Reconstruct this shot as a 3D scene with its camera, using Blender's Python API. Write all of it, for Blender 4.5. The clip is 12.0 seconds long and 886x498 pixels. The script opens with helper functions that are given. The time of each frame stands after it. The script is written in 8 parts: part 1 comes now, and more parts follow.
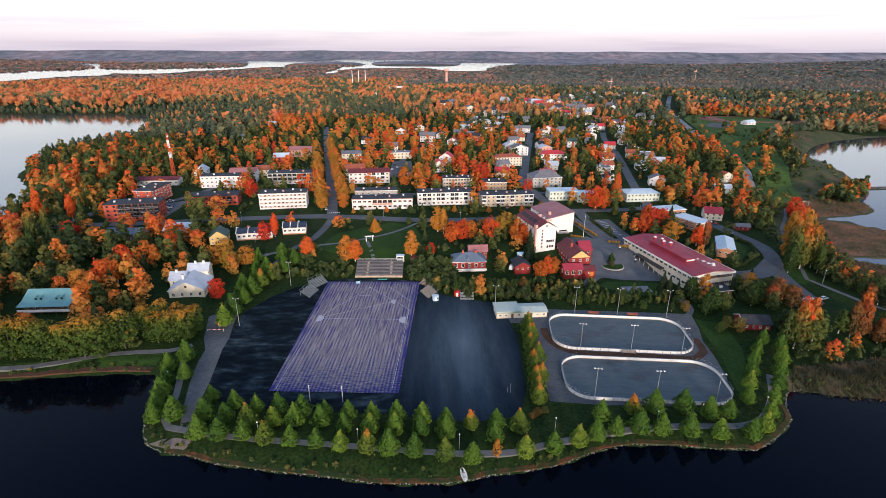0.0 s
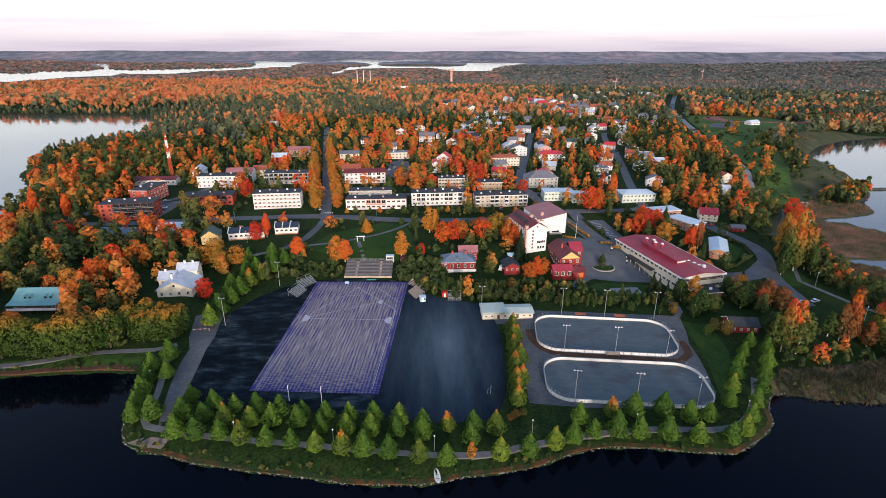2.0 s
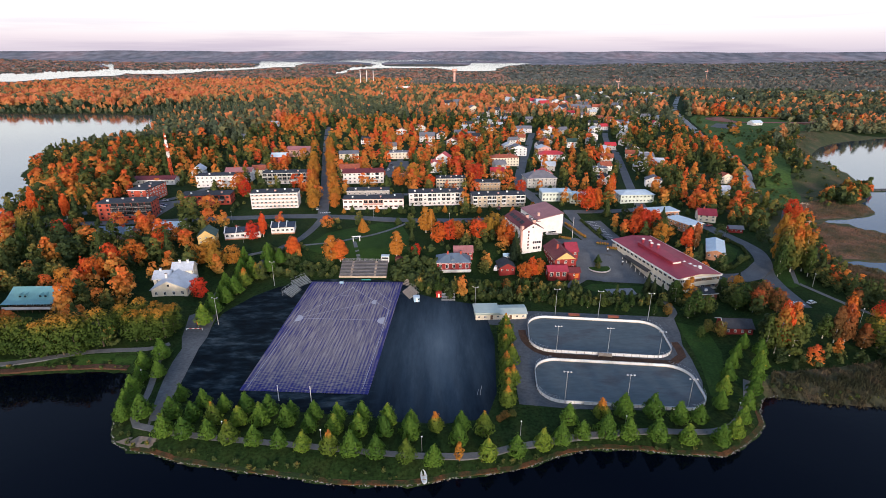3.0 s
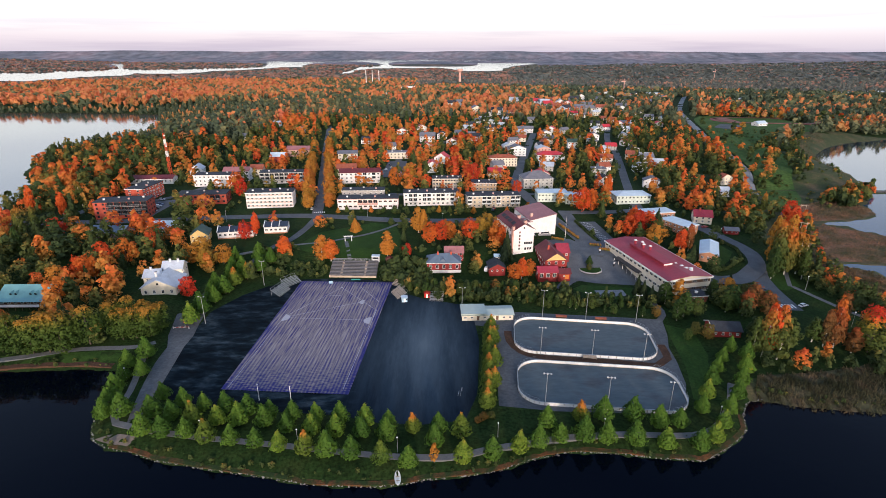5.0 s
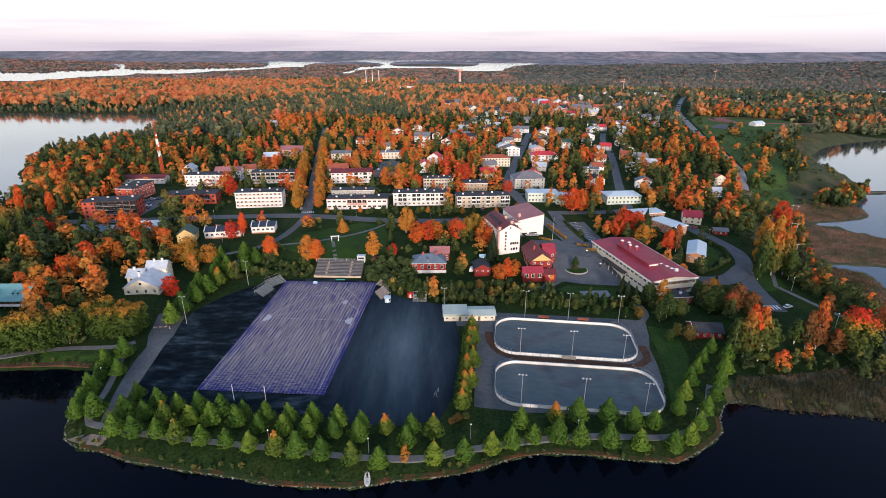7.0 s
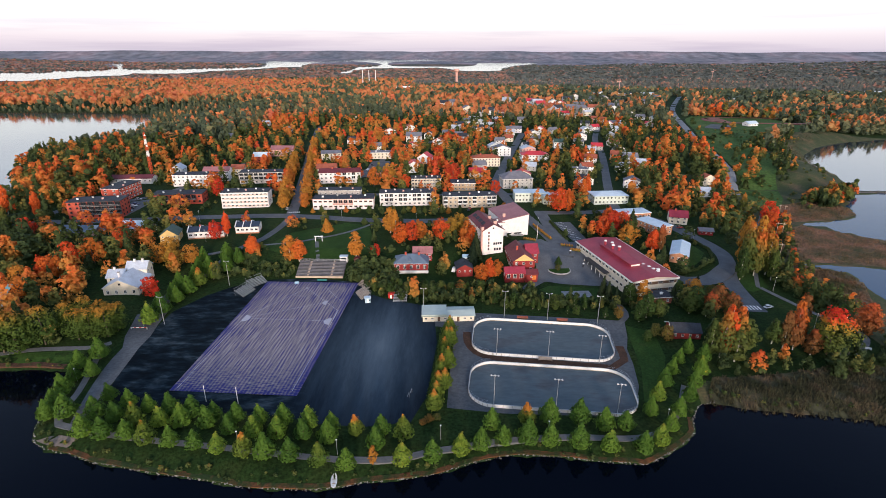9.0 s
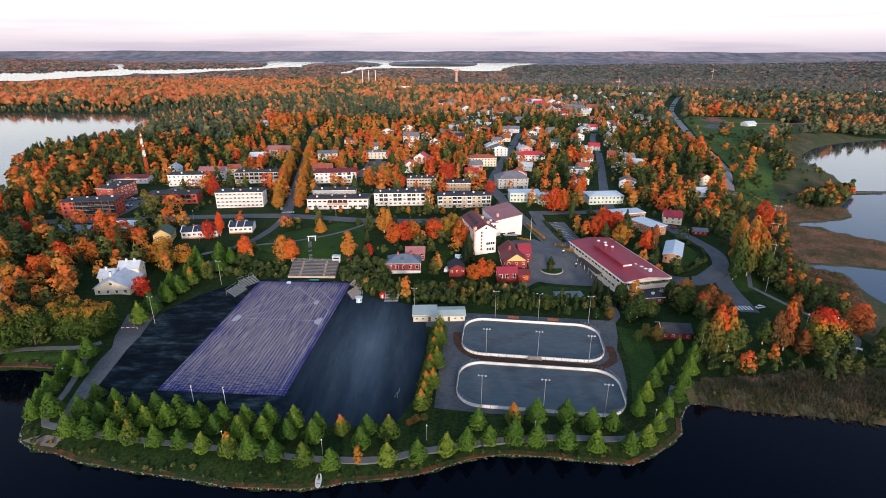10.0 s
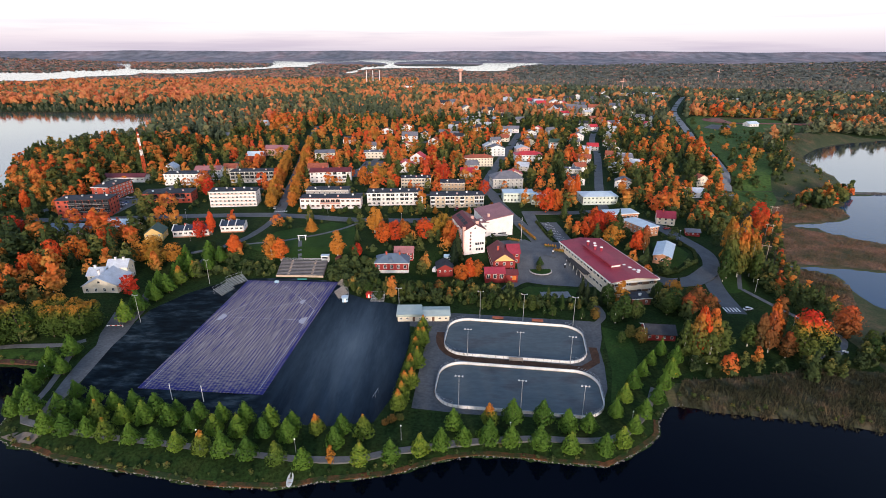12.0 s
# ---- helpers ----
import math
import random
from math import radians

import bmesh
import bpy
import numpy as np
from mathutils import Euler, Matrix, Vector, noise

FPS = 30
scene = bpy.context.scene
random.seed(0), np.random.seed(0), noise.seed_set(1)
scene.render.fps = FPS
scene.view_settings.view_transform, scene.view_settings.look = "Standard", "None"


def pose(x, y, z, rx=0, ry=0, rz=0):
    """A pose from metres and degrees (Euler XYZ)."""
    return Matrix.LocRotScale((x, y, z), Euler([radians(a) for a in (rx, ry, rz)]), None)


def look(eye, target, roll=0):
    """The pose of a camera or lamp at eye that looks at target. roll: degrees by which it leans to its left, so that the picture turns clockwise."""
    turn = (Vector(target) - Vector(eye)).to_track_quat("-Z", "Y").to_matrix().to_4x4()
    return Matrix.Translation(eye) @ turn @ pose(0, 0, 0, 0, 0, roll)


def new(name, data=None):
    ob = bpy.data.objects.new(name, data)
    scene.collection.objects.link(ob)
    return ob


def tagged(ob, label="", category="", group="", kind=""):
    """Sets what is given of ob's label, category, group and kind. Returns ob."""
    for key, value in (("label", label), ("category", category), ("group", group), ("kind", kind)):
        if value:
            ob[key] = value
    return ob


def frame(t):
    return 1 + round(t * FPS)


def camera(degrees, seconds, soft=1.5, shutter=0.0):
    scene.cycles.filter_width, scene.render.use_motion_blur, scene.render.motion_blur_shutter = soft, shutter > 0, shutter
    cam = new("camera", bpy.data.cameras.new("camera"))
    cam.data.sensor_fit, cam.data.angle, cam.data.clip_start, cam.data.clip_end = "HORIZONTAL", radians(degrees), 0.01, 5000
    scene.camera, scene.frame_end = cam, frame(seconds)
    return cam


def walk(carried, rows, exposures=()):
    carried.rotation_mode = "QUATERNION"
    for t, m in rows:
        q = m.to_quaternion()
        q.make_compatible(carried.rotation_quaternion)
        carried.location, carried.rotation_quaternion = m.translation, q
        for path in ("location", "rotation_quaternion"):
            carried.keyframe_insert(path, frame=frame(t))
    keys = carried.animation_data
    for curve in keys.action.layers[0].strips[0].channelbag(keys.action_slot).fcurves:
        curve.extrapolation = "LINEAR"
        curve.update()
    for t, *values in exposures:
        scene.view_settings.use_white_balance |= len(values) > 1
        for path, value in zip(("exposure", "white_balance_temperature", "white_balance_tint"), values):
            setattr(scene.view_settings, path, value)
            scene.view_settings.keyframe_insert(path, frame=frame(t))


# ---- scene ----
cam = camera(81.0, 12.0, soft=0.85)
PATH = [
    (0, (1.513, 0.541, 113.806), (1.557, 2.408, 113.09), 0.2),
    (0.5, (3.886, 0.644, 113.842), (3.923, 2.511, 113.125), 0.1),
    (1, (6.225, 0.72, 113.883), (6.257, 2.587, 113.166), 0.1),
    (1.5, (8.52, 0.852, 113.907), (8.544, 2.719, 113.191), 0.1),
    (2, (10.836, 0.915, 113.918), (10.853, 2.782, 113.202), 0.1),
    (2.5, (13.15, 1.054, 113.921), (13.16, 2.921, 113.206), 0.1),
    (3, (15.536, 1.226, 113.952), (15.538, 3.093, 113.236), 0.1),
    (5, (24.594, 1.857, 113.9), (24.568, 3.724, 113.184), 0.1),
    (5.5, (26.866, 2.101, 113.891), (26.834, 3.969, 113.175), 0.1),
    (6, (29.158, 2.27, 113.829), (29.121, 4.137, 113.113), 0.1),
    (6.5, (31.387, 2.506, 113.756), (31.351, 4.373, 113.04), 0.1),
    (7, (33.616, 2.742, 113.732), (33.581, 4.609, 113.016), 0.1),
    (7.5, (35.868, 2.92, 113.742), (35.835, 4.787, 113.026), 0.1),
    (9.5, (44.895, 3.72, 113.55), (44.862, 5.587, 112.834), 0.1),
    (10, (47.167, 3.856, 113.47), (47.13, 5.724, 112.754), 0.1),
    (10.5, (49.561, 4.013, 113.413), (49.519, 5.88, 112.698), 0.1),
    (11, (51.919, 4.192, 113.37), (51.87, 6.06, 112.655), 0.1),
    (11.5, (54.218, 4.322, 113.357), (54.164, 6.189, 112.642), 0.1),
    (12, (56.486, 4.473, 113.351), (56.426, 6.339, 112.635), 0.1),
]
walk(cam, [(t, look(eye, target, roll)) for t, eye, target, roll in PATH])

# ---- world and sun ----
RIDGE = 14.0                          # metres of unseen wooded hill added behind the view
SUN_EL, SUN_AZ = 11.0, 172.0           # degrees up; compass bearing, 0 = +y, clockwise
w = bpy.data.worlds.new("sky")
scene.world = w
w.use_nodes = True
nt = w.node_tree
nt.nodes.clear()


def node(tree, kind, **sockets):
    n = tree.nodes.new(kind)
    for k, v in sockets.items():
        n.inputs[k.replace("_", " ")].default_value = v
    return n


def ramp_node(tree, stops):
    n = tree.nodes.new("ShaderNodeValToRGB")
    e = n.color_ramp.elements
    while len(e) < len(stops):
        e.new(0.5)
    for i, (p, c) in enumerate(stops):
        e[i].position = p
        e[i].color = (*c, 1)
    return n


sky = nt.nodes.new("ShaderNodeTexSky")
sky.sky_type = "NISHITA"
sky.sun_disc = False
sky.sun_elevation = radians(SUN_EL)
sky.sun_rotation = radians(SUN_AZ)
sky.dust_density = 2.0
coord = nt.nodes.new("ShaderNodeTexCoord")
split = nt.nodes.new("ShaderNodeSeparateXYZ")
nt.links.new(coord.outputs["Generated"], split.inputs[0])
# thin high cloud lit by the last sun: pale pink over a lavender horizon, bluer overhead
veil = ramp_node(nt, [(0.0, (0.62, 0.55, 0.65)), (0.018, (0.74, 0.65, 0.735)), (0.04, (0.87, 0.825, 0.885)), (0.075, (1.0, 0.97, 0.98)),
                      (0.20, (0.80, 0.86, 0.98)), (0.42, (0.30, 0.42, 0.64)), (0.65, (0.13, 0.21, 0.42)), (1.0, (0.20, 0.31, 0.56))])
nt.links.new(split.outputs["Z"], veil.inputs[0])
# the side where the sun has gone down stays bright and warm
glow = ramp_node(nt, [(0.0, (1.75, 1.10, 0.72)), (0.10, (1.60, 1.25, 1.0)), (0.28, (1.15, 1.10, 1.10)), (0.6, (0.52, 0.68, 0.94)), (1.0, (0.20, 0.31, 0.56))])
nt.links.new(split.outputs["Z"], glow.inputs[0])
side_ = node(nt, "ShaderNodeMapRange")
side_.inputs["From Min"].default_value, side_.inputs["From Max"].default_value = 0.35, -0.65
nt.links.new(split.outputs["Y"], side_.inputs["Value"])
halves = nt.nodes.new("ShaderNodeMix")
halves.data_type = "RGBA"
nt.links.new(side_.outputs[0], halves.inputs[0])
nt.links.new(veil.outputs[0], halves.inputs[6])
nt.links.new(glow.outputs[0], halves.inputs[7])
stretch = node(nt, "ShaderNodeMapping", Scale=(1.2, 1.2, 26.0))
nt.links.new(coord.outputs["Generated"], stretch.inputs[0])
streak = node(nt, "ShaderNodeTexNoise", Scale=2.2, Detail=5.0, Roughness=0.55)
nt.links.new(stretch.outputs[0], streak.inputs["Vector"])
streak_ramp = ramp_node(nt, [(0.48, (1, 1, 1)), (0.66, (0.83, 0.82, 0.88))])
nt.links.new(streak.outputs["Fac"], streak_ramp.inputs[0])
cloud = nt.nodes.new("ShaderNodeMix")
cloud.data_type, cloud.blend_type = "RGBA", "MULTIPLY"
cloud.inputs[0].default_value = 1.0
nt.links.new(halves.outputs[2], cloud.inputs[6])
nt.links.new(streak_ramp.outputs[0], cloud.inputs[7])
bg_sky = node(nt, "ShaderNodeBackground", Strength=0.05)
nt.links.new(sky.outputs[0], bg_sky.inputs[0])
bg_veil = node(nt, "ShaderNodeBackground", Strength=1.15)
nt.links.new(cloud.outputs[2], bg_veil.inputs[0])
add = nt.nodes.new("ShaderNodeAddShader")
nt.links.new(bg_sky.outputs[0], add.inputs[0])
nt.links.new(bg_veil.outputs[0], add.inputs[1])
world_out = nt.nodes.new("ShaderNodeOutputWorld")
nt.links.new(add.outputs[0], world_out.inputs[0])

sun = new("sun", bpy.data.lights.new("sun", "SUN"))
sun.data.energy, sun.data.angle, sun.data.color = 3.3, radians(9.0), (1.0, 0.83, 0.735)
to_sun = Vector((math.sin(radians(SUN_AZ)) * math.cos(radians(SUN_EL)), math.cos(radians(SUN_AZ)) * math.cos(radians(SUN_EL)), math.sin(radians(SUN_EL))))
sun.matrix_world = look(to_sun * 300, (0, 0, 0))
scene.view_settings.exposure = 0.0


# ---- materials ----
def material(name, stops, scale=0.3, rough=0.8, detail=6.0, bump=0.0, bump_scale=None, fine=0.0, fine_scale=4.0, metal=0.0, stretch3=(1, 1, 1), turn=0.0, spec=0.3, rand=0.0):
    """A surface with colour stops driven by noise at one scale, a second finer mottling, and relief. Sizes in metres."""
    m = bpy.data.materials.new(name)
    m.use_nodes = True
    t = m.node_tree
    b = t.nodes["Principled BSDF"]
    b.inputs["Roughness"].default_value, b.inputs["Metallic"].default_value = rough, metal
    b.inputs["Specular IOR Level"].default_value = spec
    geo = t.nodes.new("ShaderNodeNewGeometry")
    mp = node(t, "ShaderNodeMapping", Scale=stretch3, Rotation=(0, 0, radians(turn)))
    t.links.new(geo.outputs["Position"], mp.inputs[0])
    n1 = node(t, "ShaderNodeTexNoise", Scale=scale, Detail=detail, Roughness=0.6)
    t.links.new(mp.outputs[0], n1.inputs["Vector"])
    r = ramp_node(t, stops)
    t.links.new(n1.outputs["Fac"], r.inputs[0])
    colour = r.outputs[0]
    if fine > 0:
        n2 = node(t, "ShaderNodeTexNoise", Scale=fine_scale, Detail=3.0)
        t.links.new(mp.outputs[0], n2.inputs["Vector"])
        r2 = ramp_node(t, [(0.3, (1 - fine,) * 3), (0.7, (1 + fine,) * 3)])
        t.links.new(n2.outputs["Fac"], r2.inputs[0])
        mx = t.nodes.new("ShaderNodeMix")
        mx.data_type, mx.blend_type = "RGBA", "MULTIPLY"
        mx.inputs[0].default_value = 1.0
        t.links.new(colour, mx.inputs[6])
        t.links.new(r2.outputs[0], mx.inputs[7])
        colour = mx.outputs[2]
    if rand > 0:
        info = t.nodes.new("ShaderNodeObjectInfo")
        r3 = ramp_node(t, [(0.0, (1 - rand,) * 3), (1.0, (1 + rand,) * 3)])
        t.links.new(info.outputs["Random"], r3.inputs[0])
        mx = t.nodes.new("ShaderNodeMix")
        mx.data_type, mx.blend_type = "RGBA", "MULTIPLY"
        mx.inputs[0].default_value = 1.0
        t.links.new(colour, mx.inputs[6])
        t.links.new(r3.outputs[0], mx.inputs[7])
        colour = mx.outputs[2]
    t.links.new(colour, b.inputs["Base Color"])
    if bump > 0:
        n3 = node(t, "ShaderNodeTexNoise", Scale=bump_scale or scale * 4, Detail=4.0)
        t.links.new(mp.outputs[0], n3.inputs["Vector"])
        bp = node(t, "ShaderNodeBump", Strength=0.6, Distance=bump)
        t.links.new(n3.outputs["Fac"], bp.inputs["Height"])
        t.links.new(bp.outputs[0], b.inputs["Normal"])
    return m


def two(c, spread=0.18):
    return [(0.3, tuple(v * (1 - spread) for v in c)), (0.7, tuple(min(1, v * (1 + spread)) for v in c))]


def paint(name, c, rough=0.7, spread=0.1, scale=0.4, **k):
    return material(name, two(c, spread), scale=scale, rough=rough, fine=0.06, fine_scale=3.0, **k)


def leaves(name, stops, attribute="", top=None, gain=1.0):
    """Foliage: the stops are leaf colours, spread leaf by leaf round each tree's own place on the ramp."""
    m = bpy.data.materials.new(name)
    m.use_nodes = True
    t = m.node_tree
    b = t.nodes["Principled BSDF"]
    b.inputs["Roughness"].default_value = 0.7
    b.inputs["Specular IOR Level"].default_value = 0.15
    geo = t.nodes.new("ShaderNodeNewGeometry")
    if attribute:
        src = t.nodes.new("ShaderNodeAttribute")
        src.attribute_name = attribute
        base = src.outputs["Fac"]
    else:
        base = t.nodes.new("ShaderNodeObjectInfo").outputs["Random"]
    a = node(t, "ShaderNodeMath")
    a.operation = "MULTIPLY_ADD"
    a.inputs[1].default_value = 0.16
    t.links.new(geo.outputs["Random Per Island"], a.inputs[0])
    sub = node(t, "ShaderNodeMath")
    sub.operation = "MULTIPLY_ADD"
    sub.inputs[1].default_value = gain
    sub.inputs[2].default_value = -0.08
    t.links.new(base, sub.inputs[0])
    t.links.new(sub.outputs[0], a.inputs[2])
    fac = a.outputs[0]
    if top:
        # the topmost leaves turn first
        tc = t.nodes.new("ShaderNodeTexCoord")
        sp = t.nodes.new("ShaderNodeSeparateXYZ")
        t.links.new(tc.outputs["Generated"], sp.inputs[0])
        mr = node(t, "ShaderNodeMapRange")
        mr.inputs["From Min"].default_value, mr.inputs["From Max"].default_value = top[0], 1.0
        mr.inputs["To Max"].default_value = top[1]
        t.links.new(sp.outputs["Z"], mr.inputs["Value"])
        ad = node(t, "ShaderNodeMath")
        t.links.new(fac, ad.inputs[0])
        t.links.new(mr.outputs[0], ad.inputs[1])
        fac = ad.outputs[0]
    r = ramp_node(t, stops)
    t.links.new(fac, r.inputs[0])
    t.links.new(r.outputs[0], b.inputs["Base Color"])
    tr = t.nodes.new("ShaderNodeBsdfTranslucent")
    t.links.new(r.outputs[0], tr.inputs[0])
    mix = node(t, "ShaderNodeMixShader")
    mix.inputs[0].default_value = 0.22
    t.links.new(b.outputs[0], mix.inputs[1])
    t.links.new(tr.outputs[0], mix.inputs[2])
    t.links.new(mix.outputs[0], t.nodes["Material Output"].inputs[0])
    return m


GRASS = material("grass", [(0.25, (0.009, 0.020, 0.005)), (0.5, (0.016, 0.034, 0.008)), (0.72, (0.028, 0.039, 0.010))], scale=0.07, fine=0.5, fine_scale=1.1, bump=0.25, bump_scale=1.5, rough=0.95, spec=0.1)
LAWN = material("lawn", [(0.3, (0.019, 0.044, 0.009)), (0.6, (0.031, 0.064, 0.013)), (0.8, (0.054, 0.066, 0.019))], scale=0.06, fine=0.25, fine_scale=1.5, bump=0.08, bump_scale=3, rough=0.95, spec=0.1)
FIELD_GRASS = material("open_field_grass", [(0.3, (0.038, 0.074, 0.019)), (0.55, (0.062, 0.110, 0.028)), (0.8, (0.11, 0.118, 0.042))], scale=0.025, fine=0.25, fine_scale=0.4, bump=0.1, bump_scale=2, rough=0.95, spec=0.1)
WATER_M = bpy.data.materials.new("water")
WATER_M.use_nodes = True
_t = WATER_M.node_tree
_b = _t.nodes["Principled BSDF"]
_b.inputs["Base Color"].default_value = (0.0005, 0.0014, 0.0045, 1)
_b.inputs["Specular IOR Level"].default_value = 0.14
_b.inputs["Roughness"].default_value, _b.inputs["IOR"].default_value = 0.04, 1.33
_g = _t.nodes.new("ShaderNodeNewGeometry")
_m = node(_t, "ShaderNodeMapping", Scale=(0.5, 1.0, 1.0))
_n = node(_t, "ShaderNodeTexNoise", Scale=0.55, Detail=3.0)
_p = node(_t, "ShaderNodeBump", Strength=0.12, Distance=0.25)
_t.links.new(_g.outputs["Position"], _m.inputs[0])
_t.links.new(_m.outputs[0], _n.inputs["Vector"])
_t.links.new(_n.outputs["Fac"], _p.inputs["Height"])
_t.links.new(_p.outputs[0], _b.inputs["Normal"])

LAKE_M = WATER_M.copy()
LAKE_M.name = "open_lake_water"
LAKE_M.node_tree.nodes["Principled BSDF"].inputs["Specular IOR Level"].default_value = 0.5
LAKE_M.node_tree.nodes["Principled BSDF"].inputs["Base Color"].default_value = (0.03, 0.042, 0.052, 1)
LAKE_M.node_tree.nodes["Principled BSDF"].inputs["Roughness"].default_value = 0.05
LAKE_M.node_tree.nodes["Principled BSDF"].inputs["IOR"].default_value = 3.2

POND_M = LAKE_M.copy()
POND_M.name = "sheltered_water"
POND_M.node_tree.nodes["Principled BSDF"].inputs["IOR"].default_value = 1.33
POND_M.node_tree.nodes["Principled BSDF"].inputs["Specular IOR Level"].default_value = 0.3
POND_M.node_tree.nodes["Principled BSDF"].inputs["Base Color"].default_value = (0.028, 0.066, 0.125, 1)
ASPHALT = material("asphalt", [(0.3, (0.074, 0.081, 0.090)), (0.7, (0.120, 0.126, 0.134))], scale=0.15, fine=0.15, fine_scale=2.0, rough=0.85)
PALE_ASPHALT = material("worn_pale_asphalt", [(0.3, (0.16, 0.17, 0.185)), (0.7, (0.23, 0.24, 0.25))], scale=0.1, fine=0.12, fine_scale=0.8, rough=0.9)
PATH_M = material("gravel_path", [(0.3, (0.095, 0.102, 0.108)), (0.7, (0.15, 0.153, 0.155))], scale=0.3, fine=0.15, fine_scale=3.0, rough=0.95)
GRAVEL = material("gravel_yard", [(0.3, (0.065, 0.072, 0.080)), (0.7, (0.115, 0.120, 0.125))], scale=0.08, fine=0.2, fine_scale=1.0, rough=0.95)
RINK_FLOOR = material("rink_asphalt", [(0.3, (0.066, 0.090, 0.102)), (0.52, (0.082, 0.106, 0.118)), (0.60, (0.072, 0.082, 0.090)), (0.7, (0.052, 0.052, 0.056))], scale=0.09, stretch3=(0.5, 1.2, 1), fine=0.12, fine_scale=0.6, rough=0.8)
REDDIRT = material("red_brown_litter", [(0.3, (0.05, 0.025, 0.016)), (0.7, (0.09, 0.045, 0.025))], scale=0.25, fine=0.3, fine_scale=2, rough=1.0)
SHORE_SOIL = material("rusty_shore_litter", [(0.42, (0.020, 0.038, 0.009)), (0.52, (0.06, 0.040, 0.014)), (0.60, (0.11, 0.045, 0.018)), (0.72, (0.17, 0.075, 0.025))], scale=0.22, fine=0.35, fine_scale=2.2, rough=1.0, bump=0.1)
MARSH = material("marsh", [(0.3, (0.026, 0.042, 0.013)), (0.5, (0.050, 0.060, 0.022)), (0.62, (0.085, 0.072, 0.034)), (0.75, (0.14, 0.092, 0.052))], scale=0.06, fine=0.3, fine_scale=1.2, rough=1.0, bump=0.3, bump_scale=1.5)
REED_M = material("dry_reed", [(0.3, (0.024, 0.030, 0.012)), (0.5, (0.055, 0.052, 0.026)), (0.7, (0.135, 0.092, 0.054))], scale=0.12, fine=0.35, fine_scale=0.6, rough=0.95)
MARSH_REED = material("rusty_marsh_reed", [(0.34, (0.050, 0.056, 0.021)), (0.48, (0.112, 0.076, 0.038)), (0.66, (0.22, 0.110, 0.066))], scale=0.05, fine=0.3, fine_scale=0.8, rough=0.95)
ROCK = material("shore_rock", two((0.10, 0.092, 0.085), 0.4), scale=1.0, rough=0.9, bump=0.05)
SANDY = material("beach_sand", two((0.15, 0.125, 0.105), 0.25), scale=0.5, rough=1.0)
# distance haze is put into the base colours of the far woods and hills
HAZED_CANOPY = material("hazed_far_woods", [(0.28, (0.075, 0.088, 0.078)), (0.50, (0.115, 0.120, 0.104)), (0.62, (0.20, 0.145, 0.118)), (0.78, (0.28, 0.165, 0.130))], scale=0.006, fine=0.4, fine_scale=0.06, rough=1.0, bump=4.0, bump_scale=0.045, spec=0.0)
HAZED_HILLS = material("hazed_hills", [(0.36, (0.165, 0.172, 0.192)), (0.5, (0.225, 0.212, 0.228)), (0.64, (0.31, 0.245, 0.255))], scale=0.0045, fine=0.3, fine_scale=0.02, rough=1.0, spec=0.0, stretch3=(1.0, 0.5, 1))

# the gravel field: black with smears in the west, paler towards the middle of its east half
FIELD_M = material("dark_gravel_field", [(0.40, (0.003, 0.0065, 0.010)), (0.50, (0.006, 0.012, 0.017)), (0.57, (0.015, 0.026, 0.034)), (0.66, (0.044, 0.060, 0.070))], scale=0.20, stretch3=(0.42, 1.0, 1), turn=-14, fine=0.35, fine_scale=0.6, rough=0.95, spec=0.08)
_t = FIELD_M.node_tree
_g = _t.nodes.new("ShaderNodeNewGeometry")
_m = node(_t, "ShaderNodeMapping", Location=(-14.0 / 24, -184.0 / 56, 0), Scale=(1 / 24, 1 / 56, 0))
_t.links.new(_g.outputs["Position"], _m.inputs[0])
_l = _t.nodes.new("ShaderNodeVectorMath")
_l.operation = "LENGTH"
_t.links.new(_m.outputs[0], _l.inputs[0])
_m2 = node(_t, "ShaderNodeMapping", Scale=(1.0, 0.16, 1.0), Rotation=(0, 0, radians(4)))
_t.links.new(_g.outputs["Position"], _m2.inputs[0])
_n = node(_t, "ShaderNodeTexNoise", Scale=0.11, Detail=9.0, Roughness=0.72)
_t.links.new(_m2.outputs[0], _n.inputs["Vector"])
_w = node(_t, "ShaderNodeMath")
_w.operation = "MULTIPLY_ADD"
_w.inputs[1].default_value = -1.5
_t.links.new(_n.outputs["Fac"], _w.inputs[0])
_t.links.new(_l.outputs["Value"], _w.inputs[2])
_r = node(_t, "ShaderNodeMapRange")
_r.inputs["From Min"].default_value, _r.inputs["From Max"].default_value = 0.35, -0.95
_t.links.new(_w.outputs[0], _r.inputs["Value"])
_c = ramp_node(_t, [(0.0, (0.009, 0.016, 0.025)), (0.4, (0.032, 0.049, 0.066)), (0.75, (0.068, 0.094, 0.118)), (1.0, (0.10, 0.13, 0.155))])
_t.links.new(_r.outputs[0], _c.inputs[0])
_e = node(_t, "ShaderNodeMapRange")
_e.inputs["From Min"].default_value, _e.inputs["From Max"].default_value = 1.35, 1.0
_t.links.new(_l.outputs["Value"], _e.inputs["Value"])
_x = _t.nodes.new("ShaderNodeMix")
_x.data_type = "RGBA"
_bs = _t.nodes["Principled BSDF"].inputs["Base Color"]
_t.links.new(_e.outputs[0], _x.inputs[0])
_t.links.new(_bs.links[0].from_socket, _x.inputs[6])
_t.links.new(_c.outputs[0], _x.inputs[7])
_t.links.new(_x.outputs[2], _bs)

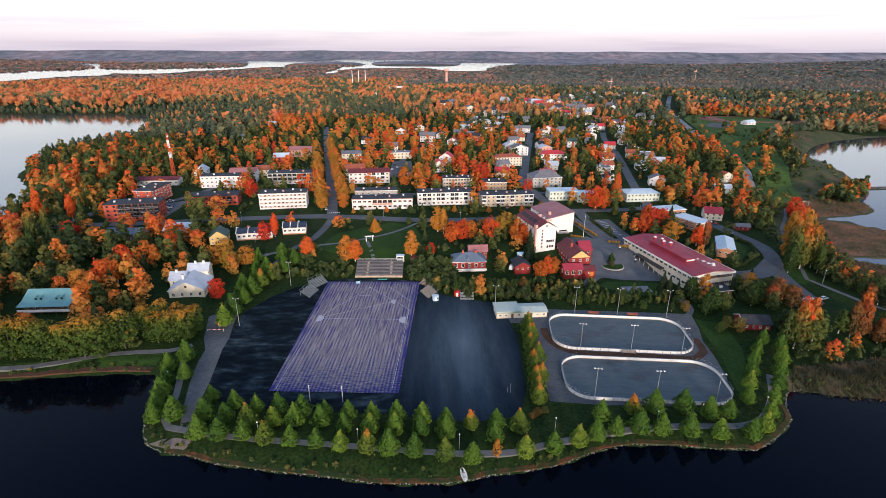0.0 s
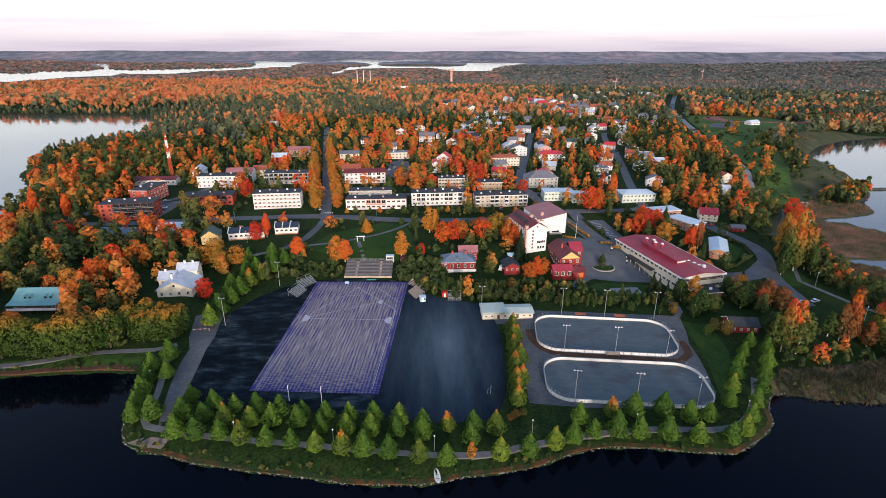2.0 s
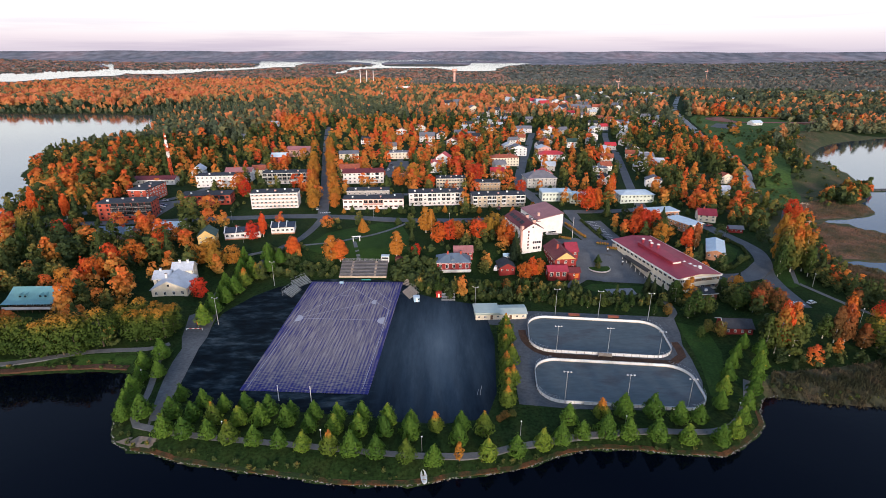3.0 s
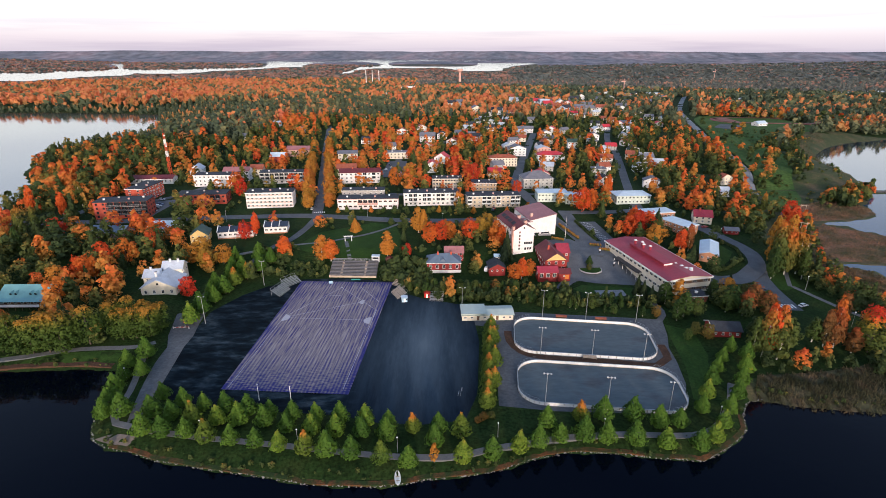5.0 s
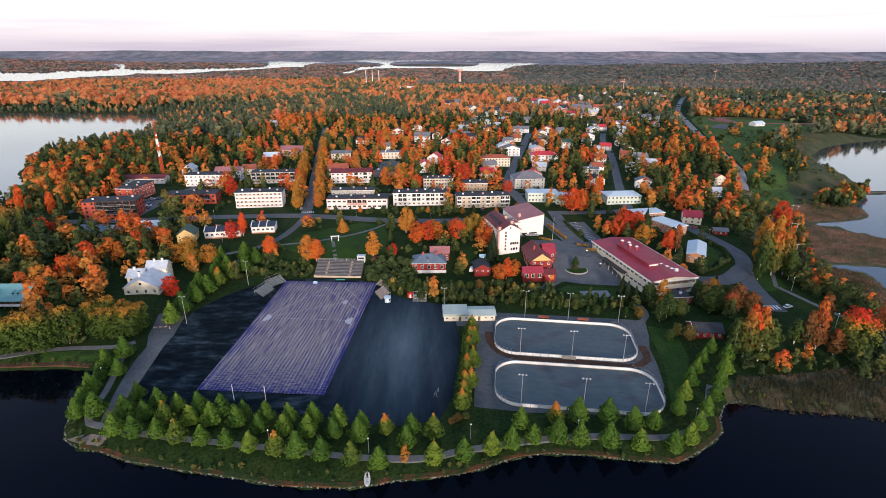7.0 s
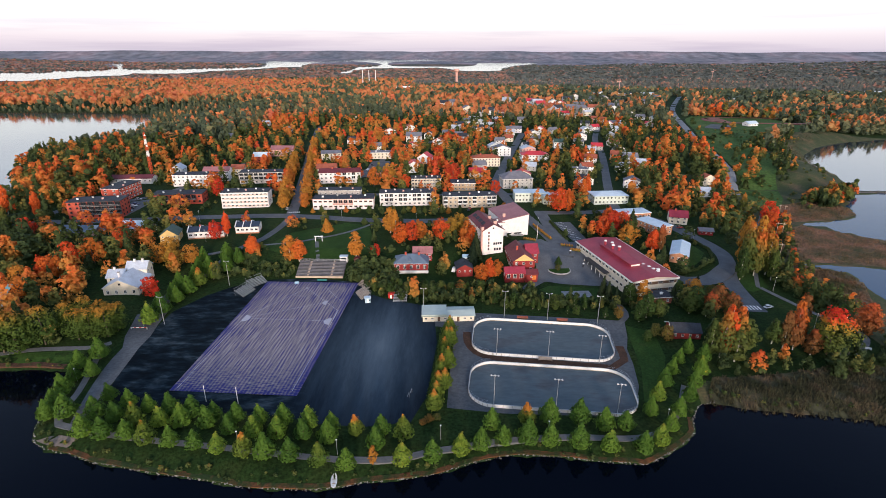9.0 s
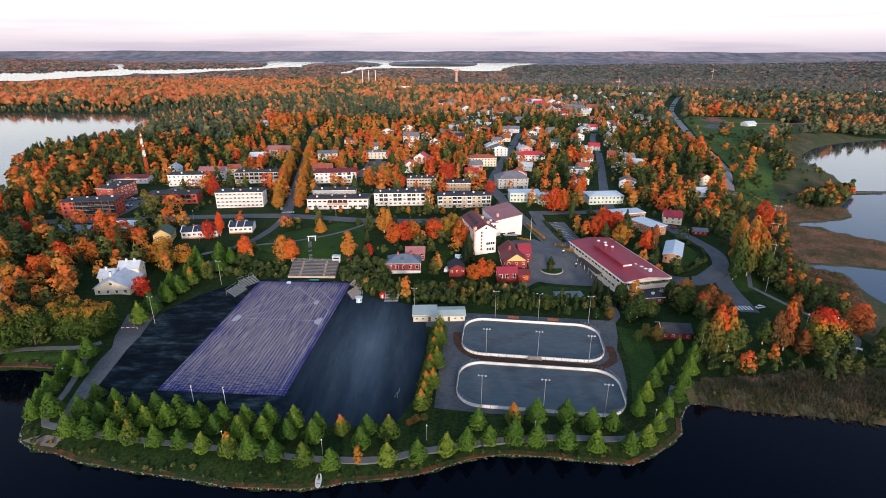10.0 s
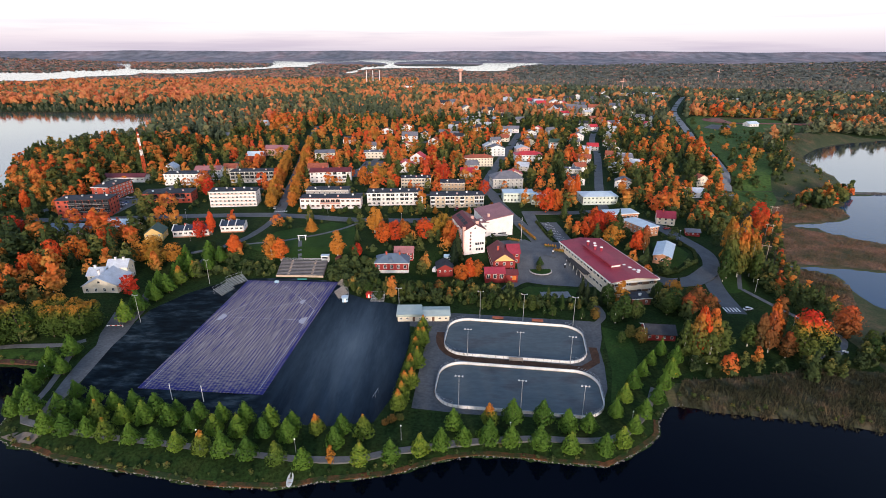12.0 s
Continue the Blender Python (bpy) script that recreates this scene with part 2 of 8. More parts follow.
# the pitch: violet sand-dressed turf with pale brushed streaks along its length and worn edges
PITCH = bpy.data.materials.new("violet_turf")
PITCH.use_nodes = True
_t = PITCH.node_tree
_b = _t.nodes["Principled BSDF"]
_b.inputs["Roughness"].default_value = 0.95
_b.inputs["Specular IOR Level"].default_value = 0.1
_g = _t.nodes.new("ShaderNodeTexCoord")
_m = node(_t, "ShaderNodeMapping", Scale=(1.0, 0.05, 1.0))
_t.links.new(_g.outputs["Object"], _m.inputs[0])
_n1 = node(_t, "ShaderNodeTexNoise", Scale=1.7, Detail=4.0, Roughness=0.65)
_t.links.new(_m.outputs[0], _n1.inputs["Vector"])
_m2 = node(_t, "ShaderNodeMapping", Scale=(0.22, 0.9, 1.0))
_t.links.new(_g.outputs["Object"], _m2.inputs[0])
_n2 = node(_t, "ShaderNodeTexNoise", Scale=1.6, Detail=4.0, Roughness=0.6)
_t.links.new(_m2.outputs[0], _n2.inputs["Vector"])
_n3 = node(_t, "ShaderNodeTexNoise", Scale=0.04, Detail=3.0)
_t.links.new(_g.outputs["Object"], _n3.inputs["Vector"])
_sp = _t.nodes.new("ShaderNodeSeparateXYZ")
_t.links.new(_g.outputs["Generated"], _sp.inputs[0])
# sand has gathered away from the edges
_ex = ramp_node(_t, [(0.0, (0.15, 0.15, 0.15)), (0.035, (0.6, 0.6, 0.6)), (0.16, (1, 1, 1)), (0.82, (1, 1, 1)), (0.955, (0.65, 0.65, 0.65)), (0.985, (0.12, 0.12, 0.12))])
_t.links.new(_sp.outputs["X"], _ex.inputs[0])
_ey = ramp_node(_t, [(0.0, (0.2, 0.2, 0.2)), (0.06, (0.75, 0.75, 0.75)), (0.25, (1, 1, 1)), (0.92, (0.9, 0.9, 0.9)), (1.0, (0.3, 0.3, 0.3))])
_t.links.new(_sp.outputs["Y"], _ey.inputs[0])


def math_node(tree, op, a, b):
    n = tree.nodes.new("ShaderNodeMath")
    n.operation = op
    for i, v in enumerate((a, b)):
        if isinstance(v, (int, float)):
            n.inputs[i].default_value = v
        else:
            tree.links.new(v, n.inputs[i])
    return n.outputs[0]


_edge = math_node(_t, "MULTIPLY", _ex.outputs[0], _ey.outputs[0])
_near = ramp_node(_t, [(0.02, (1, 1, 1)), (0.25, (0, 0, 0))])
_t.links.new(_sp.outputs["Y"], _near.inputs[0])
_st = node(_t, "ShaderNodeMix")
_t.links.new(_near.outputs[0], _st.inputs[0])
_t.links.new(_n1.outputs["Fac"], _st.inputs[2])
_t.links.new(_n2.outputs["Fac"], _st.inputs[3])
_sum = math_node(_t, "ADD", math_node(_t, "MULTIPLY", math_node(_t, "SUBTRACT", _st.outputs[0], 0.5), 2.5), math_node(_t, "ADD", math_node(_t, "MULTIPLY", _edge, 0.52), math_node(_t, "MULTIPLY", _n3.outputs["Fac"], 0.25)))
_wave = node(_t, "ShaderNodeTexWave", Scale=0.23, Distortion=2.4, Detail=3.0)
_wave.inputs["Detail Scale"].default_value = 0.6
_wm = node(_t, "ShaderNodeMapping", Scale=(1.0, 0.12, 1.0))
_t.links.new(_g.outputs["Object"], _wm.inputs[0])
_t.links.new(_wm.outputs[0], _wave.inputs["Vector"])
_sum = math_node(_t, "ADD", _sum, math_node(_t, "MULTIPLY", math_node(_t, "SUBTRACT", _wave.outputs["Fac"], 0.5), 0.34))
_r = ramp_node(_t, [(0.10, (0.034, 0.036, 0.165)), (0.32, (0.090, 0.082, 0.175)), (0.58, (0.190, 0.160, 0.185)), (0.95, (0.32, 0.275, 0.275))])
_t.links.new(_sum, _r.inputs[0])
_t.links.new(_r.outputs[0], _b.inputs["Base Color"])

WHITE = paint("white_paint", (0.78, 0.77, 0.74))
OFFWHITE = paint("offwhite_render", (0.77, 0.73, 0.70))
CREAM = paint("cream_render", (0.70, 0.63, 0.50))
YELLOW = paint("yellow_boards", (0.66, 0.46, 0.18))
BEIGE = paint("beige_render", (0.55, 0.46, 0.34))
TAN = paint("tan_brick", (0.42, 0.30, 0.19))
BRICK = paint("red_brick", (0.43, 0.080, 0.048), spread=0.25)
DARKBRICK = paint("dark_brick", (0.26, 0.075, 0.05), spread=0.25)
ORANGEBRICK = paint("orange_brick", (0.42, 0.20, 0.11), spread=0.2)
FALU = paint("falu_red_boards", (0.24, 0.025, 0.022), spread=0.2)
GREYWALL = paint("grey_render", (0.42, 0.41, 0.38))
MINT = paint("pale_mint_render", (0.60, 0.66, 0.58))
SALMON = paint("salmon_render", (0.66, 0.50, 0.43))
PINKW = paint("pink_render", (0.62, 0.36, 0.30))
BROWNW = paint("brown_boards", (0.14, 0.08, 0.05))
PURPLEW = paint("mauve_boards", (0.26, 0.17, 0.17))
FELT = material("black_roof_felt", two((0.040, 0.044, 0.052), 0.3), scale=0.3, rough=0.85, fine=0.15, fine_scale=2)
REDROOF = material("red_metal_roof", two((0.30, 0.035, 0.055), 0.15), scale=0.15, rough=0.5, fine=0.1, fine_scale=1.2)
PINKROOF = material("faded_red_roof", two((0.33, 0.14, 0.14), 0.15), scale=0.15, rough=0.6, fine=0.1, fine_scale=1.2)
DARKREDROOF = material("dark_red_roof", two((0.14, 0.030, 0.034), 0.2), scale=0.2, rough=0.6, fine=0.12, fine_scale=1.5)
BRIGHTRED = material("bright_red_roof", two((0.50, 0.04, 0.05), 0.12), scale=0.2, rough=0.5)
RUSTROOF = material("rust_red_tiles", two((0.32, 0.09, 0.05), 0.25), scale=0.6, rough=0.8)
NAVYROOF = material("navy_roof", two((0.030, 0.042, 0.066), 0.15), scale=0.3, rough=0.5, fine=0.1, fine_scale=2)
BLUEROOF = material("grey_blue_roof", two((0.12, 0.16, 0.21), 0.15), scale=0.3, rough=0.5)
PALEROOF = material("pale_blue_roof", two((0.52, 0.62, 0.68), 0.1), scale=0.25, rough=0.6, fine=0.06, fine_scale=2)
GREENROOF = material("pale_green_roof", two((0.42, 0.48, 0.43), 0.1), scale=0.25, rough=0.6)
TEALROOF = material("verdigris_roof", two((0.16, 0.34, 0.34), 0.15), scale=0.25, rough=0.55)
DKGREENROOF = material("dark_green_roof", two((0.05, 0.09, 0.07), 0.15), scale=0.25, rough=0.6)
TINROOF = material("weathered_tin_roof", two((0.46, 0.50, 0.55), 0.15), scale=0.3, rough=0.5, fine=0.1, fine_scale=2)
GREYROOF = material("grey_roof", two((0.16, 0.16, 0.18), 0.2), scale=0.3, rough=0.7)
GLASS = paint("window_glass", (0.02, 0.025, 0.03), rough=0.08, spec=0.6)
CONCRETE = paint("concrete", (0.36, 0.34, 0.32), rough=0.9, spread=0.2)
STEEL = paint("galvanised_steel", (0.45, 0.47, 0.48), rough=0.45, metal=0.6)
DARKMETAL = paint("dark_metal", (0.04, 0.04, 0.045), rough=0.5)
STANDGREY = paint("dark_grey_planks", (0.13, 0.125, 0.13), rough=0.9, spread=0.2)
BENCHGREY = paint("grey_bench_planks", (0.20, 0.19, 0.19), rough=0.9, spread=0.2)
GREYPLANK = paint("grey_green_planks", (0.26, 0.28, 0.27), rough=0.8, spread=0.2)
WOOD = paint("weathered_planks", (0.30, 0.26, 0.23), rough=0.85, spread=0.25)
PALEWOOD = paint("pale_planks", (0.46, 0.36, 0.27), rough=0.85, spread=0.2)
BARK = paint("bark", (0.10, 0.08, 0.065), rough=0.95, spread=0.3, scale=3)
BIRCHBARK = paint("birch_bark", (0.48, 0.45, 0.40), rough=0.9, spread=0.35, scale=3)
LINE = paint("line_paint", (0.42, 0.40, 0.44), rough=0.9)
TYRE = paint("tyre_rubber", (0.02, 0.02, 0.02), rough=0.9)
ORANGE_P = paint("orange_paint", (0.55, 0.16, 0.03))
RED_P = paint("red_paint", (0.45, 0.03, 0.02))
BLUE_P = paint("pale_blue_paint", (0.35, 0.50, 0.60))
TEAL_P = paint("teal_cover", (0.03, 0.20, 0.18))
LAMPGLASS = paint("frosted_globe", (0.85, 0.85, 0.82), rough=0.3)
LINDEN_L = leaves("linden_leaves", [(0.0, (0.046, 0.104, 0.015)), (0.7, (0.095, 0.176, 0.022)), (0.92, (0.20, 0.250, 0.030)), (1.0, (0.25, 0.22, 0.03))], top=(0.72, 0.24), gain=0.8)
TURNING_L = leaves("turning_linden_leaves", [(0.0, (0.065, 0.115, 0.018)), (0.75, (0.11, 0.15, 0.020)), (0.92, (0.34, 0.22, 0.03)), (1.0, (0.46, 0.17, 0.03))], top=(0.42, 0.8), gain=0.6)
MEADOW_L = leaves("meadow_maple_leaves", [(0.0, (0.032, 0.066, 0.013)), (0.62, (0.070, 0.108, 0.018)), (0.86, (0.155, 0.145, 0.022)), (1.0, (0.36, 0.17, 0.025))], top=(0.42, 0.95), gain=0.30)
HALF_L = leaves("half_turned_leaves", [(0.0, (0.045, 0.075, 0.018)), (0.5, (0.10, 0.11, 0.024)), (0.72, (0.26, 0.145, 0.03)), (0.9, (0.43, 0.175, 0.032)), (1.0, (0.50, 0.13, 0.028))], top=(0.40, 0.75), gain=0.5)
AVENUE_L = leaves("avenue_leaves", [(0.0, (0.34, 0.18, 0.03)), (0.5, (0.46, 0.19, 0.032)), (1.0, (0.54, 0.165, 0.03))])
GOLD_L = leaves("golden_leaves", [(0.0, (0.34, 0.18, 0.028)), (0.5, (0.47, 0.20, 0.032)), (1.0, (0.50, 0.15, 0.028))])
ORANGE_L = leaves("orange_leaves", [(0.0, (0.46, 0.14, 0.024)), (0.5, (0.56, 0.12, 0.022)), (1.0, (0.58, 0.075, 0.02))])
RED_L = leaves("red_leaves", [(0.0, (0.46, 0.055, 0.02)), (0.5, (0.52, 0.04, 0.018)), (1.0, (0.50, 0.09, 0.02))])
OCHRE_L = leaves("ochre_oak_leaves", [(0.0, (0.24, 0.165, 0.026)), (0.5, (0.36, 0.19, 0.028)), (1.0, (0.44, 0.18, 0.028))], top=(0.5, 0.3))
GREEN_L = leaves("green_leaves", [(0.0, (0.024, 0.050, 0.012)), (0.5, (0.045, 0.080, 0.018)), (1.0, (0.085, 0.105, 0.024))])
SPRUCE_L = leaves("spruce_needles", [(0.0, (0.010, 0.022, 0.011)), (0.5, (0.018, 0.034, 0.015)), (1.0, (0.030, 0.045, 0.018))])
MIXED_L = leaves("autumn_leaves", [(0.0, (0.030, 0.050, 0.019)), (0.25, (0.072, 0.098, 0.028)), (0.42, (0.145, 0.140, 0.036)), (0.56, (0.44, 0.220, 0.048)), (0.74, (0.58, 0.185, 0.040)), (0.90, (0.61, 0.110, 0.032)), (1.0, (0.48, 0.065, 0.028))], attribute="tint")
# paler, greyer copies of the autumn leaves: distance haze put into their colours
HAZED_MID_L = leaves("haze_paled_leaves", [(0.0, (0.062, 0.086, 0.058)), (0.25, (0.105, 0.130, 0.070)), (0.42, (0.175, 0.165, 0.078)), (0.58, (0.49, 0.250, 0.090)), (0.78, (0.58, 0.215, 0.084)), (1.0, (0.54, 0.145, 0.076))], attribute="tint")
HAZED_FAR_L = leaves("hazed_far_leaves", [(0.0, (0.115, 0.132, 0.124)), (0.25, (0.140, 0.152, 0.134)), (0.42, (0.185, 0.168, 0.140)), (0.60, (0.30, 0.198, 0.152)), (0.80, (0.37, 0.200, 0.152)), (1.0, (0.36, 0.180, 0.15))], attribute="tint")
RUST_L = leaves("rust_brown_leaves", [(0.0, (0.070, 0.060, 0.022)), (0.5, (0.20, 0.080, 0.026)), (1.0, (0.42, 0.075, 0.024))], top=(0.3, 0.5), gain=0.5)
FLAME_L = leaves("flame_topped_leaves", [(0.0, (0.055, 0.085, 0.020)), (0.45, (0.12, 0.135, 0.024)), (0.60, (0.36, 0.22, 0.03)), (0.74, (0.58, 0.13, 0.026)), (0.9, (0.58, 0.05, 0.02)), (1.0, (0.56, 0.04, 0.02))], top=(0.40, 1.0), gain=0.2)
BUSH_L = leaves("bush_leaves", [(0.0, (0.05, 0.07, 0.018)), (0.5, (0.13, 0.11, 0.025)), (1.0, (0.28, 0.10, 0.025))])


# ---- mesh tools ----
class Shape:
    """Collects boxes, prisms and tubes into one mesh."""

    def __init__(self):
        self.v, self.f = [], []

    def add(self, verts, faces):
        k = len(self.v)
        self.v += [tuple(p) for p in verts]
        self.f += [tuple(i + k for i in f) for f in faces]
        return self

    def box(self, x0, x1, y0, y1, z0, z1):
        return self.add([(x0, y0, z0), (x1, y0, z0), (x1, y1, z0), (x0, y1, z0), (x0, y0, z1), (x1, y0, z1), (x1, y1, z1), (x0, y1, z1)],
                        [(3, 2, 1, 0), (4, 5, 6, 7), (0, 1, 5, 4), (1, 2, 6, 5), (2, 3, 7, 6), (3, 0, 4, 7)])

    def tube(self, a, b, r0, r1, n=8):
        a, b = Vector(a), Vector(b)
        q = (b - a).to_track_quat("Z", "Y")
        ring = [Vector((math.cos(2 * math.pi * i / n), math.sin(2 * math.pi * i / n), 0)) for i in range(n)]
        vs = [a + q @ (p * r0) for p in ring] + [b + q @ (p * r1) for p in ring]
        fs = [(i, (i + 1) % n, n + (i + 1) % n, n + i) for i in range(n)] + [tuple(range(n - 1, -1, -1)), tuple(range(n, 2 * n))]
        return self.add(vs, fs)

    def slab(self, pts, thick):
        """A plate whose upper face is the polygon pts."""
        n = len(pts)
        vs = [tuple(p) for p in pts] + [(p[0], p[1], p[2] - thick) for p in pts]
        return self.add(vs, [tuple(range(n)), tuple(range(2 * n - 1, n - 1, -1))] + [(n + i, n + (i + 1) % n, (i + 1) % n, i) for i in range(n)])

    def mesh(self, name, mat):
        me = bpy.data.meshes.new(name)
        me.from_pydata(self.v, [], self.f)
        me.materials.append(mat)
        me.update()
        return me


def part(name, shape, mat, parent=None, label="", at=None):
    """Links a Shape, or a mesh that is shared, as ONE object under a thing or a part."""
    me = shape.mesh(name, mat) if isinstance(shape, Shape) else shape
    ob = new(name, me)
    ob.parent = parent
    if at is not None:
        ob.matrix_basis = at
    if label:
        tagged(ob, label)
    return ob


def thing(name, m, label, category, group="", kind=""):
    ob = new(name)
    ob.matrix_basis = m
    return tagged(ob, label, category, group, kind)


def quads(name, verts, mat, tint=None, smooth=False):
    """One mesh of loose quads from an array (n, 4, 3)."""
    n = len(verts)
    me = bpy.data.meshes.new(name)
    me.vertices.add(4 * n)
    me.vertices.foreach_set("co", np.ascontiguousarray(verts, dtype=np.float32).ravel())
    me.loops.add(4 * n)
    me.loops.foreach_set("vertex_index", np.arange(4 * n, dtype=np.int32))
    me.polygons.add(n)
    me.polygons.foreach_set("loop_start", np.arange(0, 4 * n, 4, dtype=np.int32))
    if tint is not None:
        at = me.attributes.new("tint", "FLOAT", "POINT")
        at.data.foreach_set("value", np.repeat(tint, 4).astype(np.float32))
    me.materials.append(mat)
    me.update(calc_edges=True)
    return me


# ---- the lie of the land ----
def step(a, b, v):
    u = np.clip((np.asarray(v, float) - a) / (b - a), 0, 1)
    return u * u * (3 - 2 * u)


FLAT = 1800.0


def far_rise(d):
    """Beyond FLAT metres the wooded country climbs to hills on the horizon."""
    d = np.asarray(d, float)
    u = np.clip((d - FLAT) / 3000.0, 0, 0.985)
    real = FLAT - 3000.0 * np.log(1 - u)
    return np.where(d > FLAT, 113.8 * (1 - d / np.maximum(real, 1)), 0)


def ground(x, y):
    x, y = np.asarray(x, float), np.asarray(y, float)
    r = step(70, 130, x)
    z = 2.3 + (7.0 - 2.8 * r) * step(246, 278, y) + 2.0 * step(290, 380, y) + 2 * step(420, 800, y) + 1.5 * r * step(300, 340, y)
    z = z + 3.5 * step(86, 112, -x) * step(172, 214, y) * (1 - step(246, 278, y)) + 1.5 * step(118, 140, x) * step(168, 192, y) * (1 - step(246, 278, y))
    return z


FRONT_SHORE = [(-700, 150), (-300, 160), (-157, 164.2), (-138, 166.4), (-118, 168), (-102, 167.5), (-95.5, 158), (-94, 148.6), (-92.5, 141), (-90, 134.6), (-86, 129.5),
               (-79.5, 126.3), (-72, 125), (-62.5, 121.6), (-52, 119.7), (-42, 117.7), (-32, 116.5), (-22, 114.6), (-12, 113), (-2.6, 112.8), (5, 112.7), (12, 113.8),
               (18.4, 115.7), (28, 116.8), (40.5, 119.7), (50, 124), (60, 126.8), (69, 127), (77, 126.5), (87, 125), (97, 124.4), (100.5, 124), (106, 127), (113.6, 132),
               (120.4, 138), (122.6, 144.6), (128, 152), (135, 154), (145, 150.5), (157, 149), (176, 147), (193, 142.4)]
FRONT_REST = [(260, 132), (420, 120), (900, 60), (1800, 0), (1800, -3000), (-1800, -3000), (-1800, 120)]
WEST_LAKE = [(-294, 350), (-293, 383), (-350, 450), (-398, 505), (-416, 556), (-455, 670), (-455, 725), (-420, 735), (-436, 795), (-446, 840), (-490, 930), (-525, 990), (-641, 1004), (-795, 1003), (-1900, 960), (-1900, 200), (-700, 260), (-430, 330)]
EAST_POND = [(238, 281), (250, 276), (262, 268), (258, 250), (256, 235), (262, 222), (285, 212), (400, 180), (620, 170), (620, 262), (420, 248), (330, 262), (286, 272), (268, 277)]
EAST_BAY = [(287, 354), (301, 351), (310, 333), (325, 320), (420, 292), (640, 290), (640, 430), (416, 440), (378, 430), (352, 397), (344, 375), (322, 362)]
EAST_LAKE = [(388, 450), (398, 470), (418, 510), (422, 557), (449, 613), (492, 661), (549, 702), (651, 734), (900, 745), (1300, 640), (1300, 440), (640, 446)]
LAKES = [FRONT_SHORE + FRONT_REST, WEST_LAKE, EAST_POND, EAST_BAY, EAST_LAKE]


def inside(poly, x, y):
    x, y = np.asarray(x, float), np.asarray(y, float)
    hit = np.zeros(x.shape, bool)
    for (x0, y0), (x1, y1) in zip(poly, poly[1:] + poly[:1]):
        if y0 == y1:
            continue
        cross = (y0 > y) != (y1 > y)
        hit ^= cross & (x < (x1 - x0) * (y - y0) / (y1 - y0) + x0)
    return hit


def shore_distance(poly, x, y):
    best = np.full(np.shape(x), 1e9)
    for (x0, y0), (x1, y1) in zip(poly, poly[1:] + poly[:1]):
        dx, dy = x1 - x0, y1 - y0
        t = np.clip(((x - x0) * dx + (y - y0) * dy) / (dx * dx + dy * dy + 1e-9), 0, 1)
        best = np.minimum(best, np.hypot(x - x0 - t * dx, y - y0 - t * dy))
    return best


def wobble(x, y, s):
    return np.sin(x / s + 1.3) * np.sin(y / s * 1.1 + 0.7) + 0.5 * np.sin(x / s * 2.3 + y / s * 1.7) + 0.3 * np.sin(x / s * 4.1 - y / s * 3.7)


def land(x, y):
    """Height of the ground, lake beds included, and the distance to the shore (minus: under water)."""
    x, y = np.asarray(x, float), np.asarray(y, float)
    s = np.full(x.shape, 1e9)
    for poly in LAKES:
        d = shore_distance(poly, x, y)
        s = np.minimum(s, np.where(inside(poly, x, y), -d, d))
    s = s + 0.5 * wobble(x, y, 2.3) * (np.abs(s) < 30)
    g = ground(x, y) + 0.12 * wobble(x, y, 9.0) * step(250, 300, y)
    low = 0.7 * step(530, 620, x) * step(640, 720, y) * (1 - step(1000, 1200, y))
    g = g * (1 - low)
    # marsh in the east lies almost level with the water
    marsh = step(0, 30, x - 208) * step(0, 40, 480 - y)
    g = g * (1 - marsh) + 0.35 * marsh
    bank = np.where(y < 260, 9.0, np.where((x < -300) & (y > 560), 130.0, 30.0))
    up = 0.15 + (g - 0.15) * step(0, 1, s / bank) ** 0.7
    z = np.where(s > 0, np.minimum(up, g), np.maximum(-3.0, 0.25 * s))
    d = np.hypot(x, y)
    z = np.where(d > 1250, z * (1 - 0.97 * step(1250, 1800, d)), z)
    a = x / np.maximum(d, 1.0)
    ridge = (28 + 3.0 * np.sin(a * 23) + 2.0 * np.sin(a * 61 + 1)) * step(4420, 4820, d) + 5 * step(0, 1, np.sin(a * 17 + 2)) * step(3300, 3700, d) * (1 - step(3700, 4100, d))
    return z + far_rise(d) + ridge, s


def spaced(lo, hi, dense0, dense1, fine, grow=1.06, cap=130):
    a = list(np.arange(dense0, dense1 + 0.01, fine))
    v, k = a[-1], fine
    while v < hi:
        k = min(k * grow, 20 if v < 1150 else cap)
        v += k
        a.append(v)
    v, k = a[0], fine
    while v > lo:
        k = min(k * grow, 20 if v > -900 and lo < -2000 else cap)
        v -= k
        a.insert(0, v)
    return np.array(a)


gx = spaced(-4900, 4900, -170, 200, 2.2)
gy = spaced(-1200, 4900, 106, 300, 2.2)
X, Y = np.meshgrid(gx, gy)
Z, SHORE = land(X, Y)
nx, ny = len(gx), len(gy)
me = bpy.data.meshes.new("ground")
idx = np.arange(nx * ny).reshape(ny, nx)
keep = np.hypot(X, Y)[:-1, :-1] < 4880
fq = np.stack([idx[:-1, :-1], idx[:-1, 1:], idx[1:, 1:], idx[1:, :-1]], -1)[keep]
me.from_pydata(np.stack([X, Y, Z], -1).reshape(-1, 3).tolist(), [], fq.tolist())
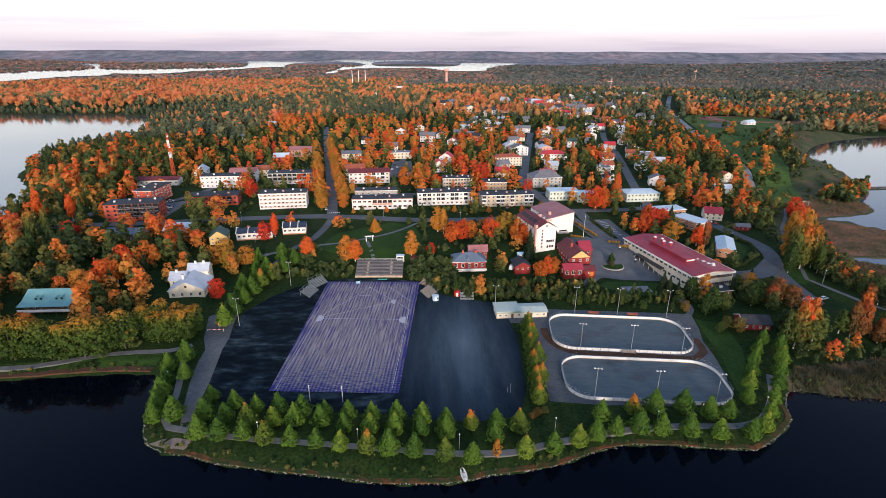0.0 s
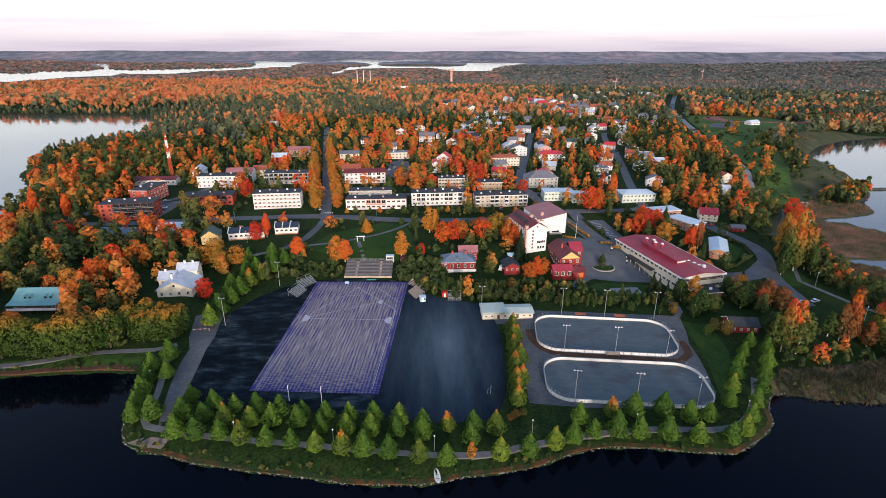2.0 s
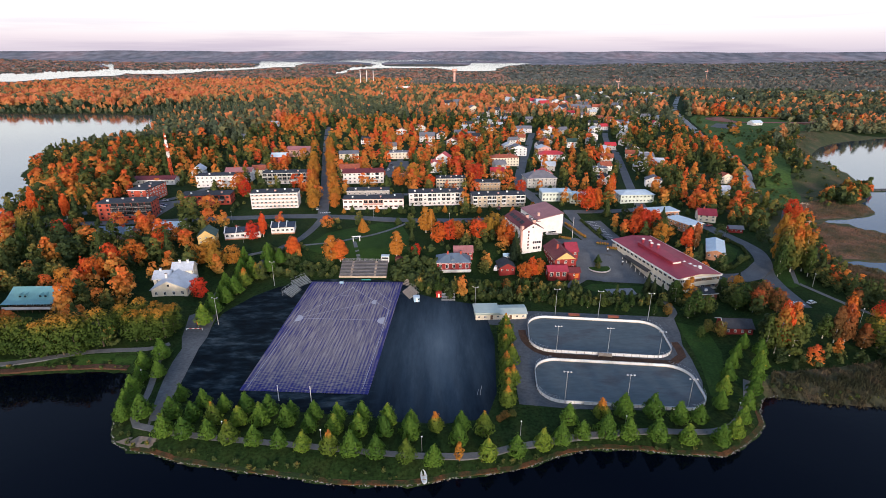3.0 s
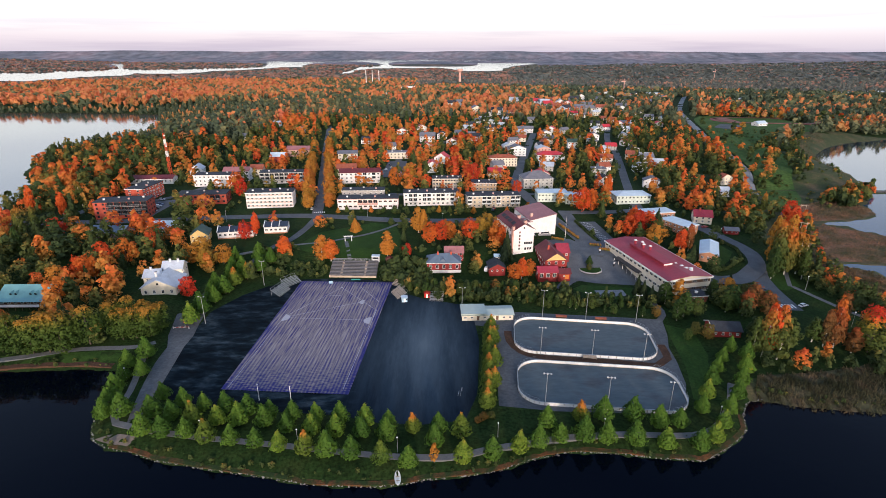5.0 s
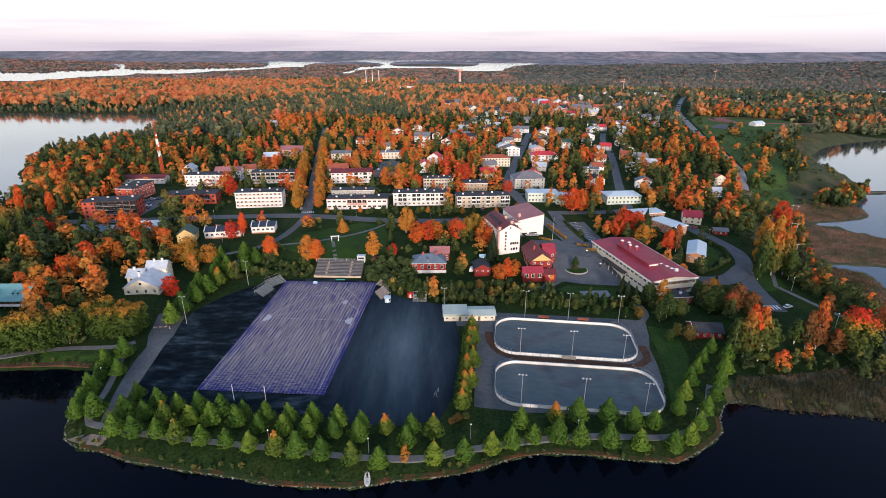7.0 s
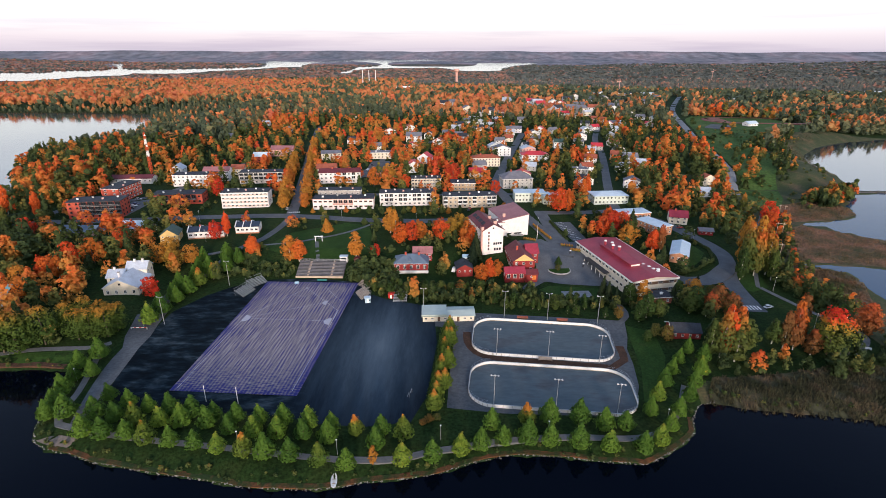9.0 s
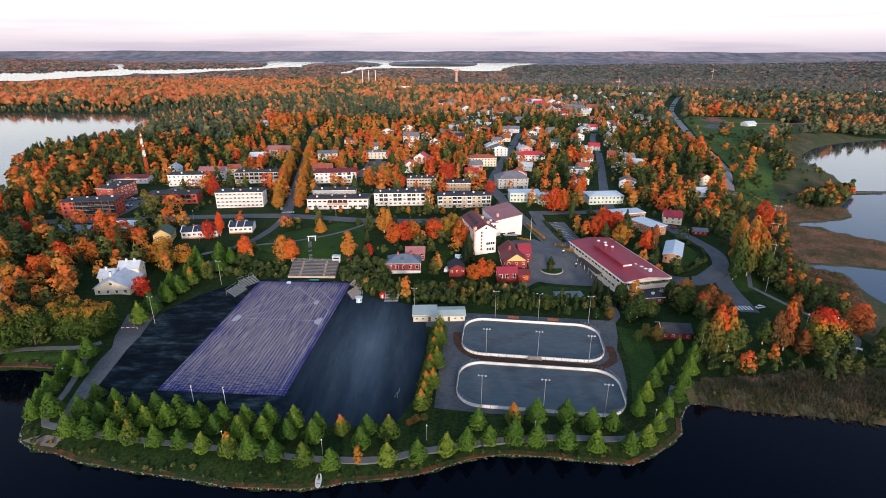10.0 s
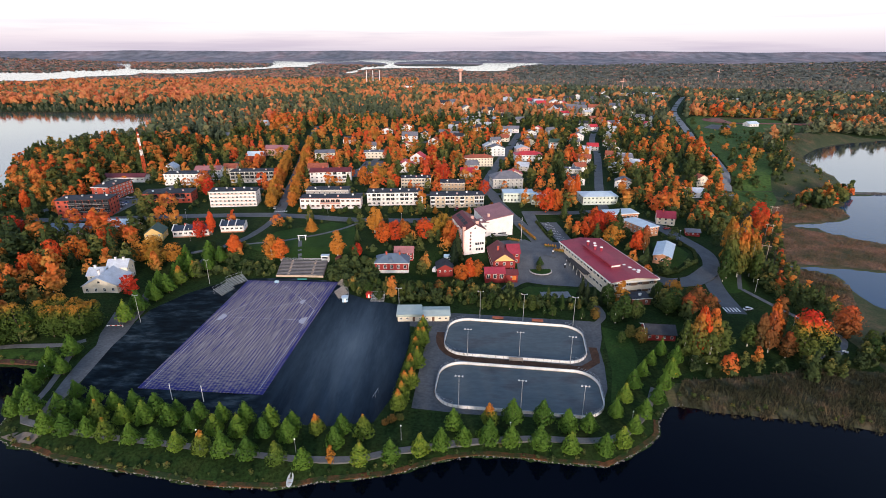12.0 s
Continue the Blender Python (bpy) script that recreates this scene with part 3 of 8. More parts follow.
# grass near, closed woods in the distance, hills on the horizon, the far two haze-tinted
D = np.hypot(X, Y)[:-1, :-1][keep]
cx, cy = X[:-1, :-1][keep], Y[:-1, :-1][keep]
me.materials.append(GRASS), me.materials.append(HAZED_CANOPY), me.materials.append(HAZED_HILLS), me.materials.append(MARSH)
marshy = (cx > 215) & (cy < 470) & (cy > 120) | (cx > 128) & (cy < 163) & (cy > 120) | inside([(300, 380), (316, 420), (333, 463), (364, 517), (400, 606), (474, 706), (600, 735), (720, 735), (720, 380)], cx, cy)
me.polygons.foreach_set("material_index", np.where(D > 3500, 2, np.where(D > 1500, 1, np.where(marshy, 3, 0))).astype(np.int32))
me.polygons.foreach_set("use_smooth", np.ones(len(fq), bool))
me.update()
tagged(new("ground", me), "autumn grass and wooded ground of a lakeside town", "ground", kind="structure")

water = Shape()
water.add([(-4000, -1200, 0), (4000, -1200, 0), (4000, 190, 0), (-4000, 190, 0)], [(0, 1, 2, 3)])
part("water", water, WATER_M)
tagged(bpy.data.objects["water"], "still dark lake water round the town", "lake", kind="structure")

ponds = Shape().add([(150, 190, 0), (4000, 190, 0), (4000, 443, 0), (150, 443, 0)], [(0, 1, 2, 3)])
tagged(part("bay_water", ponds, POND_M), "blue sheltered water among reed beds", "lake", kind="structure")
lakes = Shape().add([(-4000, 190, 0), (150, 190, 0), (150, 443, 0), (4000, 443, 0), (4000, 1100, 0), (-4000, 1100, 0)], [(0, 1, 2, 3, 4, 5)])
tagged(part("open_lakes", lakes, LAKE_M), "pale lakes beyond the town mirroring the sky", "lake", kind="structure")

# lakes far out among the woods
FAR_LAKE = [(-2600, 1900), (-1522, 1960), (-1528, 2021), (-1495, 2090), (-1506, 2233), (-1446, 2320), (-1394, 2370), (-1449, 2533), (-1311, 2512), (-1213, 2574), (-1181, 2778), (-1072, 2903), (-1025, 3026), (-959, 3219), (-849, 3237),
            (-889, 3392), (-913, 3704), (-797, 3874), (-655, 3970), (-470, 3774), (-407, 3496), (-530, 3300), (-520, 2618), (-471, 2669), (-486, 2930), (-436, 3108), (-364, 3174), (-202, 3188), (-39, 3263),
            (6, 3134), (99, 2906), (189, 2912), (248, 2912), (313, 2972), (339, 3206), (425, 3464), (606, 3739), (384, 3818), (72, 3824), (197, 4037), (414, 4181), (547, 4232), (725, 4276),
            (724, 4418), (474, 4368), (253, 4388), (-15, 4388), (-97, 4351), (-310, 4228), (-546, 4398), (-794, 4295), (-786, 4023), (-1021, 3830), (-1279, 3912), (-1170, 3560), (-1117, 3375), (-1099, 3250), (-1219, 3134), (-1400, 2978),
            (-1572, 2854), (-1704, 2875), (-1973, 3340), (-2070, 3304), (-1884, 3117), (-1764, 2914), (-1765, 2753), (-1830, 2686), (-1890, 2620), (-1825, 2493), (-1910, 2474), (-2600, 2500)]


def far_lake(poly):
    """Water that follows the rise of the distant country, cut to a lake's outline."""
    px, py = [p[0] for p in poly], [p[1] for p in poly]
    ax, ay = np.arange(min(px) - 30, max(px) + 30, 24.0), np.arange(min(py) - 30, max(py) + 30, 24.0)
    gx2, gy2 = np.meshgrid(ax, ay)
    zz = far_rise(np.hypot(gx2, gy2)) + 0.9
    ok = inside(poly, gx2 + 12, gy2 + 12)[:-1, :-1]
    ii = np.arange(gx2.size).reshape(gx2.shape)
    f = np.stack([ii[:-1, :-1], ii[:-1, 1:], ii[1:, 1:], ii[1:, :-1]], -1)[ok]
    used, inv = np.unique(f, return_inverse=True)
    m = bpy.data.meshes.new("far_lake")
    m.from_pydata(np.stack([gx2, gy2, zz], -1).reshape(-1, 3)[used].tolist(), [], inv.reshape(f.shape).tolist())
    m.materials.append(LAKE_M)
    m.polygons.foreach_set("use_smooth", np.ones(len(f), bool))
    m.update()
    tagged(new("far_lake", m), "pale distant lake between wooded shores", "lake", kind="structure")


far_lake(FAR_LAKE)

# ---- a map of what is taken, so that trees keep off roads, lawns and houses ----
CELL, MX, MY = 2.0, -800.0, 90.0
taken = np.zeros((600, 900), bool)


def claim(test_poly, margin=0.0):
    px, py = np.array([p[0] for p in test_poly]), np.array([p[1] for p in test_poly])
    i0, i1 = max(0, int((px.min() - margin - MX) / CELL) - 1), min(900, int((px.max() + margin - MX) / CELL) + 2)
    j0, j1 = max(0, int((py.min() - margin - MY) / CELL) - 1), min(600, int((py.max() + margin - MY) / CELL) + 2)
    if i1 <= i0 or j1 <= j0:
        return
    cx, cy = np.meshgrid(MX + CELL * (np.arange(i0, i1) + 0.5), MY + CELL * (np.arange(j0, j1) + 0.5))
    hit = inside(list(test_poly), cx, cy)
    if margin > 0:
        hit |= shore_distance(list(test_poly), cx, cy) < margin
    taken[j0:j1, i0:i1] |= hit


def is_free(x, y):
    i, j = ((x - MX) / CELL).astype(int), ((y - MY) / CELL).astype(int)
    ok = (i >= 0) & (i < 900) & (j >= 0) & (j < 600)
    return ~np.where(ok, taken[np.clip(j, 0, 599), np.clip(i, 0, 899)], False)


def smooth_line(pts, every=4.0):
    """A gliding line through a few points."""
    out = []
    p = [Vector(a) for a in pts]
    p = [2 * p[0] - p[1]] + p + [2 * p[-1] - p[-2]]
    for a, b, c, d in zip(p, p[1:], p[2:], p[3:]):
        n = max(1, int((c - b).length / every))
        for k in range(n):
            t = k / n
            out.append(0.5 * (2 * b + (c - a) * t + (2 * a - 5 * b + 4 * c - d) * t * t + (3 * b - a - 3 * c + d) * t ** 3))
    return out + [p[-2]]


def height(x, y):
    return float(land(np.array([x]), np.array([y]))[0][0])


def strip(name, pts, width, mat, label, category="road", lift=0.06, margin=1.5, kind="structure"):
    line = smooth_line([(x, y) for x, y in pts])
    s, left, right = Shape(), [], []
    for i, p in enumerate(line):
        d = (line[min(i + 1, len(line) - 1)] - line[max(i - 1, 0)]).normalized()
        n = Vector((-d.y, d.x)) * width / 2
        left.append(p + n), right.append(p - n)
    xs = np.array([p.x for p in left + right] + [p.x for p in line])
    ys = np.array([p.y for p in left + right] + [p.y for p in line])
    zs = land(xs, ys)[0]
    k = len(line)
    vs = []
    for i in range(k):
        top = max(zs[i], zs[k + i], zs[2 * k + i]) + lift
        vs += [(left[i].x, left[i].y, max(zs[i] + lift, top - 0.15)), (right[i].x, right[i].y, max(zs[k + i] + lift, top - 0.15)), (left[i].x, left[i].y, zs[i] - 0.4), (right[i].x, right[i].y, zs[k + i] - 0.4)]
    fs = []
    for i in range(k - 1):
        a, b = 4 * i, 4 * i + 4
        fs += [(a, a + 1, b + 1, b), (a + 2, a, b, b + 2), (a + 1, a + 3, b + 3, b + 1)]
    s.add(vs, fs)
    tagged(part(name, s, mat), label, category, kind=kind)
    claim([(p.x, p.y) for p in left] + [(p.x, p.y) for p in reversed(right)], margin)


def patch(name, poly, mat, label, category="ground", lift=0.05, margin=0.5, cell=3.0, kind="structure"):
    """A surface laid over the ground inside an outline, following it."""
    px, py = [p[0] for p in poly], [p[1] for p in poly]
    bm = bmesh.new()
    vs = [bm.verts.new((x, y, 0)) for x, y in poly]
    bm.faces.new(vs)
    for axis, lo, hi in ((0, min(px), max(px)), (1, min(py), max(py))):
        v = lo + cell
        while v < hi:
            co, no = [0, 0, 0], [0, 0, 0]
            co[axis], no[axis] = v, 1
            bmesh.ops.bisect_plane(bm, geom=bm.verts[:] + bm.edges[:] + bm.faces[:], plane_co=co, plane_no=no)
            v += cell
    bm.verts.ensure_lookup_table()
    xy = np.array([v.co[:2] for v in bm.verts])
    for v, z in zip(bm.verts, land(xy[:, 0], xy[:, 1])[0]):
        v.co.z = z + lift
    bm.normal_update()
    for f in bm.faces:
        if f.normal.z < 0:
            f.normal_flip()
    me = bpy.data.meshes.new(name)
    bm.to_mesh(me)
    bm.free()
    me.materials.append(mat)
    ob = tagged(new(name, me), label, category, kind=kind)
    claim(poly, margin)
    return ob


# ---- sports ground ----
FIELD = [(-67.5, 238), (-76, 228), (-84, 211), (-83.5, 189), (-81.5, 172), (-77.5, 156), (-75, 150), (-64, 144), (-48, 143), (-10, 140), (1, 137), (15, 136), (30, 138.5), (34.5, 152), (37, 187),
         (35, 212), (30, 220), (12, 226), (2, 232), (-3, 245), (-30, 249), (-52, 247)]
patch("dark_gravel_field", FIELD, FIELD_M, "dark gravel sports ground, black and smeared, paler in the middle of one half", "sports field", lift=0.04)

corners = [(-55.6, 153.4), (-10.2, 151.2), (-4.6, 244.2), (-51.7, 244.8)]
PITCH_TURN = math.atan2(-4.6 + 10.2, 244.2 - 151.2)
po = Matrix.Translation((-31.5, 198.0, 2.44)) @ Matrix.Rotation(-PITCH_TURN, 4, "Z")
inv = po.inverted()
loc = [inv @ Vector((x, y, 2.44)) for x, y in corners]
s = Shape().slab([tuple(p) for p in loc], 0.12)
pitch = part("ball_pitch", s, PITCH, at=po)
tagged(pitch, "violet sand-dressed ball pitch with brushed streaks", "sports pitch", kind="structure")


def pitch_line(a, b, width=0.2):
    a, b = inv @ Vector((*a, 2.45)), inv @ Vector((*b, 2.45))
    d = (b - a).normalized()
    n = Vector((-d.y, d.x, 0)) * width / 2
    z = Vector((0, 0, 0.012))
    part("line_marking", Shape().slab([a + n + z, a - n + z, b - n + z, b + n + z], 0.01), LINE, pitch)


def base_pad(c, face, r=3.0):
    """A half-round base area."""
    c = inv @ Vector((*c, 2.45))
    pts = [(c.x + r * math.cos(face + math.pi * (i / 12 - 0.5)), c.y + r * math.sin(face + math.pi * (i / 12 - 0.5)), 0.03) for i in range(13)]
    part("base_pad", Shape().slab(pts, 0.02), LINE, pitch)


HOME = (-29.4, 237.4)
for a, b in ((HOME, (-49.6, 205.8)), (HOME, (-9.2, 214)), ((-9.2, 214), (-9.5, 204)), ((-49.3, 206), (-53.5, 154.5)), ((-8.8, 214), (-12.6, 154)), ((-49, 206), (-17.6, 221.4)),
             ((-48, 205.8), (-10.5, 204)), ((-20, 238), (-8.6, 222)), ((-34, 228.5), (-28, 228.3))):
    pitch_line(a, b)
base_pad((-49.4, 205.8), 0.0)
base_pad((-10.2, 203.7), math.pi)
base_pad((-15.8, 221.6), math.pi, 2.2)
part("home_plate", Shape().tube((*(inv @ Vector((*HOME, 2.45)))[:2], 0.0), (*(inv @ Vector((*HOME, 2.45)))[:2], 0.03), 0.6, 0.6, 16), LINE, pitch)

patch("gravel_yard", [(32, 201), (34, 212), (56, 213), (110, 208), (119, 207), (116, 193), (113, 184), (112, 173), (109.5, 159), (104, 146), (98, 142.5), (60, 143.5), (41.5, 146), (42.5, 170), (44.5, 196), (40, 200)], GRAVEL, "grey gravel yard round the rinks", "yard", lift=0.03)
strip("litter_bed", [(49.5, 196), (49.5, 188), (53, 180), (61, 176), (85, 173.4), (104, 171.2), (109.5, 176), (110.5, 186)], 3.2, REDDIRT, "reddish litter between the rinks", "ground", lift=0.05, margin=0)


def rink(name, cx, cy, length, width, turn, corner, label):
    """A boarded ice rink in summer state: asphalt floor, white boards with a rail, posts outside."""
    root = thing(name, pose(cx, cy, 2.34, 0, 0, turn), label, "ice rink", "hockey rinks")
    hx, hy = length / 2, width / 2
    loop = []
    for qx, qy, a0 in ((1, -1, -90), (1, 1, 0), (-1, 1, 90), (-1, -1, 180)):
        for k in range(9):
            a = radians(a0 + 90 * k / 8)
            loop.append((qx * (hx - corner) + corner * math.cos(a), qy * (hy - corner) + corner * math.sin(a)))
    def ring(off):
        out = []
        n = len(loop)
        for i, (x, y) in enumerate(loop):
            ax, ay = loop[i - 1]
            bx, by = loop[(i + 1) % n]
            d = Vector((bx - ax, by - ay)).normalized()
            out.append((x + d.y * off, y - d.x * off))
        return out
    def wall(off0, off1, z0, z1):
        a, b, n = ring(off0), ring(off1), len(loop)
        s = Shape()
        vs = [(x, y, z0) for x, y in a] + [(x, y, z0) for x, y in b] + [(x, y, z1) for x, y in b] + [(x, y, z1) for x, y in a]
        fs = []
        for i in range(n):
            j = (i + 1) % n
            for k in range(4):
                m = (k + 1) % 4
                fs.append((k * n + i, k * n + j, m * n + j, m * n + i))
        return s.add(vs, fs)
    part("rink_floor", Shape().slab([(x, y, 0.07) for x, y in ring(-0.05)], 0.1), RINK_FLOOR, root, "worn blue-grey asphalt floor")
    part("board_wall", wall(0, 0.12, 0.0, 1.22), WHITE, root, "white-painted rink boards")
    part("top_rail", wall(-0.04, 0.2, 1.225, 1.32), STEEL, root)
    part("kick_strip", wall(-0.03, -0.004, 0.07, 0.25), BEIGE, root)
    post = Shape().box(-0.06, 0.06, -0.06, 0.06, 0, 1.2).mesh("post", WOOD)
    for x, y in ring(0.24)[::1]:
        part("post", post, WOOD, root, at=pose(x, y, 0))
    for i in range(1, int(length / 3)):
        for sy in (-1, 1):
            x = -hx + i * 3
            if abs(x) < hx - corner:
                part("post", post, WOOD, root, at=pose(x, sy * (hy + 0.24), 0))
    # protective mesh rails behind the ends
    for sx in (-1, 1):
        s = Shape()
        pts = [p for p in ring(0.15) if sx * p[0] > hx - corner * 0.95]
        pts.sort(key=lambda p: p[1])
        for p, q in zip(pts, pts[1:]):
            for z in (1.9, 2.5):
                s.tube((*p, z), (*q, z), 0.02, 0.02, 4)
            s.tube((*p, 1.25), (*p, 2.5), 0.025, 0.025, 4)
        part("end_net_frame", s, STEEL, root)
    return root


rink("hockey_rink", 79.8, 190.2, 56.0, 28.0, -6.0, 8.5, "white-boarded outdoor rink with bare blue-grey floor")
rink("hockey_rink", 77.9, 157.4, 57.0, 25.6, -5.5, 8.5, "white-boarded outdoor rink with stained asphalt floor")
bench = thing("players_bench", pose(79.0, 175.4, 2.35, 0, 0, -6), "pale boarded players' bench beside the rink", "bench")
part("bench_wall", Shape().box(-2.6, 2.6, -0.08, 0.08, 0, 1.4), WOOD, bench)
part("seat", Shape().box(-2.5, 2.5, -0.7, -0.25, 0.42, 0.5), PALEWOOD, bench)
part("end_panel", Shape().box(-2.6, -2.5, -0.9, -0.08, 0, 1.3), WOOD, bench)
part("end_panel", Shape().box(2.5, 2.6, -0.9, -0.08, 0, 1.3), WOOD, bench)
for bx in (74.0, 91.0):
    bench = thing("penalty_box", pose(bx, 205.6 - (bx - 74) * 0.105, 2.35, 0, 0, -6), "small red-brown roofed bench box behind the rink", "bench", "penalty boxes")
    part("back_wall", Shape().box(-2.2, 2.2, 0.9, 1.0, 0, 1.9), BROWNW, bench)
    part("roof", Shape().slab([(-2.4, -0.2, 1.8), (2.4, -0.2, 1.8), (2.4, 1.2, 2.1), (-2.4, 1.2, 2.1)], 0.08), RUSTROOF, bench)
    part("seat", Shape().box(-2.1, 2.1, 0.4, 0.85, 0.42, 0.5), WOOD, bench)


def lamp_mast(x, y, z, h, heads=3, turn=0.0, name="floodlight_mast", label="grey steel floodlight mast with a row of lamps on a crossbar"):
    root = thing(name, pose(x, y, z, 0, 0, turn), label, "floodlight", "floodlight masts")
    part("pole", Shape().tube((0, 0, -0.3), (0, 0, h), 0.14, 0.07, 8), STEEL, root)
    part("crossbar", Shape().box(-1.3, 1.3, -0.05, 0.05, h - 0.1, h), STEEL, root)
    for i in range(heads):
        px = -1.15 + 2.3 * i / max(1, heads - 1)
        part("lamp_head", Shape().add([(px - .28, -.45, h - .05), (px + .28, -.45, h - .05), (px + .28, .05, h + .1), (px - .28, .05, h + .1), (px - .2, -.4, h + .2), (px + .2, -.4, h + .2), (px + .2, 0, h + .3), (px - .2, 0, h + .3)],
             [(3, 2, 1, 0), (4, 5, 6, 7), (0, 1, 5, 4), (1, 2, 6, 5), (2, 3, 7, 6), (3, 0, 4, 7)]), STEEL, root)


for x, y in ((60.5, 177.8), (80.2, 176.2), (99.2, 173.6), (57.2, 147.4), (77.6, 145.6), (97.2, 143.4)):
    lamp_mast(x, y, 2.35, 12.0, 3, -6)
for x, y in ((66.3, 208.8), (85.1, 206.8), (106.5, 204.6), (30.3, 210.9), (-81.6, 199.8), (-69.5, 240)):
    lamp_mast(x, y, height(x, y), 13.0, 2, 174)


def path_lamp(x, y, h=5.2):
    root = thing("path_lamp", pose(x, y, height(x, y)), "slim grey park lamp with a white globe", "street lamp", "park lamps")
    part("pole", Shape().tube((0, 0, -0.2), (0, 0, h), 0.08, 0.05, 6), STEEL, root)
    part("globe", Shape().tube((0, 0, h), (0, 0, h + .2), 0.12, 0.26, 8).tube((0, 0, h + .2), (0, 0, h + .42), 0.26, 0.12, 8), LAMPGLASS, root)


for x, y in ((-21, 126.9), (9.5, 124), (39.8, 130.8), (-52, 130.5), (73, 133.5), (-93, 160), (112, 140)):
    path_lamp(x, y)
for x in (-40.0, -28.8):
    g = thing("net_post", pose(x, 147.6 - (x + 40) * 0.07, 2.3), "tall white steel net post at the pitch end", "post", "net posts")
    part("pole", Shape().tube((0, 0, -.2), (0, 0, 6.5), 0.12, 0.1, 8), WHITE, g)
    part("hook", Shape().box(-.05, .35, -.05, .05, 6.3, 6.42), STEEL, g)

# grandstand on the bank behind home plate
stand = thing("grandstand", pose(-38.6, 249.6, 2.3, 0, 0, -0.6), "stepped grey plank grandstand with two pale aisles", "grandstand")
W_S, N_S = 24.8, 11
part("front_wall", Shape().box(0, W_S, 0, 0.25, 0, 1.3), PALEWOOD, stand, "pale plank front wall")
for i in range(N_S):
    z, y = 1.2 + 0.42 * i, 0.3 + 0.95 * i
    part("step", Shape().box(0, W_S, y, y + 0.95, z - 1.4, z), STANDGREY, stand)
    for x0, x1 in ((0.1, 5.6), (6.9, 18.0), (19.3, W_S - 0.1)):
        part("bench_row", Shape().box(x0, x1, y + 0.45, y + 0.85, z + 0.32, z + 0.4), BENCHGREY, stand)
for x0 in (5.7, 18.1):
    s = Shape()
    for i in range(N_S):
        s.box(x0, x0 + 1.1, 0.35 + 0.95 * i, 0.9 + 0.95 * i, 1.2 + 0.42 * i, 1.3 + 0.42 * i)
    part("aisle", s, PALEWOOD, stand, "pale wooden aisle steps")
s = Shape()
for i in range(9):
    s.box(0.1 + i * 3.05, 0.2 + i * 3.05, 10.7, 10.8, 4.5, 6.6)
s.box(0.1, W_S - 0.1, 10.7, 10.78, 6.4, 6.6).box(0.1, W_S - 0.1, 10.7, 10.78, 5.9, 6.0)
part("back_rail", s, STEEL, stand)
claim([(-40, 249), (-12, 249), (-12, 263), (-40, 263)], 1.0)
booth = thing("announcer_booth", pose(-17.5, 261.3, 7.4, 0, 0, -0.6), "small white booth at the top of the grandstand", "booth")
part("wall", Shape().box(0, 4, 0, 2.6, -1, 2.4), WHITE, booth)
part("roof", Shape().box(-0.2, 4.2, -0.3, 2.8, 2.4, 2.6), PALEROOF, booth)
part("window", Shape().box(0.4, 3.6, -0.06, -0.01, 0.9, 1.9), GLASS, booth)


def bleacher(x, y, turn, wid, label, mat=WOOD, rows=6):
    root = thing("bleacher", pose(x, y, height(x, y), 0, 0, turn), label, "bleacher", "bleachers")
    for i in range(rows):
        part("seat_plank", Shape().box(-wid / 2, wid / 2, i * 0.8, i * 0.8 + 0.45, 0.55 + 0.4 * i, 0.63 + 0.4 * i), mat, root)
        part("foot_plank", Shape().box(-wid / 2, wid / 2, i * 0.8 - 0.3, i * 0.8 - 0.02, 0.2 + 0.4 * i, 0.26 + 0.4 * i), mat, root)
    for k in range(4):
        px = -wid / 2 + 0.15 + k * (wid - 0.3) / 3
        s = Shape().tube((px, -0.2, 0), (px, rows * 0.8, 0.55 + 0.4 * rows), 0.06, 0.06, 4).tube((px, rows * 0.8 - .2, 0), (px, rows * 0.8 - .2, 0.4 + 0.4 * rows), 0.06, 0.06, 4)
        part("trestle", s, STEEL, root)
    s = Shape()
    for k in range(4):
        px = -wid / 2 + 0.15 + k * (wid - 0.3) / 3
        s.tube((px, rows * 0.8, 0.3 + 0.4 * rows), (px, rows * 0.8, 1.3 + 0.4 * rows), 0.04, 0.04, 4)
    s.tube((-wid / 2, rows * 0.8, 1.3 + 0.4 * rows), (wid / 2, rows * 0.8, 1.3 + 0.4 * rows), 0.04, 0.04, 4)
    part("back_rail", s, STEEL, root)


bleacher(-56.2, 231.0, 72, 9, "grey plank bleacher on steel trestles", GREYPLANK)
bleacher(-54.6, 241.0, 52, 9, "grey plank bleacher on steel trestles", GREYPLANK)
bleacher(-2.0, 229.0, -62, 9, "reddish plank bleacher on steel trestles", PALEWOOD)
bleacher(-1.6, 239.5, -38, 8, "reddish plank bleacher on steel trestles", PALEWOOD)
bleacher(18.4, 223.4, 0, 6.5, "pale grey bleacher standing apart on the gravel", STEEL, 5)


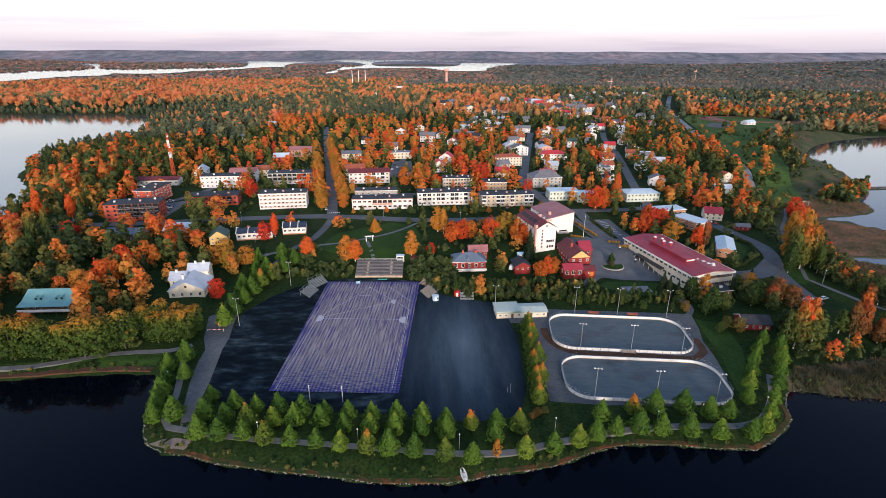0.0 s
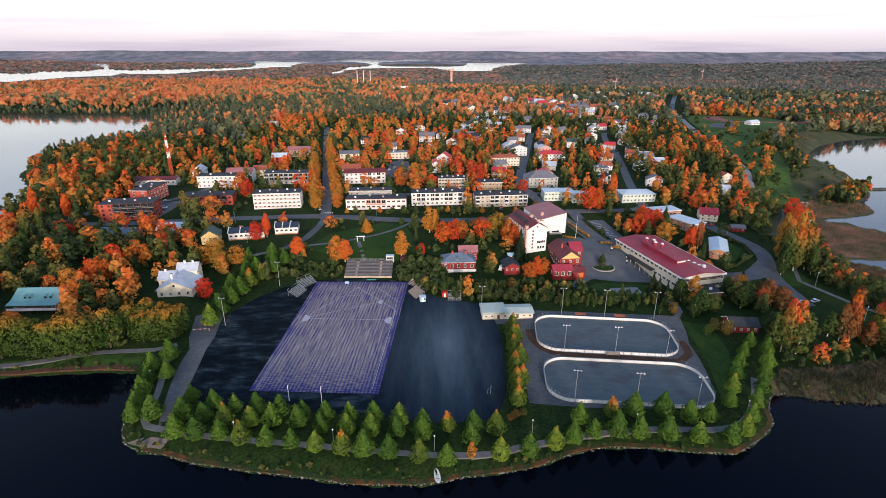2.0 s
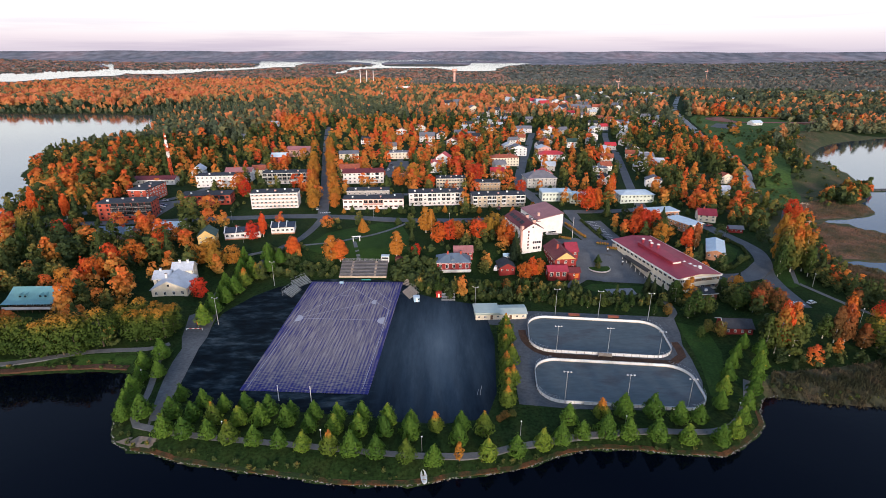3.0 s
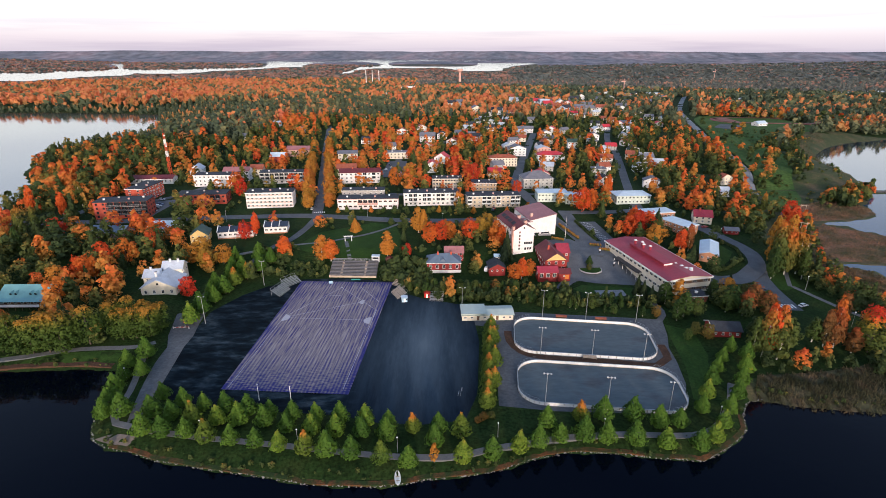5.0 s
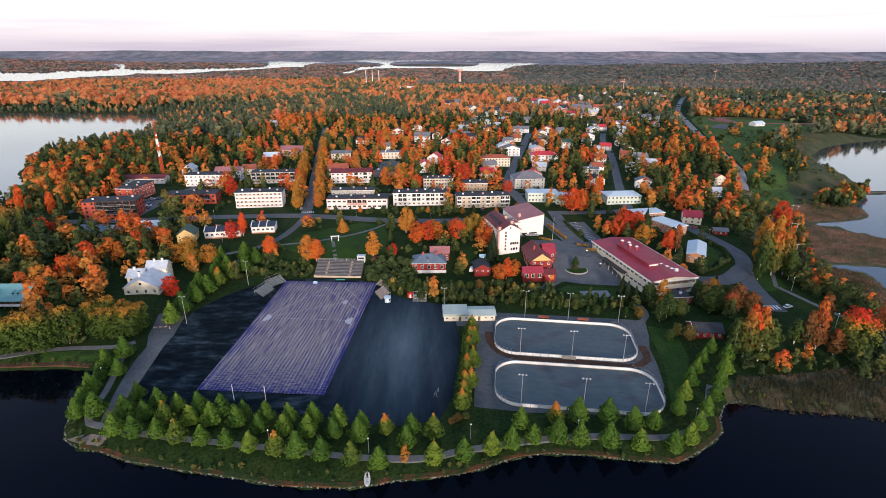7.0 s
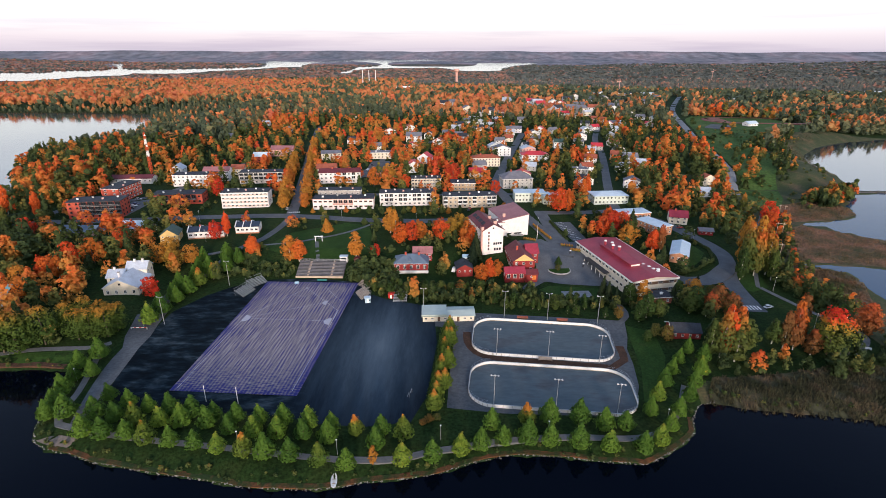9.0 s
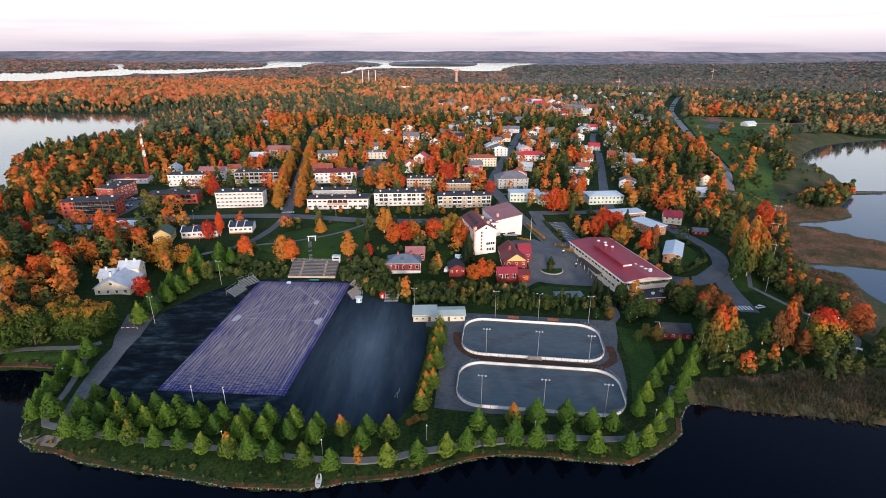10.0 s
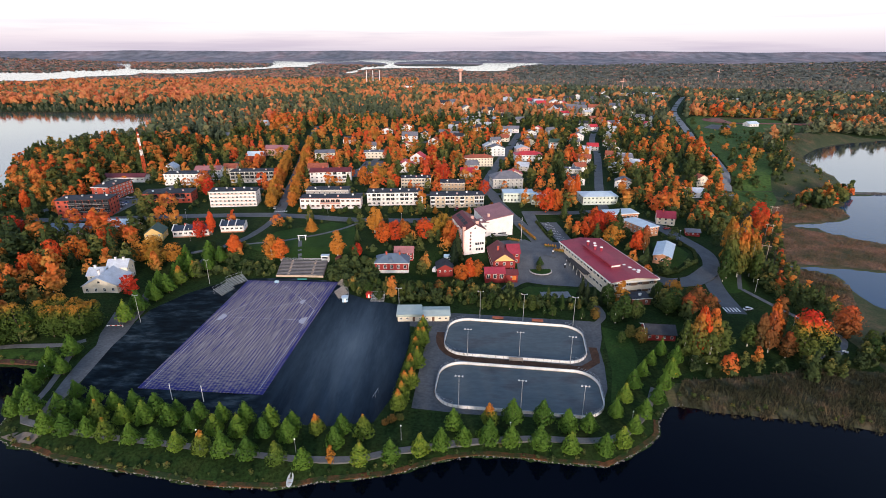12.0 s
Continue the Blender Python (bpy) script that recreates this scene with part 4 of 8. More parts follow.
def hut(name, x, y, turn, wx, dy, h, wall, roof, label, category="hut", rise=0.8):
    root = thing(name, pose(x, y, height(x, y), 0, 0, turn), label, category)
    part("wall", Shape().box(-wx / 2, wx / 2, 0, dy, -0.5, h).add([(-wx / 2, 0, h), (wx / 2, 0, h), (0, 0, h + rise), (-wx / 2, dy, h), (wx / 2, dy, h), (0, dy, h + rise)], [(0, 1, 2), (4, 3, 5), (1, 4, 5, 2), (3, 0, 2, 5)]), wall, root)
    for sx in (-1, 1):
        k = rise / (wx / 2)
        part("roof", Shape().slab([(0, -0.25, h + rise + .1), (0, dy + .25, h + rise + .1), (sx * (wx / 2 + .3), dy + .25, h + .1 - k * .3), (sx * (wx / 2 + .3), -0.25, h + .1 - k * .3)][::sx], 0.1), roof, root)
    part("door", Shape().box(-0.4, 0.4, -0.05, 0, 0, 1.9), WHITE, root)
    part("window", Shape().box(wx * .22, wx * .22 + .6, -0.05, 0, 1.0, 1.7), GLASS, root)
    claim([(x - wx, y - 1), (x + wx, y - 1), (x + wx, y + dy + 1), (x - wx, y + dy + 1)])


hut("kiosk", 13.8, 227.0, 0, 2.6, 2.4, 2.1, RED_P, RED_P, "small red timber kiosk with white trim", "kiosk")
hut("storage_hut", 3.4, 222.0, 10, 2.6, 2.4, 2.3, BLUE_P, PALEROOF, "pale blue equipment hut behind the bleacher", "hut", 0.2)
hut("garden_shelter", -8.0, 262.0, 0, 4.0, 3.0, 2.2, BROWNW, DARKREDROOF, "low brown shelter with a dark roof", "shelter", 1.0)
cover = thing("pitch_cover", pose(-24.0, 246.5, 2.45), "dark teal rolled cover at the pitch edge", "cover")
part("roll", Shape().tube((-2.4, 0, .35), (2.4, 0, .4), 0.35, 0.38, 10), TEAL_P, cover)
box_ = thing("ball_cage", pose(-36.0, 242.5, 2.45, 0, 0, 8), "pale blue steel ball cage on the pitch", "cage")
part("frame", Shape().box(-1, 1, -.5, .5, 0, .1).box(-1, -.9, -.5, .5, 0, 1).box(.9, 1, -.5, .5, 0, 1).box(-1, 1, .4, .5, 0, 1), BLUE_P, box_)
goal = thing("small_goal", pose(29.0, 152.5, 2.4, 0, 0, 80), "small grey goal frame on the gravel", "goal")
part("frame", Shape().tube((-1.5, 0, 0), (-1.5, 0, 1.6), .05, .05, 5).tube((1.5, 0, 0), (1.5, 0, 1.6), .05, .05, 5).tube((-1.5, 0, 1.6), (1.5, 0, 1.6), .05, .05, 5).tube((-1.5, 1, 0), (1.5, 1, 0), .05, .05, 5), STEEL, goal)

# ---- roads, paths, lawns ----
strip("street", [(-330, 312), (-230, 316), (-166, 322), (-135, 327), (-68, 332.5), (-12, 325), (22, 324.5), (53, 327), (76, 330), (97, 331)], 8.0, ASPHALT, "grey asphalt street across the town", margin=4.0)
strip("avenue", [(-64, 328), (-71, 370), (-92, 473), (-114, 581), (-145, 741)], 7.0, ASPHALT, "straight asphalt avenue between golden trees")
strip("park_road", [(-64, 329), (-65.3, 310), (-69, 290), (-75, 277), (-82, 262), (-91.5, 240), (-92.5, 222), (-88, 205), (-86.5, 187), (-85.6, 173), (-82.4, 157), (-77.5, 140), (-75.5, 134)], 4.6, GRAVEL, "pale gravel road down to the shore", margin=2.0)
patch("gravel_apron", [(-97, 206), (-92.5, 189), (-87.6, 178.6), (-86.2, 169), (-82.6, 155), (-80.6, 143), (-77, 146), (-78.2, 158), (-80.2, 170.5), (-81.9, 180.6), (-82.2, 189.4), (-84.4, 200), (-86, 211), (-91, 214)], GRAVEL, "wide worn gravel apron beside the sports ground", "road", lift=0.045)
strip("north_street", [(134, 697), (120, 630), (81, 437), (81.7, 386), (89, 346), (96, 322), (102, 300), (104, 290)], 8.0, ASPHALT, "asphalt street between houses", margin=4.0)
strip("side_street", [(250, 760), (218, 651), (202, 559), (170, 421), (160, 377), (152, 352), (100, 345)], 7.0, ASPHALT, "asphalt side street", margin=3.5)
strip("loop_road", [(152, 352), (168, 341), (181, 328), (191, 306), (195.5, 284), (193, 268), (187, 254), (183, 236), (181, 214)], 8.5, ASPHALT, "curving asphalt road round a bend", margin=4.0)
strip("school_drive", [(191, 262), (176, 249), (163, 247), (156, 252)], 10.0, ASPHALT, "asphalt drive to the school end")
strip("yard_path", [(118, 232), (121.5, 220), (121, 211), (115, 204)], 2.6, PATH_M, "grey path between school and rinks", "path", margin=1.0)
strip("bypass_road", [(281, 432), (302, 496), (319, 556), (339, 645), (358, 709), (388, 812), (431, 952), (494, 1103), (670, 1488), (820, 1800)], 9.0, PALE_ASPHALT, "pale main road running out through the fields", margin=11.0)
strip("shore_path", [(-97, 182), (-87, 152), (-85.4, 140), (-82, 135.5), (-75.6, 133.7), (-63, 131), (-49.5, 129), (-35, 127.3), (-21, 125.6), (-9, 124), (9, 122.2), (25.4, 122.6), (35, 125.2), (45.5, 128), (61, 131.5), (79, 133), (104, 133.6), (118, 146), (126, 160)], 2.3, PATH_M, "narrow grey shore path under the trees", "path", margin=1.0)
strip("meadow_path", [(-200, 164), (-159, 169.5), (-144, 172), (-123, 178), (-102, 180), (-95, 184)], 2.6, PATH_M, "pale gravel path along the meadow", "path", margin=1.0)
strip("park_path", [(-92, 268), (-66, 279), (-46, 286), (-24, 300), (-8, 318)], 2.2, PATH_M, "gravel path across the park", "path", margin=1.0)
strip("stand_path", [(-36, 286), (-30, 264)], 2.0, PATH_M, "short gravel path to the grandstand", "path", margin=1.0)
strip("back_street", [(-230, 316), (-222, 350), (-190, 365), (-172, 400), (-160, 470), (-150, 560)], 6.0, ASPHALT, "asphalt back street by the brick flats")
strip("hill_street", [(-40, 450), (-28, 500), (-20, 560), (30, 640), (60, 700)], 6.0, ASPHALT, "asphalt street up the hill")
strip("cross_street", [(-170, 392), (-92, 398), (-30, 386), (40, 384), (81, 388), (150, 392)], 5.5, ASPHALT, "asphalt lane behind the flats")
strip("east_path", [(195, 240), (208, 268), (225, 300), (240, 330), (262, 360), (300, 420)], 2.0, PATH_M, "gravel path along the wet meadow", "path", margin=1.0)
strip("cape_path", [(193, 181), (203, 182), (213, 192), (213, 200), (205, 214), (196, 240)], 2.4, PATH_M, "gravel path round the wooded cape", "path", margin=1.0)
patch("school_plaza", [(88, 276), (97, 292), (118, 296), (121, 285), (124, 262), (128, 243), (118, 243), (100, 245), (91, 248), (80, 236), (78, 240), (88, 256)], ASPHALT, "grey asphalt school yard", "yard", lift=0.10)
strip("school_road", [(103, 347), (104.5, 325), (107, 303), (108.8, 282), (106, 272)], 8.0, ASPHALT, "asphalt road past the school hall", margin=2.0)
patch("parking_lot", [(108.8, 327), (120, 328.5), (124.5, 301), (116, 294.5)], ASPHALT, "asphalt car park with white bay lines", "car park", lift=0.12)
patch("hall_forecourt", [(80, 290), (96, 296), (101, 290), (105, 276), (88, 270)], ASPHALT, "grey asphalt court before the hall", "yard", lift=0.08)
patch("flats_parking", [(-188, 362), (-172, 370), (-174, 330), (-190, 328)], ASPHALT, "small asphalt car park by the flats", "car park", lift=0.12)
patch("town_square", [(-36, 440), (-14, 445), (-18, 510), (-36, 508)], ASPHALT, "open asphalt square", "square", lift=0.12)
patch("park_lawn", [(-64, 275), (-55, 301), (-25, 320), (-10, 315), (-3, 290), (-5, 268), (-10, 264), (-40, 264)], LAWN, "mown green park lawn", "lawn", lift=0.04, margin=-1)
patch("school_lawn", [(86, 238), (92, 243), (110, 241), (118, 240), (122, 234), (112, 229), (100, 226)], LAWN, "small green lawn by the school yard", "lawn", lift=0.04)
patch("rink_lawn", [(118.5, 203), (128, 196), (126, 178), (120, 164), (111, 148), (108.6, 151), (114, 170), (116.5, 190)], LAWN, "green strip beside the rinks", "lawn", lift=0.05)
patch("bend_lawn", [(172, 300), (184, 294), (186, 280), (178, 268), (168, 258), (164, 270)], LAWN, "lawn inside the road bend", "lawn", lift=0.04)
patch("east_lawn", [(190, 235), (200, 240), (206, 262), (196, 266), (188, 258), (180, 240)], LAWN, "rough lawn by the road", "lawn", lift=0.04)
patch("long_meadow", [(276, 400), (282, 372), (314, 420), (331, 463), (362, 517), (398, 606), (472, 706), (405, 748), (366, 712), (347, 645), (326, 556), (309, 496), (287, 432)], FIELD_GRASS, "long green meadow beside the main road", "meadow", lift=0.3, cell=12)
patch("sports_meadow", [(368, 712), (405, 748), (472, 706), (520, 722), (585, 800), (560, 860), (440, 895), (410, 850), (396, 812)], FIELD_GRASS, "green athletics ground", "sports field", lift=0.35, cell=14)
patch("orchard_lawn", [(205, 905), (250, 850), (330, 800), (340, 812), (262, 880), (225, 930)], FIELD_GRASS, "green strip between houses", "lawn", lift=0.06, cell=14)
patch("shore_meadow", [(-330, 168), (-158, 168), (-120, 171), (-104, 171), (-103, 178), (-124, 176), (-158, 172), (-330, 180)], LAWN, "green meadow along the bay", "meadow", lift=0.04, margin=0, cell=6)
patch("beach", [(-86, 130.2), (-78, 127), (-72.5, 126.6), (-72, 130), (-80, 131.5)], SANDY, "small pale sand landing at the shore", "beach", lift=0.04, cell=1.5)
# the athletics ground: a red track round a green infield
s = Shape()
ring = []
for k in range(48):
    t_ = 2 * math.pi * k / 48
    ex, ey = (44 if math.cos(t_) > 0 else -44), 0
    ring.append((ex + 36 * math.cos(t_), ey + 36 * math.sin(t_), ex + 28 * math.cos(t_), ey + 28 * math.sin(t_)))
for (a0, b0, c0, d0), (a1, b1, c1, d1) in zip(ring, ring[1:] + ring[:1]):
    s.add([(a0, b0, 0), (a1, b1, 0), (c1, d1, 0), (c0, d0, 0), (a0, b0, -3), (a1, b1, -3)], [(0, 1, 2, 3), (4, 5, 1, 0)])
s.add([(-70, -26, 0), (-46, -26, 0), (-46, 26, 0), (-70, 26, 0)], [(0, 1, 2, 3)])
tagged(part("running_track", s, material("red_track", [(0.35, (0.17, 0.045, 0.045)), (0.65, (0.26, 0.13, 0.10))], scale=0.02, fine=0.1, rough=0.9), at=pose(512, 833, height(484, 800) + 0.8, 0, 0, -3)), "dull red running track round a green field", "running track", kind="structure")
patch("sports_yard", [(398, 756), (416, 728), (450, 776), (424, 792)], GRAVEL, "grey yard beside the athletics ground", "yard", lift=0.5, cell=12)
for k in range(12):
    line = thing("bay_line", pose(110.2 + 0.55 * k, 325 - 2.35 * k, height(112 + 0.55 * k, 326 - 2.35 * k) + 0.2, 0, 0, 20), "white parking bay line", "road marking", "parking bay lines", "structure")
    part("stripe", Shape().box(0, 5.0, 0, 0.24, 0, 0.01), WHITE, line)
for k in range(7):
    st = thing("crossing_stripe", pose(-69 + 1.3 * k, 338.5, height(-66, 338) + 0.10, 0, 0, 10), "white zebra crossing stripe", "road marking", "zebra crossing", "structure")
    part("stripe", Shape().box(0, 0.6, 0, 3.2, 0, 0.01), WHITE, st)
for k in range(5):
    st = thing("crossing_stripe", pose(177 + 1.5 * k, 216, height(180, 216) + 0.10, 0, 0, 0), "white zebra crossing stripe", "road marking", "zebra crossing", "structure")
    part("stripe", Shape().box(0, 0.7, 0, 4.0, 0, 0.01), WHITE, st)

# ---- buildings ----
WINDOW_MESH = {}


def window_at(root, x, y, z, ww, wh, face, trim=WHITE, plain=False):
    """A window with a proud frame, a cross bar and a dark pane. face: 0 front, 1 right, 2 back, 3 left."""
    key = (round(ww, 1), round(wh, 1), trim.name)
    if key not in WINDOW_MESH:
        a, b, t = ww / 2, wh / 2, 0.1
        f = Shape().box(-a, a, -0.09, 0.02, b - t, b).box(-a, a, -0.13, 0.02, -b, -b + t).box(-a, -a + t, -0.09, 0.02, -b + t, b - t).box(a - t, a, -0.09, 0.02, -b + t, b - t)
        if ww > 0.9:
            f.box(-0.04, 0.04, -0.07, 0.02, -b + t, b - t)
        p = Shape().box(-a + t, a - t, -0.035, 0.0, -b + t, b - t)
        WINDOW_MESH[key] = (f.mesh("window", trim), p.mesh("pane", GLASS))
    f, p = WINDOW_MESH[key]
    if plain:
        part("window", p, None, root, at=pose(x, y, z, 0, 0, (0, 90, 180, -90)[face]))
        return
    ob = part("window", f, None, root, at=pose(x, y, z, 0, 0, (0, 90, 180, -90)[face]))
    part("pane", p, None, ob)


def gable(root, w, d, h, rise, along, wall_shape, roof_mat, over=0.5):
    """Two roof slopes; along 'x': the ridge runs with the front. Closes the gable ends in wall_shape."""
    o = over
    if along == "x":
        k = rise / (d / 2)
        for y0, y1 in ((-o, d / 2), (d + o, d / 2)):
            za = h - k * o + 0.15
            q = [(-o, y0, za), (w + o, y0, za), (w + o, y1, h + rise + 0.15), (-o, y1, h + rise + 0.15)]
            part("roof", Shape().slab(q if y0 < y1 else q[::-1], 0.2), roof_mat, root)
        wall_shape.add([(0, 0, h), (0, d, h), (0, d / 2, h + rise), (w, 0, h), (w, d, h), (w, d / 2, h + rise)], [(1, 0, 2), (3, 4, 5), (0, 3, 5, 2), (4, 1, 2, 5)])
    else:
        k = rise / (w / 2)
        for x0, x1 in ((-o, w / 2), (w + o, w / 2)):
            za = h - k * o + 0.15
            q = [(x0, -o, za), (x1, -o, h + rise + 0.15), (x1, d + o, h + rise + 0.15), (x0, d + o, za)]
            part("roof", Shape().slab(q if x0 > x1 else q[::-1], 0.2), roof_mat, root)
        wall_shape.add([(0, 0, h), (w, 0, h), (w / 2, 0, h + rise), (0, d, h), (w, d, h), (w / 2, d, h + rise)], [(0, 1, 2), (4, 3, 5), (1, 4, 5, 2), (3, 0, 2, 5)])


def building(name, label, category, fl, w, d, turn, h, roof="flat", wall=OFFWHITE, roof_mat=FELT, floors=2, bays=6, side=2, ww=1.3, wh=1.3, rise=2.5, trim=WHITE, balconies=(), vents=2, chimneys=0, plinth=None, doors=(), base=None, group="", bands=None, chimney_mat=None):
    """A house or block; fl is the front left corner, turn the front's bearing."""
    c, s_ = math.cos(radians(turn)), math.sin(radians(turn))
    world = lambda x, y: (fl[0] + c * x - s_ * y, fl[1] + s_ * x + c * y)
    foot = [world(0, 0), world(w, 0), world(w, d), world(0, d)]
    z = base if base is not None else sum(height(*p) for p in foot) / 4
    root = thing(name, pose(fl[0], fl[1], z, 0, 0, turn), label, category, group)
    ws = Shape().box(0, w, 0, d, -2.5, h)
    if roof == "flat":
        part("roof", Shape().box(-0.35, w + 0.35, -0.35, d + 0.35, h, h + 0.35).box(-0.2, w + 0.2, -0.2, d + 0.2, h + 0.35, h + 0.42), roof_mat, root)
        part("eaves_board", Shape().box(-0.38, w + 0.38, -0.42, -0.36, h - 0.05, h + 0.3), trim, root)
        for i in range(vents):
            vx, vy = w * (i + 0.6) / (vents + 0.3), d * (0.35 + 0.3 * (i % 2))
            part("roof_vent", Shape().box(vx, vx + 1.1, vy, vy + 0.8, h + 0.42, h + 1.3).box(vx - .1, vx + 1.2, vy - .1, vy + .9, h + 1.3, h + 1.4), (WHITE, GREYWALL, PINKW)[i % 3], root)
    elif roof in ("gx", "gy"):
        gable(root, w, d, h, rise, roof[1], ws, roof_mat)
    elif roof == "hip":
        o, a = 0.5, min(d, w) / 2
        z1 = h + rise
        if w >= d:
            r0, r1 = (a, d / 2, z1), (w - a, d / 2, z1)
        else:
            r0, r1 = (w / 2, a, z1), (w / 2, d - a, z1)
        p = [(-o, -o, h), (w + o, -o, h), (w + o, d + o, h), (-o, d + o, h)]
        rs = Shape()
        if w >= d:
            rs.add(p + [r0, r1], [(0, 1, 5, 4), (1, 2, 5), (2, 3, 4, 5), (3, 0, 4), (3, 2, 1, 0)])
        else:
            rs.add(p + [r0, r1], [(0, 1, 4), (1, 2, 5, 4), (2, 3, 5), (3, 0, 4, 5), (3, 2, 1, 0)])
        part("roof", rs, roof_mat, root)
        part("eaves_board", Shape().box(-o, w + o, -o, d + o, h - 0.2, h - 0.01), trim, root)
    part("wall", ws, wall, root)
    if plinth:
        part("plinth", Shape().box(-0.06, w + 0.06, -0.06, d + 0.06, -2.5, 0.6), plinth, root)
    if bands:
        for f in range(floors):
            zb = (f + 0.5) * h / floors - 0.15
            part("facade_band", Shape().box(0.3, w - 0.3, -0.03, 0.0, zb - wh / 2, zb + wh / 2 + 0.1), bands, root)
    for i in range(chimneys):
        px = w * (0.3 + 0.4 * i)
        py = d * 0.42
        ch = part("chimney", Shape().box(px, px + 0.9, py, py + 0.7, h, h + rise + 1.3), chimney_mat or BRICK, root)
        part("chimney_cap", Shape().box(px - .1, px + 1.0, py - .1, py + .8, h + rise + 1.3, h + rise + 1.42), DARKMETAL, ch)
    fh = h / floors
    for f in range(floors):
        zc = (f + 0.55) * fh
        for i in range(bays):
            x = w * (i + 0.5) / bays
            if (f, i) in doors:
                dr = part("door", Shape().box(x - 0.55, x + 0.55, -0.07, 0, 0.1, 2.2), BROWNW, root)
                part("door_handle", Shape().box(x + 0.35, x + 0.45, -0.12, -0.07, 1.0, 1.12), STEEL, dr)
                continue
            if i in balconies and f > 0:
                bw = min(w / bays * 0.96, 5.2)
                b = part("balcony", Shape().box(x - bw / 2, x + bw / 2, -1.5, 0, f * fh - 0.1, f * fh + 0.1), CONCRETE, root)
                part("parapet", Shape().box(x - bw / 2, x + bw / 2, -1.55, -1.47, f * fh + 0.1, f * fh + 1.0).box(x - bw / 2, x - bw / 2 + .08, -1.5, 0, f * fh + .1, f * fh + 2.3).box(x + bw / 2 - .08, x + bw / 2, -1.5, 0, f * fh + .1, f * fh + 2.3), trim, b)
                part("railing", Shape().box(x - bw / 2, x + bw / 2, -1.56, -1.46, f * fh + 1.0, f * fh + 1.08), STEEL, b)
                # dark window widened across the recess, standing in for the shade there
                window_at(root, x, 0, zc, bw * .84, min(2.2, fh * .78), 0, trim)
                continue
            window_at(root, x, 0, zc, ww, wh, 0, trim, fl[1] > 480)
        for i in range(side):
            y = d * (i + 0.5) / side
            window_at(root, w, y, zc, ww, wh, 1, trim)
            window_at(root, 0, y, zc, ww, wh, 3, trim)
    claim(foot, 2.0)
    claim([world(-1, 0), world(-1, -6), world(w + 1, -6), world(w + 1, 0)])
    return root


FLATS = "blocks of flats"
# brick and rendered flats west of the avenue
building("apartment_block", "dark brick flats with black balconies and flat roof", "apartment block", (-207, 322.5), 33, 13, 9, 11, "flat", BRICK, FELT, 4, 8, 3, balconies=(2, 3, 4, 5, 6, 7), trim=DARKMETAL, vents=4, group=FLATS)
building("apartment_block", "narrow red brick flats with pale window bays", "apartment block", (-206.9, 358), 12.9, 26, -3, 10, "flat", BRICK, FELT, 4, 2, 7, ww=1.8, vents=3, group=FLATS)
building("apartment_block", "low red brick flats with dark flat roof", "apartment block", (-168.6, 353), 34, 13, 8, 7, "flat", BRICK, FELT, 2, 9, 3, ww=1.6, balconies=(1, 2, 4, 6, 7), trim=DARKMETAL, vents=3, group=FLATS)
building("apartment_block", "white rendered flats behind orange maples", "apartment block", (-180, 405), 34, 12, 4, 9, "flat", OFFWHITE, FELT, 3, 10, 2, vents=2, group=FLATS)
building("apartment_block", "white house with a faded pink ridge roof", "apartment block", (-164, 424), 21, 10, 5, 8.5, "gx", OFFWHITE, PINKROOF, 3, 7, 2, chimneys=2, rise=2.5)
building("apartment_block", "white three-storey flats with a flat black roof", "apartment block", (-116.8, 347.6), 31.7, 12, 6, 10.5, "flat", OFFWHITE, FELT, 4, 11, 3, ww=1.5, wh=1.2, vents=5, group=FLATS, bands=SALMON)
building("apartment_block", "white flats with dark balcony bands", "apartment block", (-130.5, 415), 34.7, 12, 6, 9, "flat", OFFWHITE, FELT, 3, 9, 2, balconies=(0, 1, 2, 3, 4, 5, 6, 7, 8), trim=GREYWALL, vents=3, group=FLATS)
for rx, ry, rw, rturn, firewalls in ((-112.2, 288, 20, 12, (0, 6.6, 13.2)), (-88, 298, 13.5, 8.5, (0, 4.5, 9))):
    row = building("row_house", "low row house with navy sloping roofs and white fire walls", "row house", (rx, ry), rw, 10, rturn, 4.4, "gx", OFFWHITE, NAVYROOF, 1, 7 if rw > 15 else 5, 1, ww=1.6, rise=1.6, chimneys=2 if rw > 15 else 1, plinth=ORANGEBRICK)
    for fx in firewalls:
        part("fire_wall", Shape().add([(fx - 0.2, -0.6, 4.3), (fx + 0.2, -0.6, 4.3), (fx + 0.2, 5, 6.5), (fx - 0.2, 5, 6.5), (fx - 0.2, 10.6, 4.3), (fx + 0.2, 10.6, 4.3), (fx - 0.2, -0.6, 4.8), (fx + 0.2, -0.6, 4.8), (fx + 0.2, 5, 6.9), (fx - 0.2, 5, 6.9), (fx - 0.2, 10.6, 4.8), (fx + 0.2, 10.6, 4.8)],
             [(0, 1, 7, 6), (6, 7, 8, 9), (9, 8, 11, 10), (1, 2, 8, 7), (2, 5, 11, 8), (0, 6, 9, 3), (3, 9, 10, 4), (5, 4, 10, 11)]), WHITE, row, "white fire wall")
building("timber_house", "wooden house with a pale tin roof", "house", (-156.8, 294), 17, 11, 3, 4.5, "gx", CREAM, PALEROOF, 2, 5, 2, ww=1.0, wh=1.0, rise=3.0, chimneys=1, trim=FALU)
building("timber_house", "yellow wooden house with a dark green roof", "house", (-125, 281), 9.6, 11, 14, 4.6, "gy", YELLOW, DKGREENROOF, 2, 3, 2, ww=1.0, wh=1.0, rise=3.4)
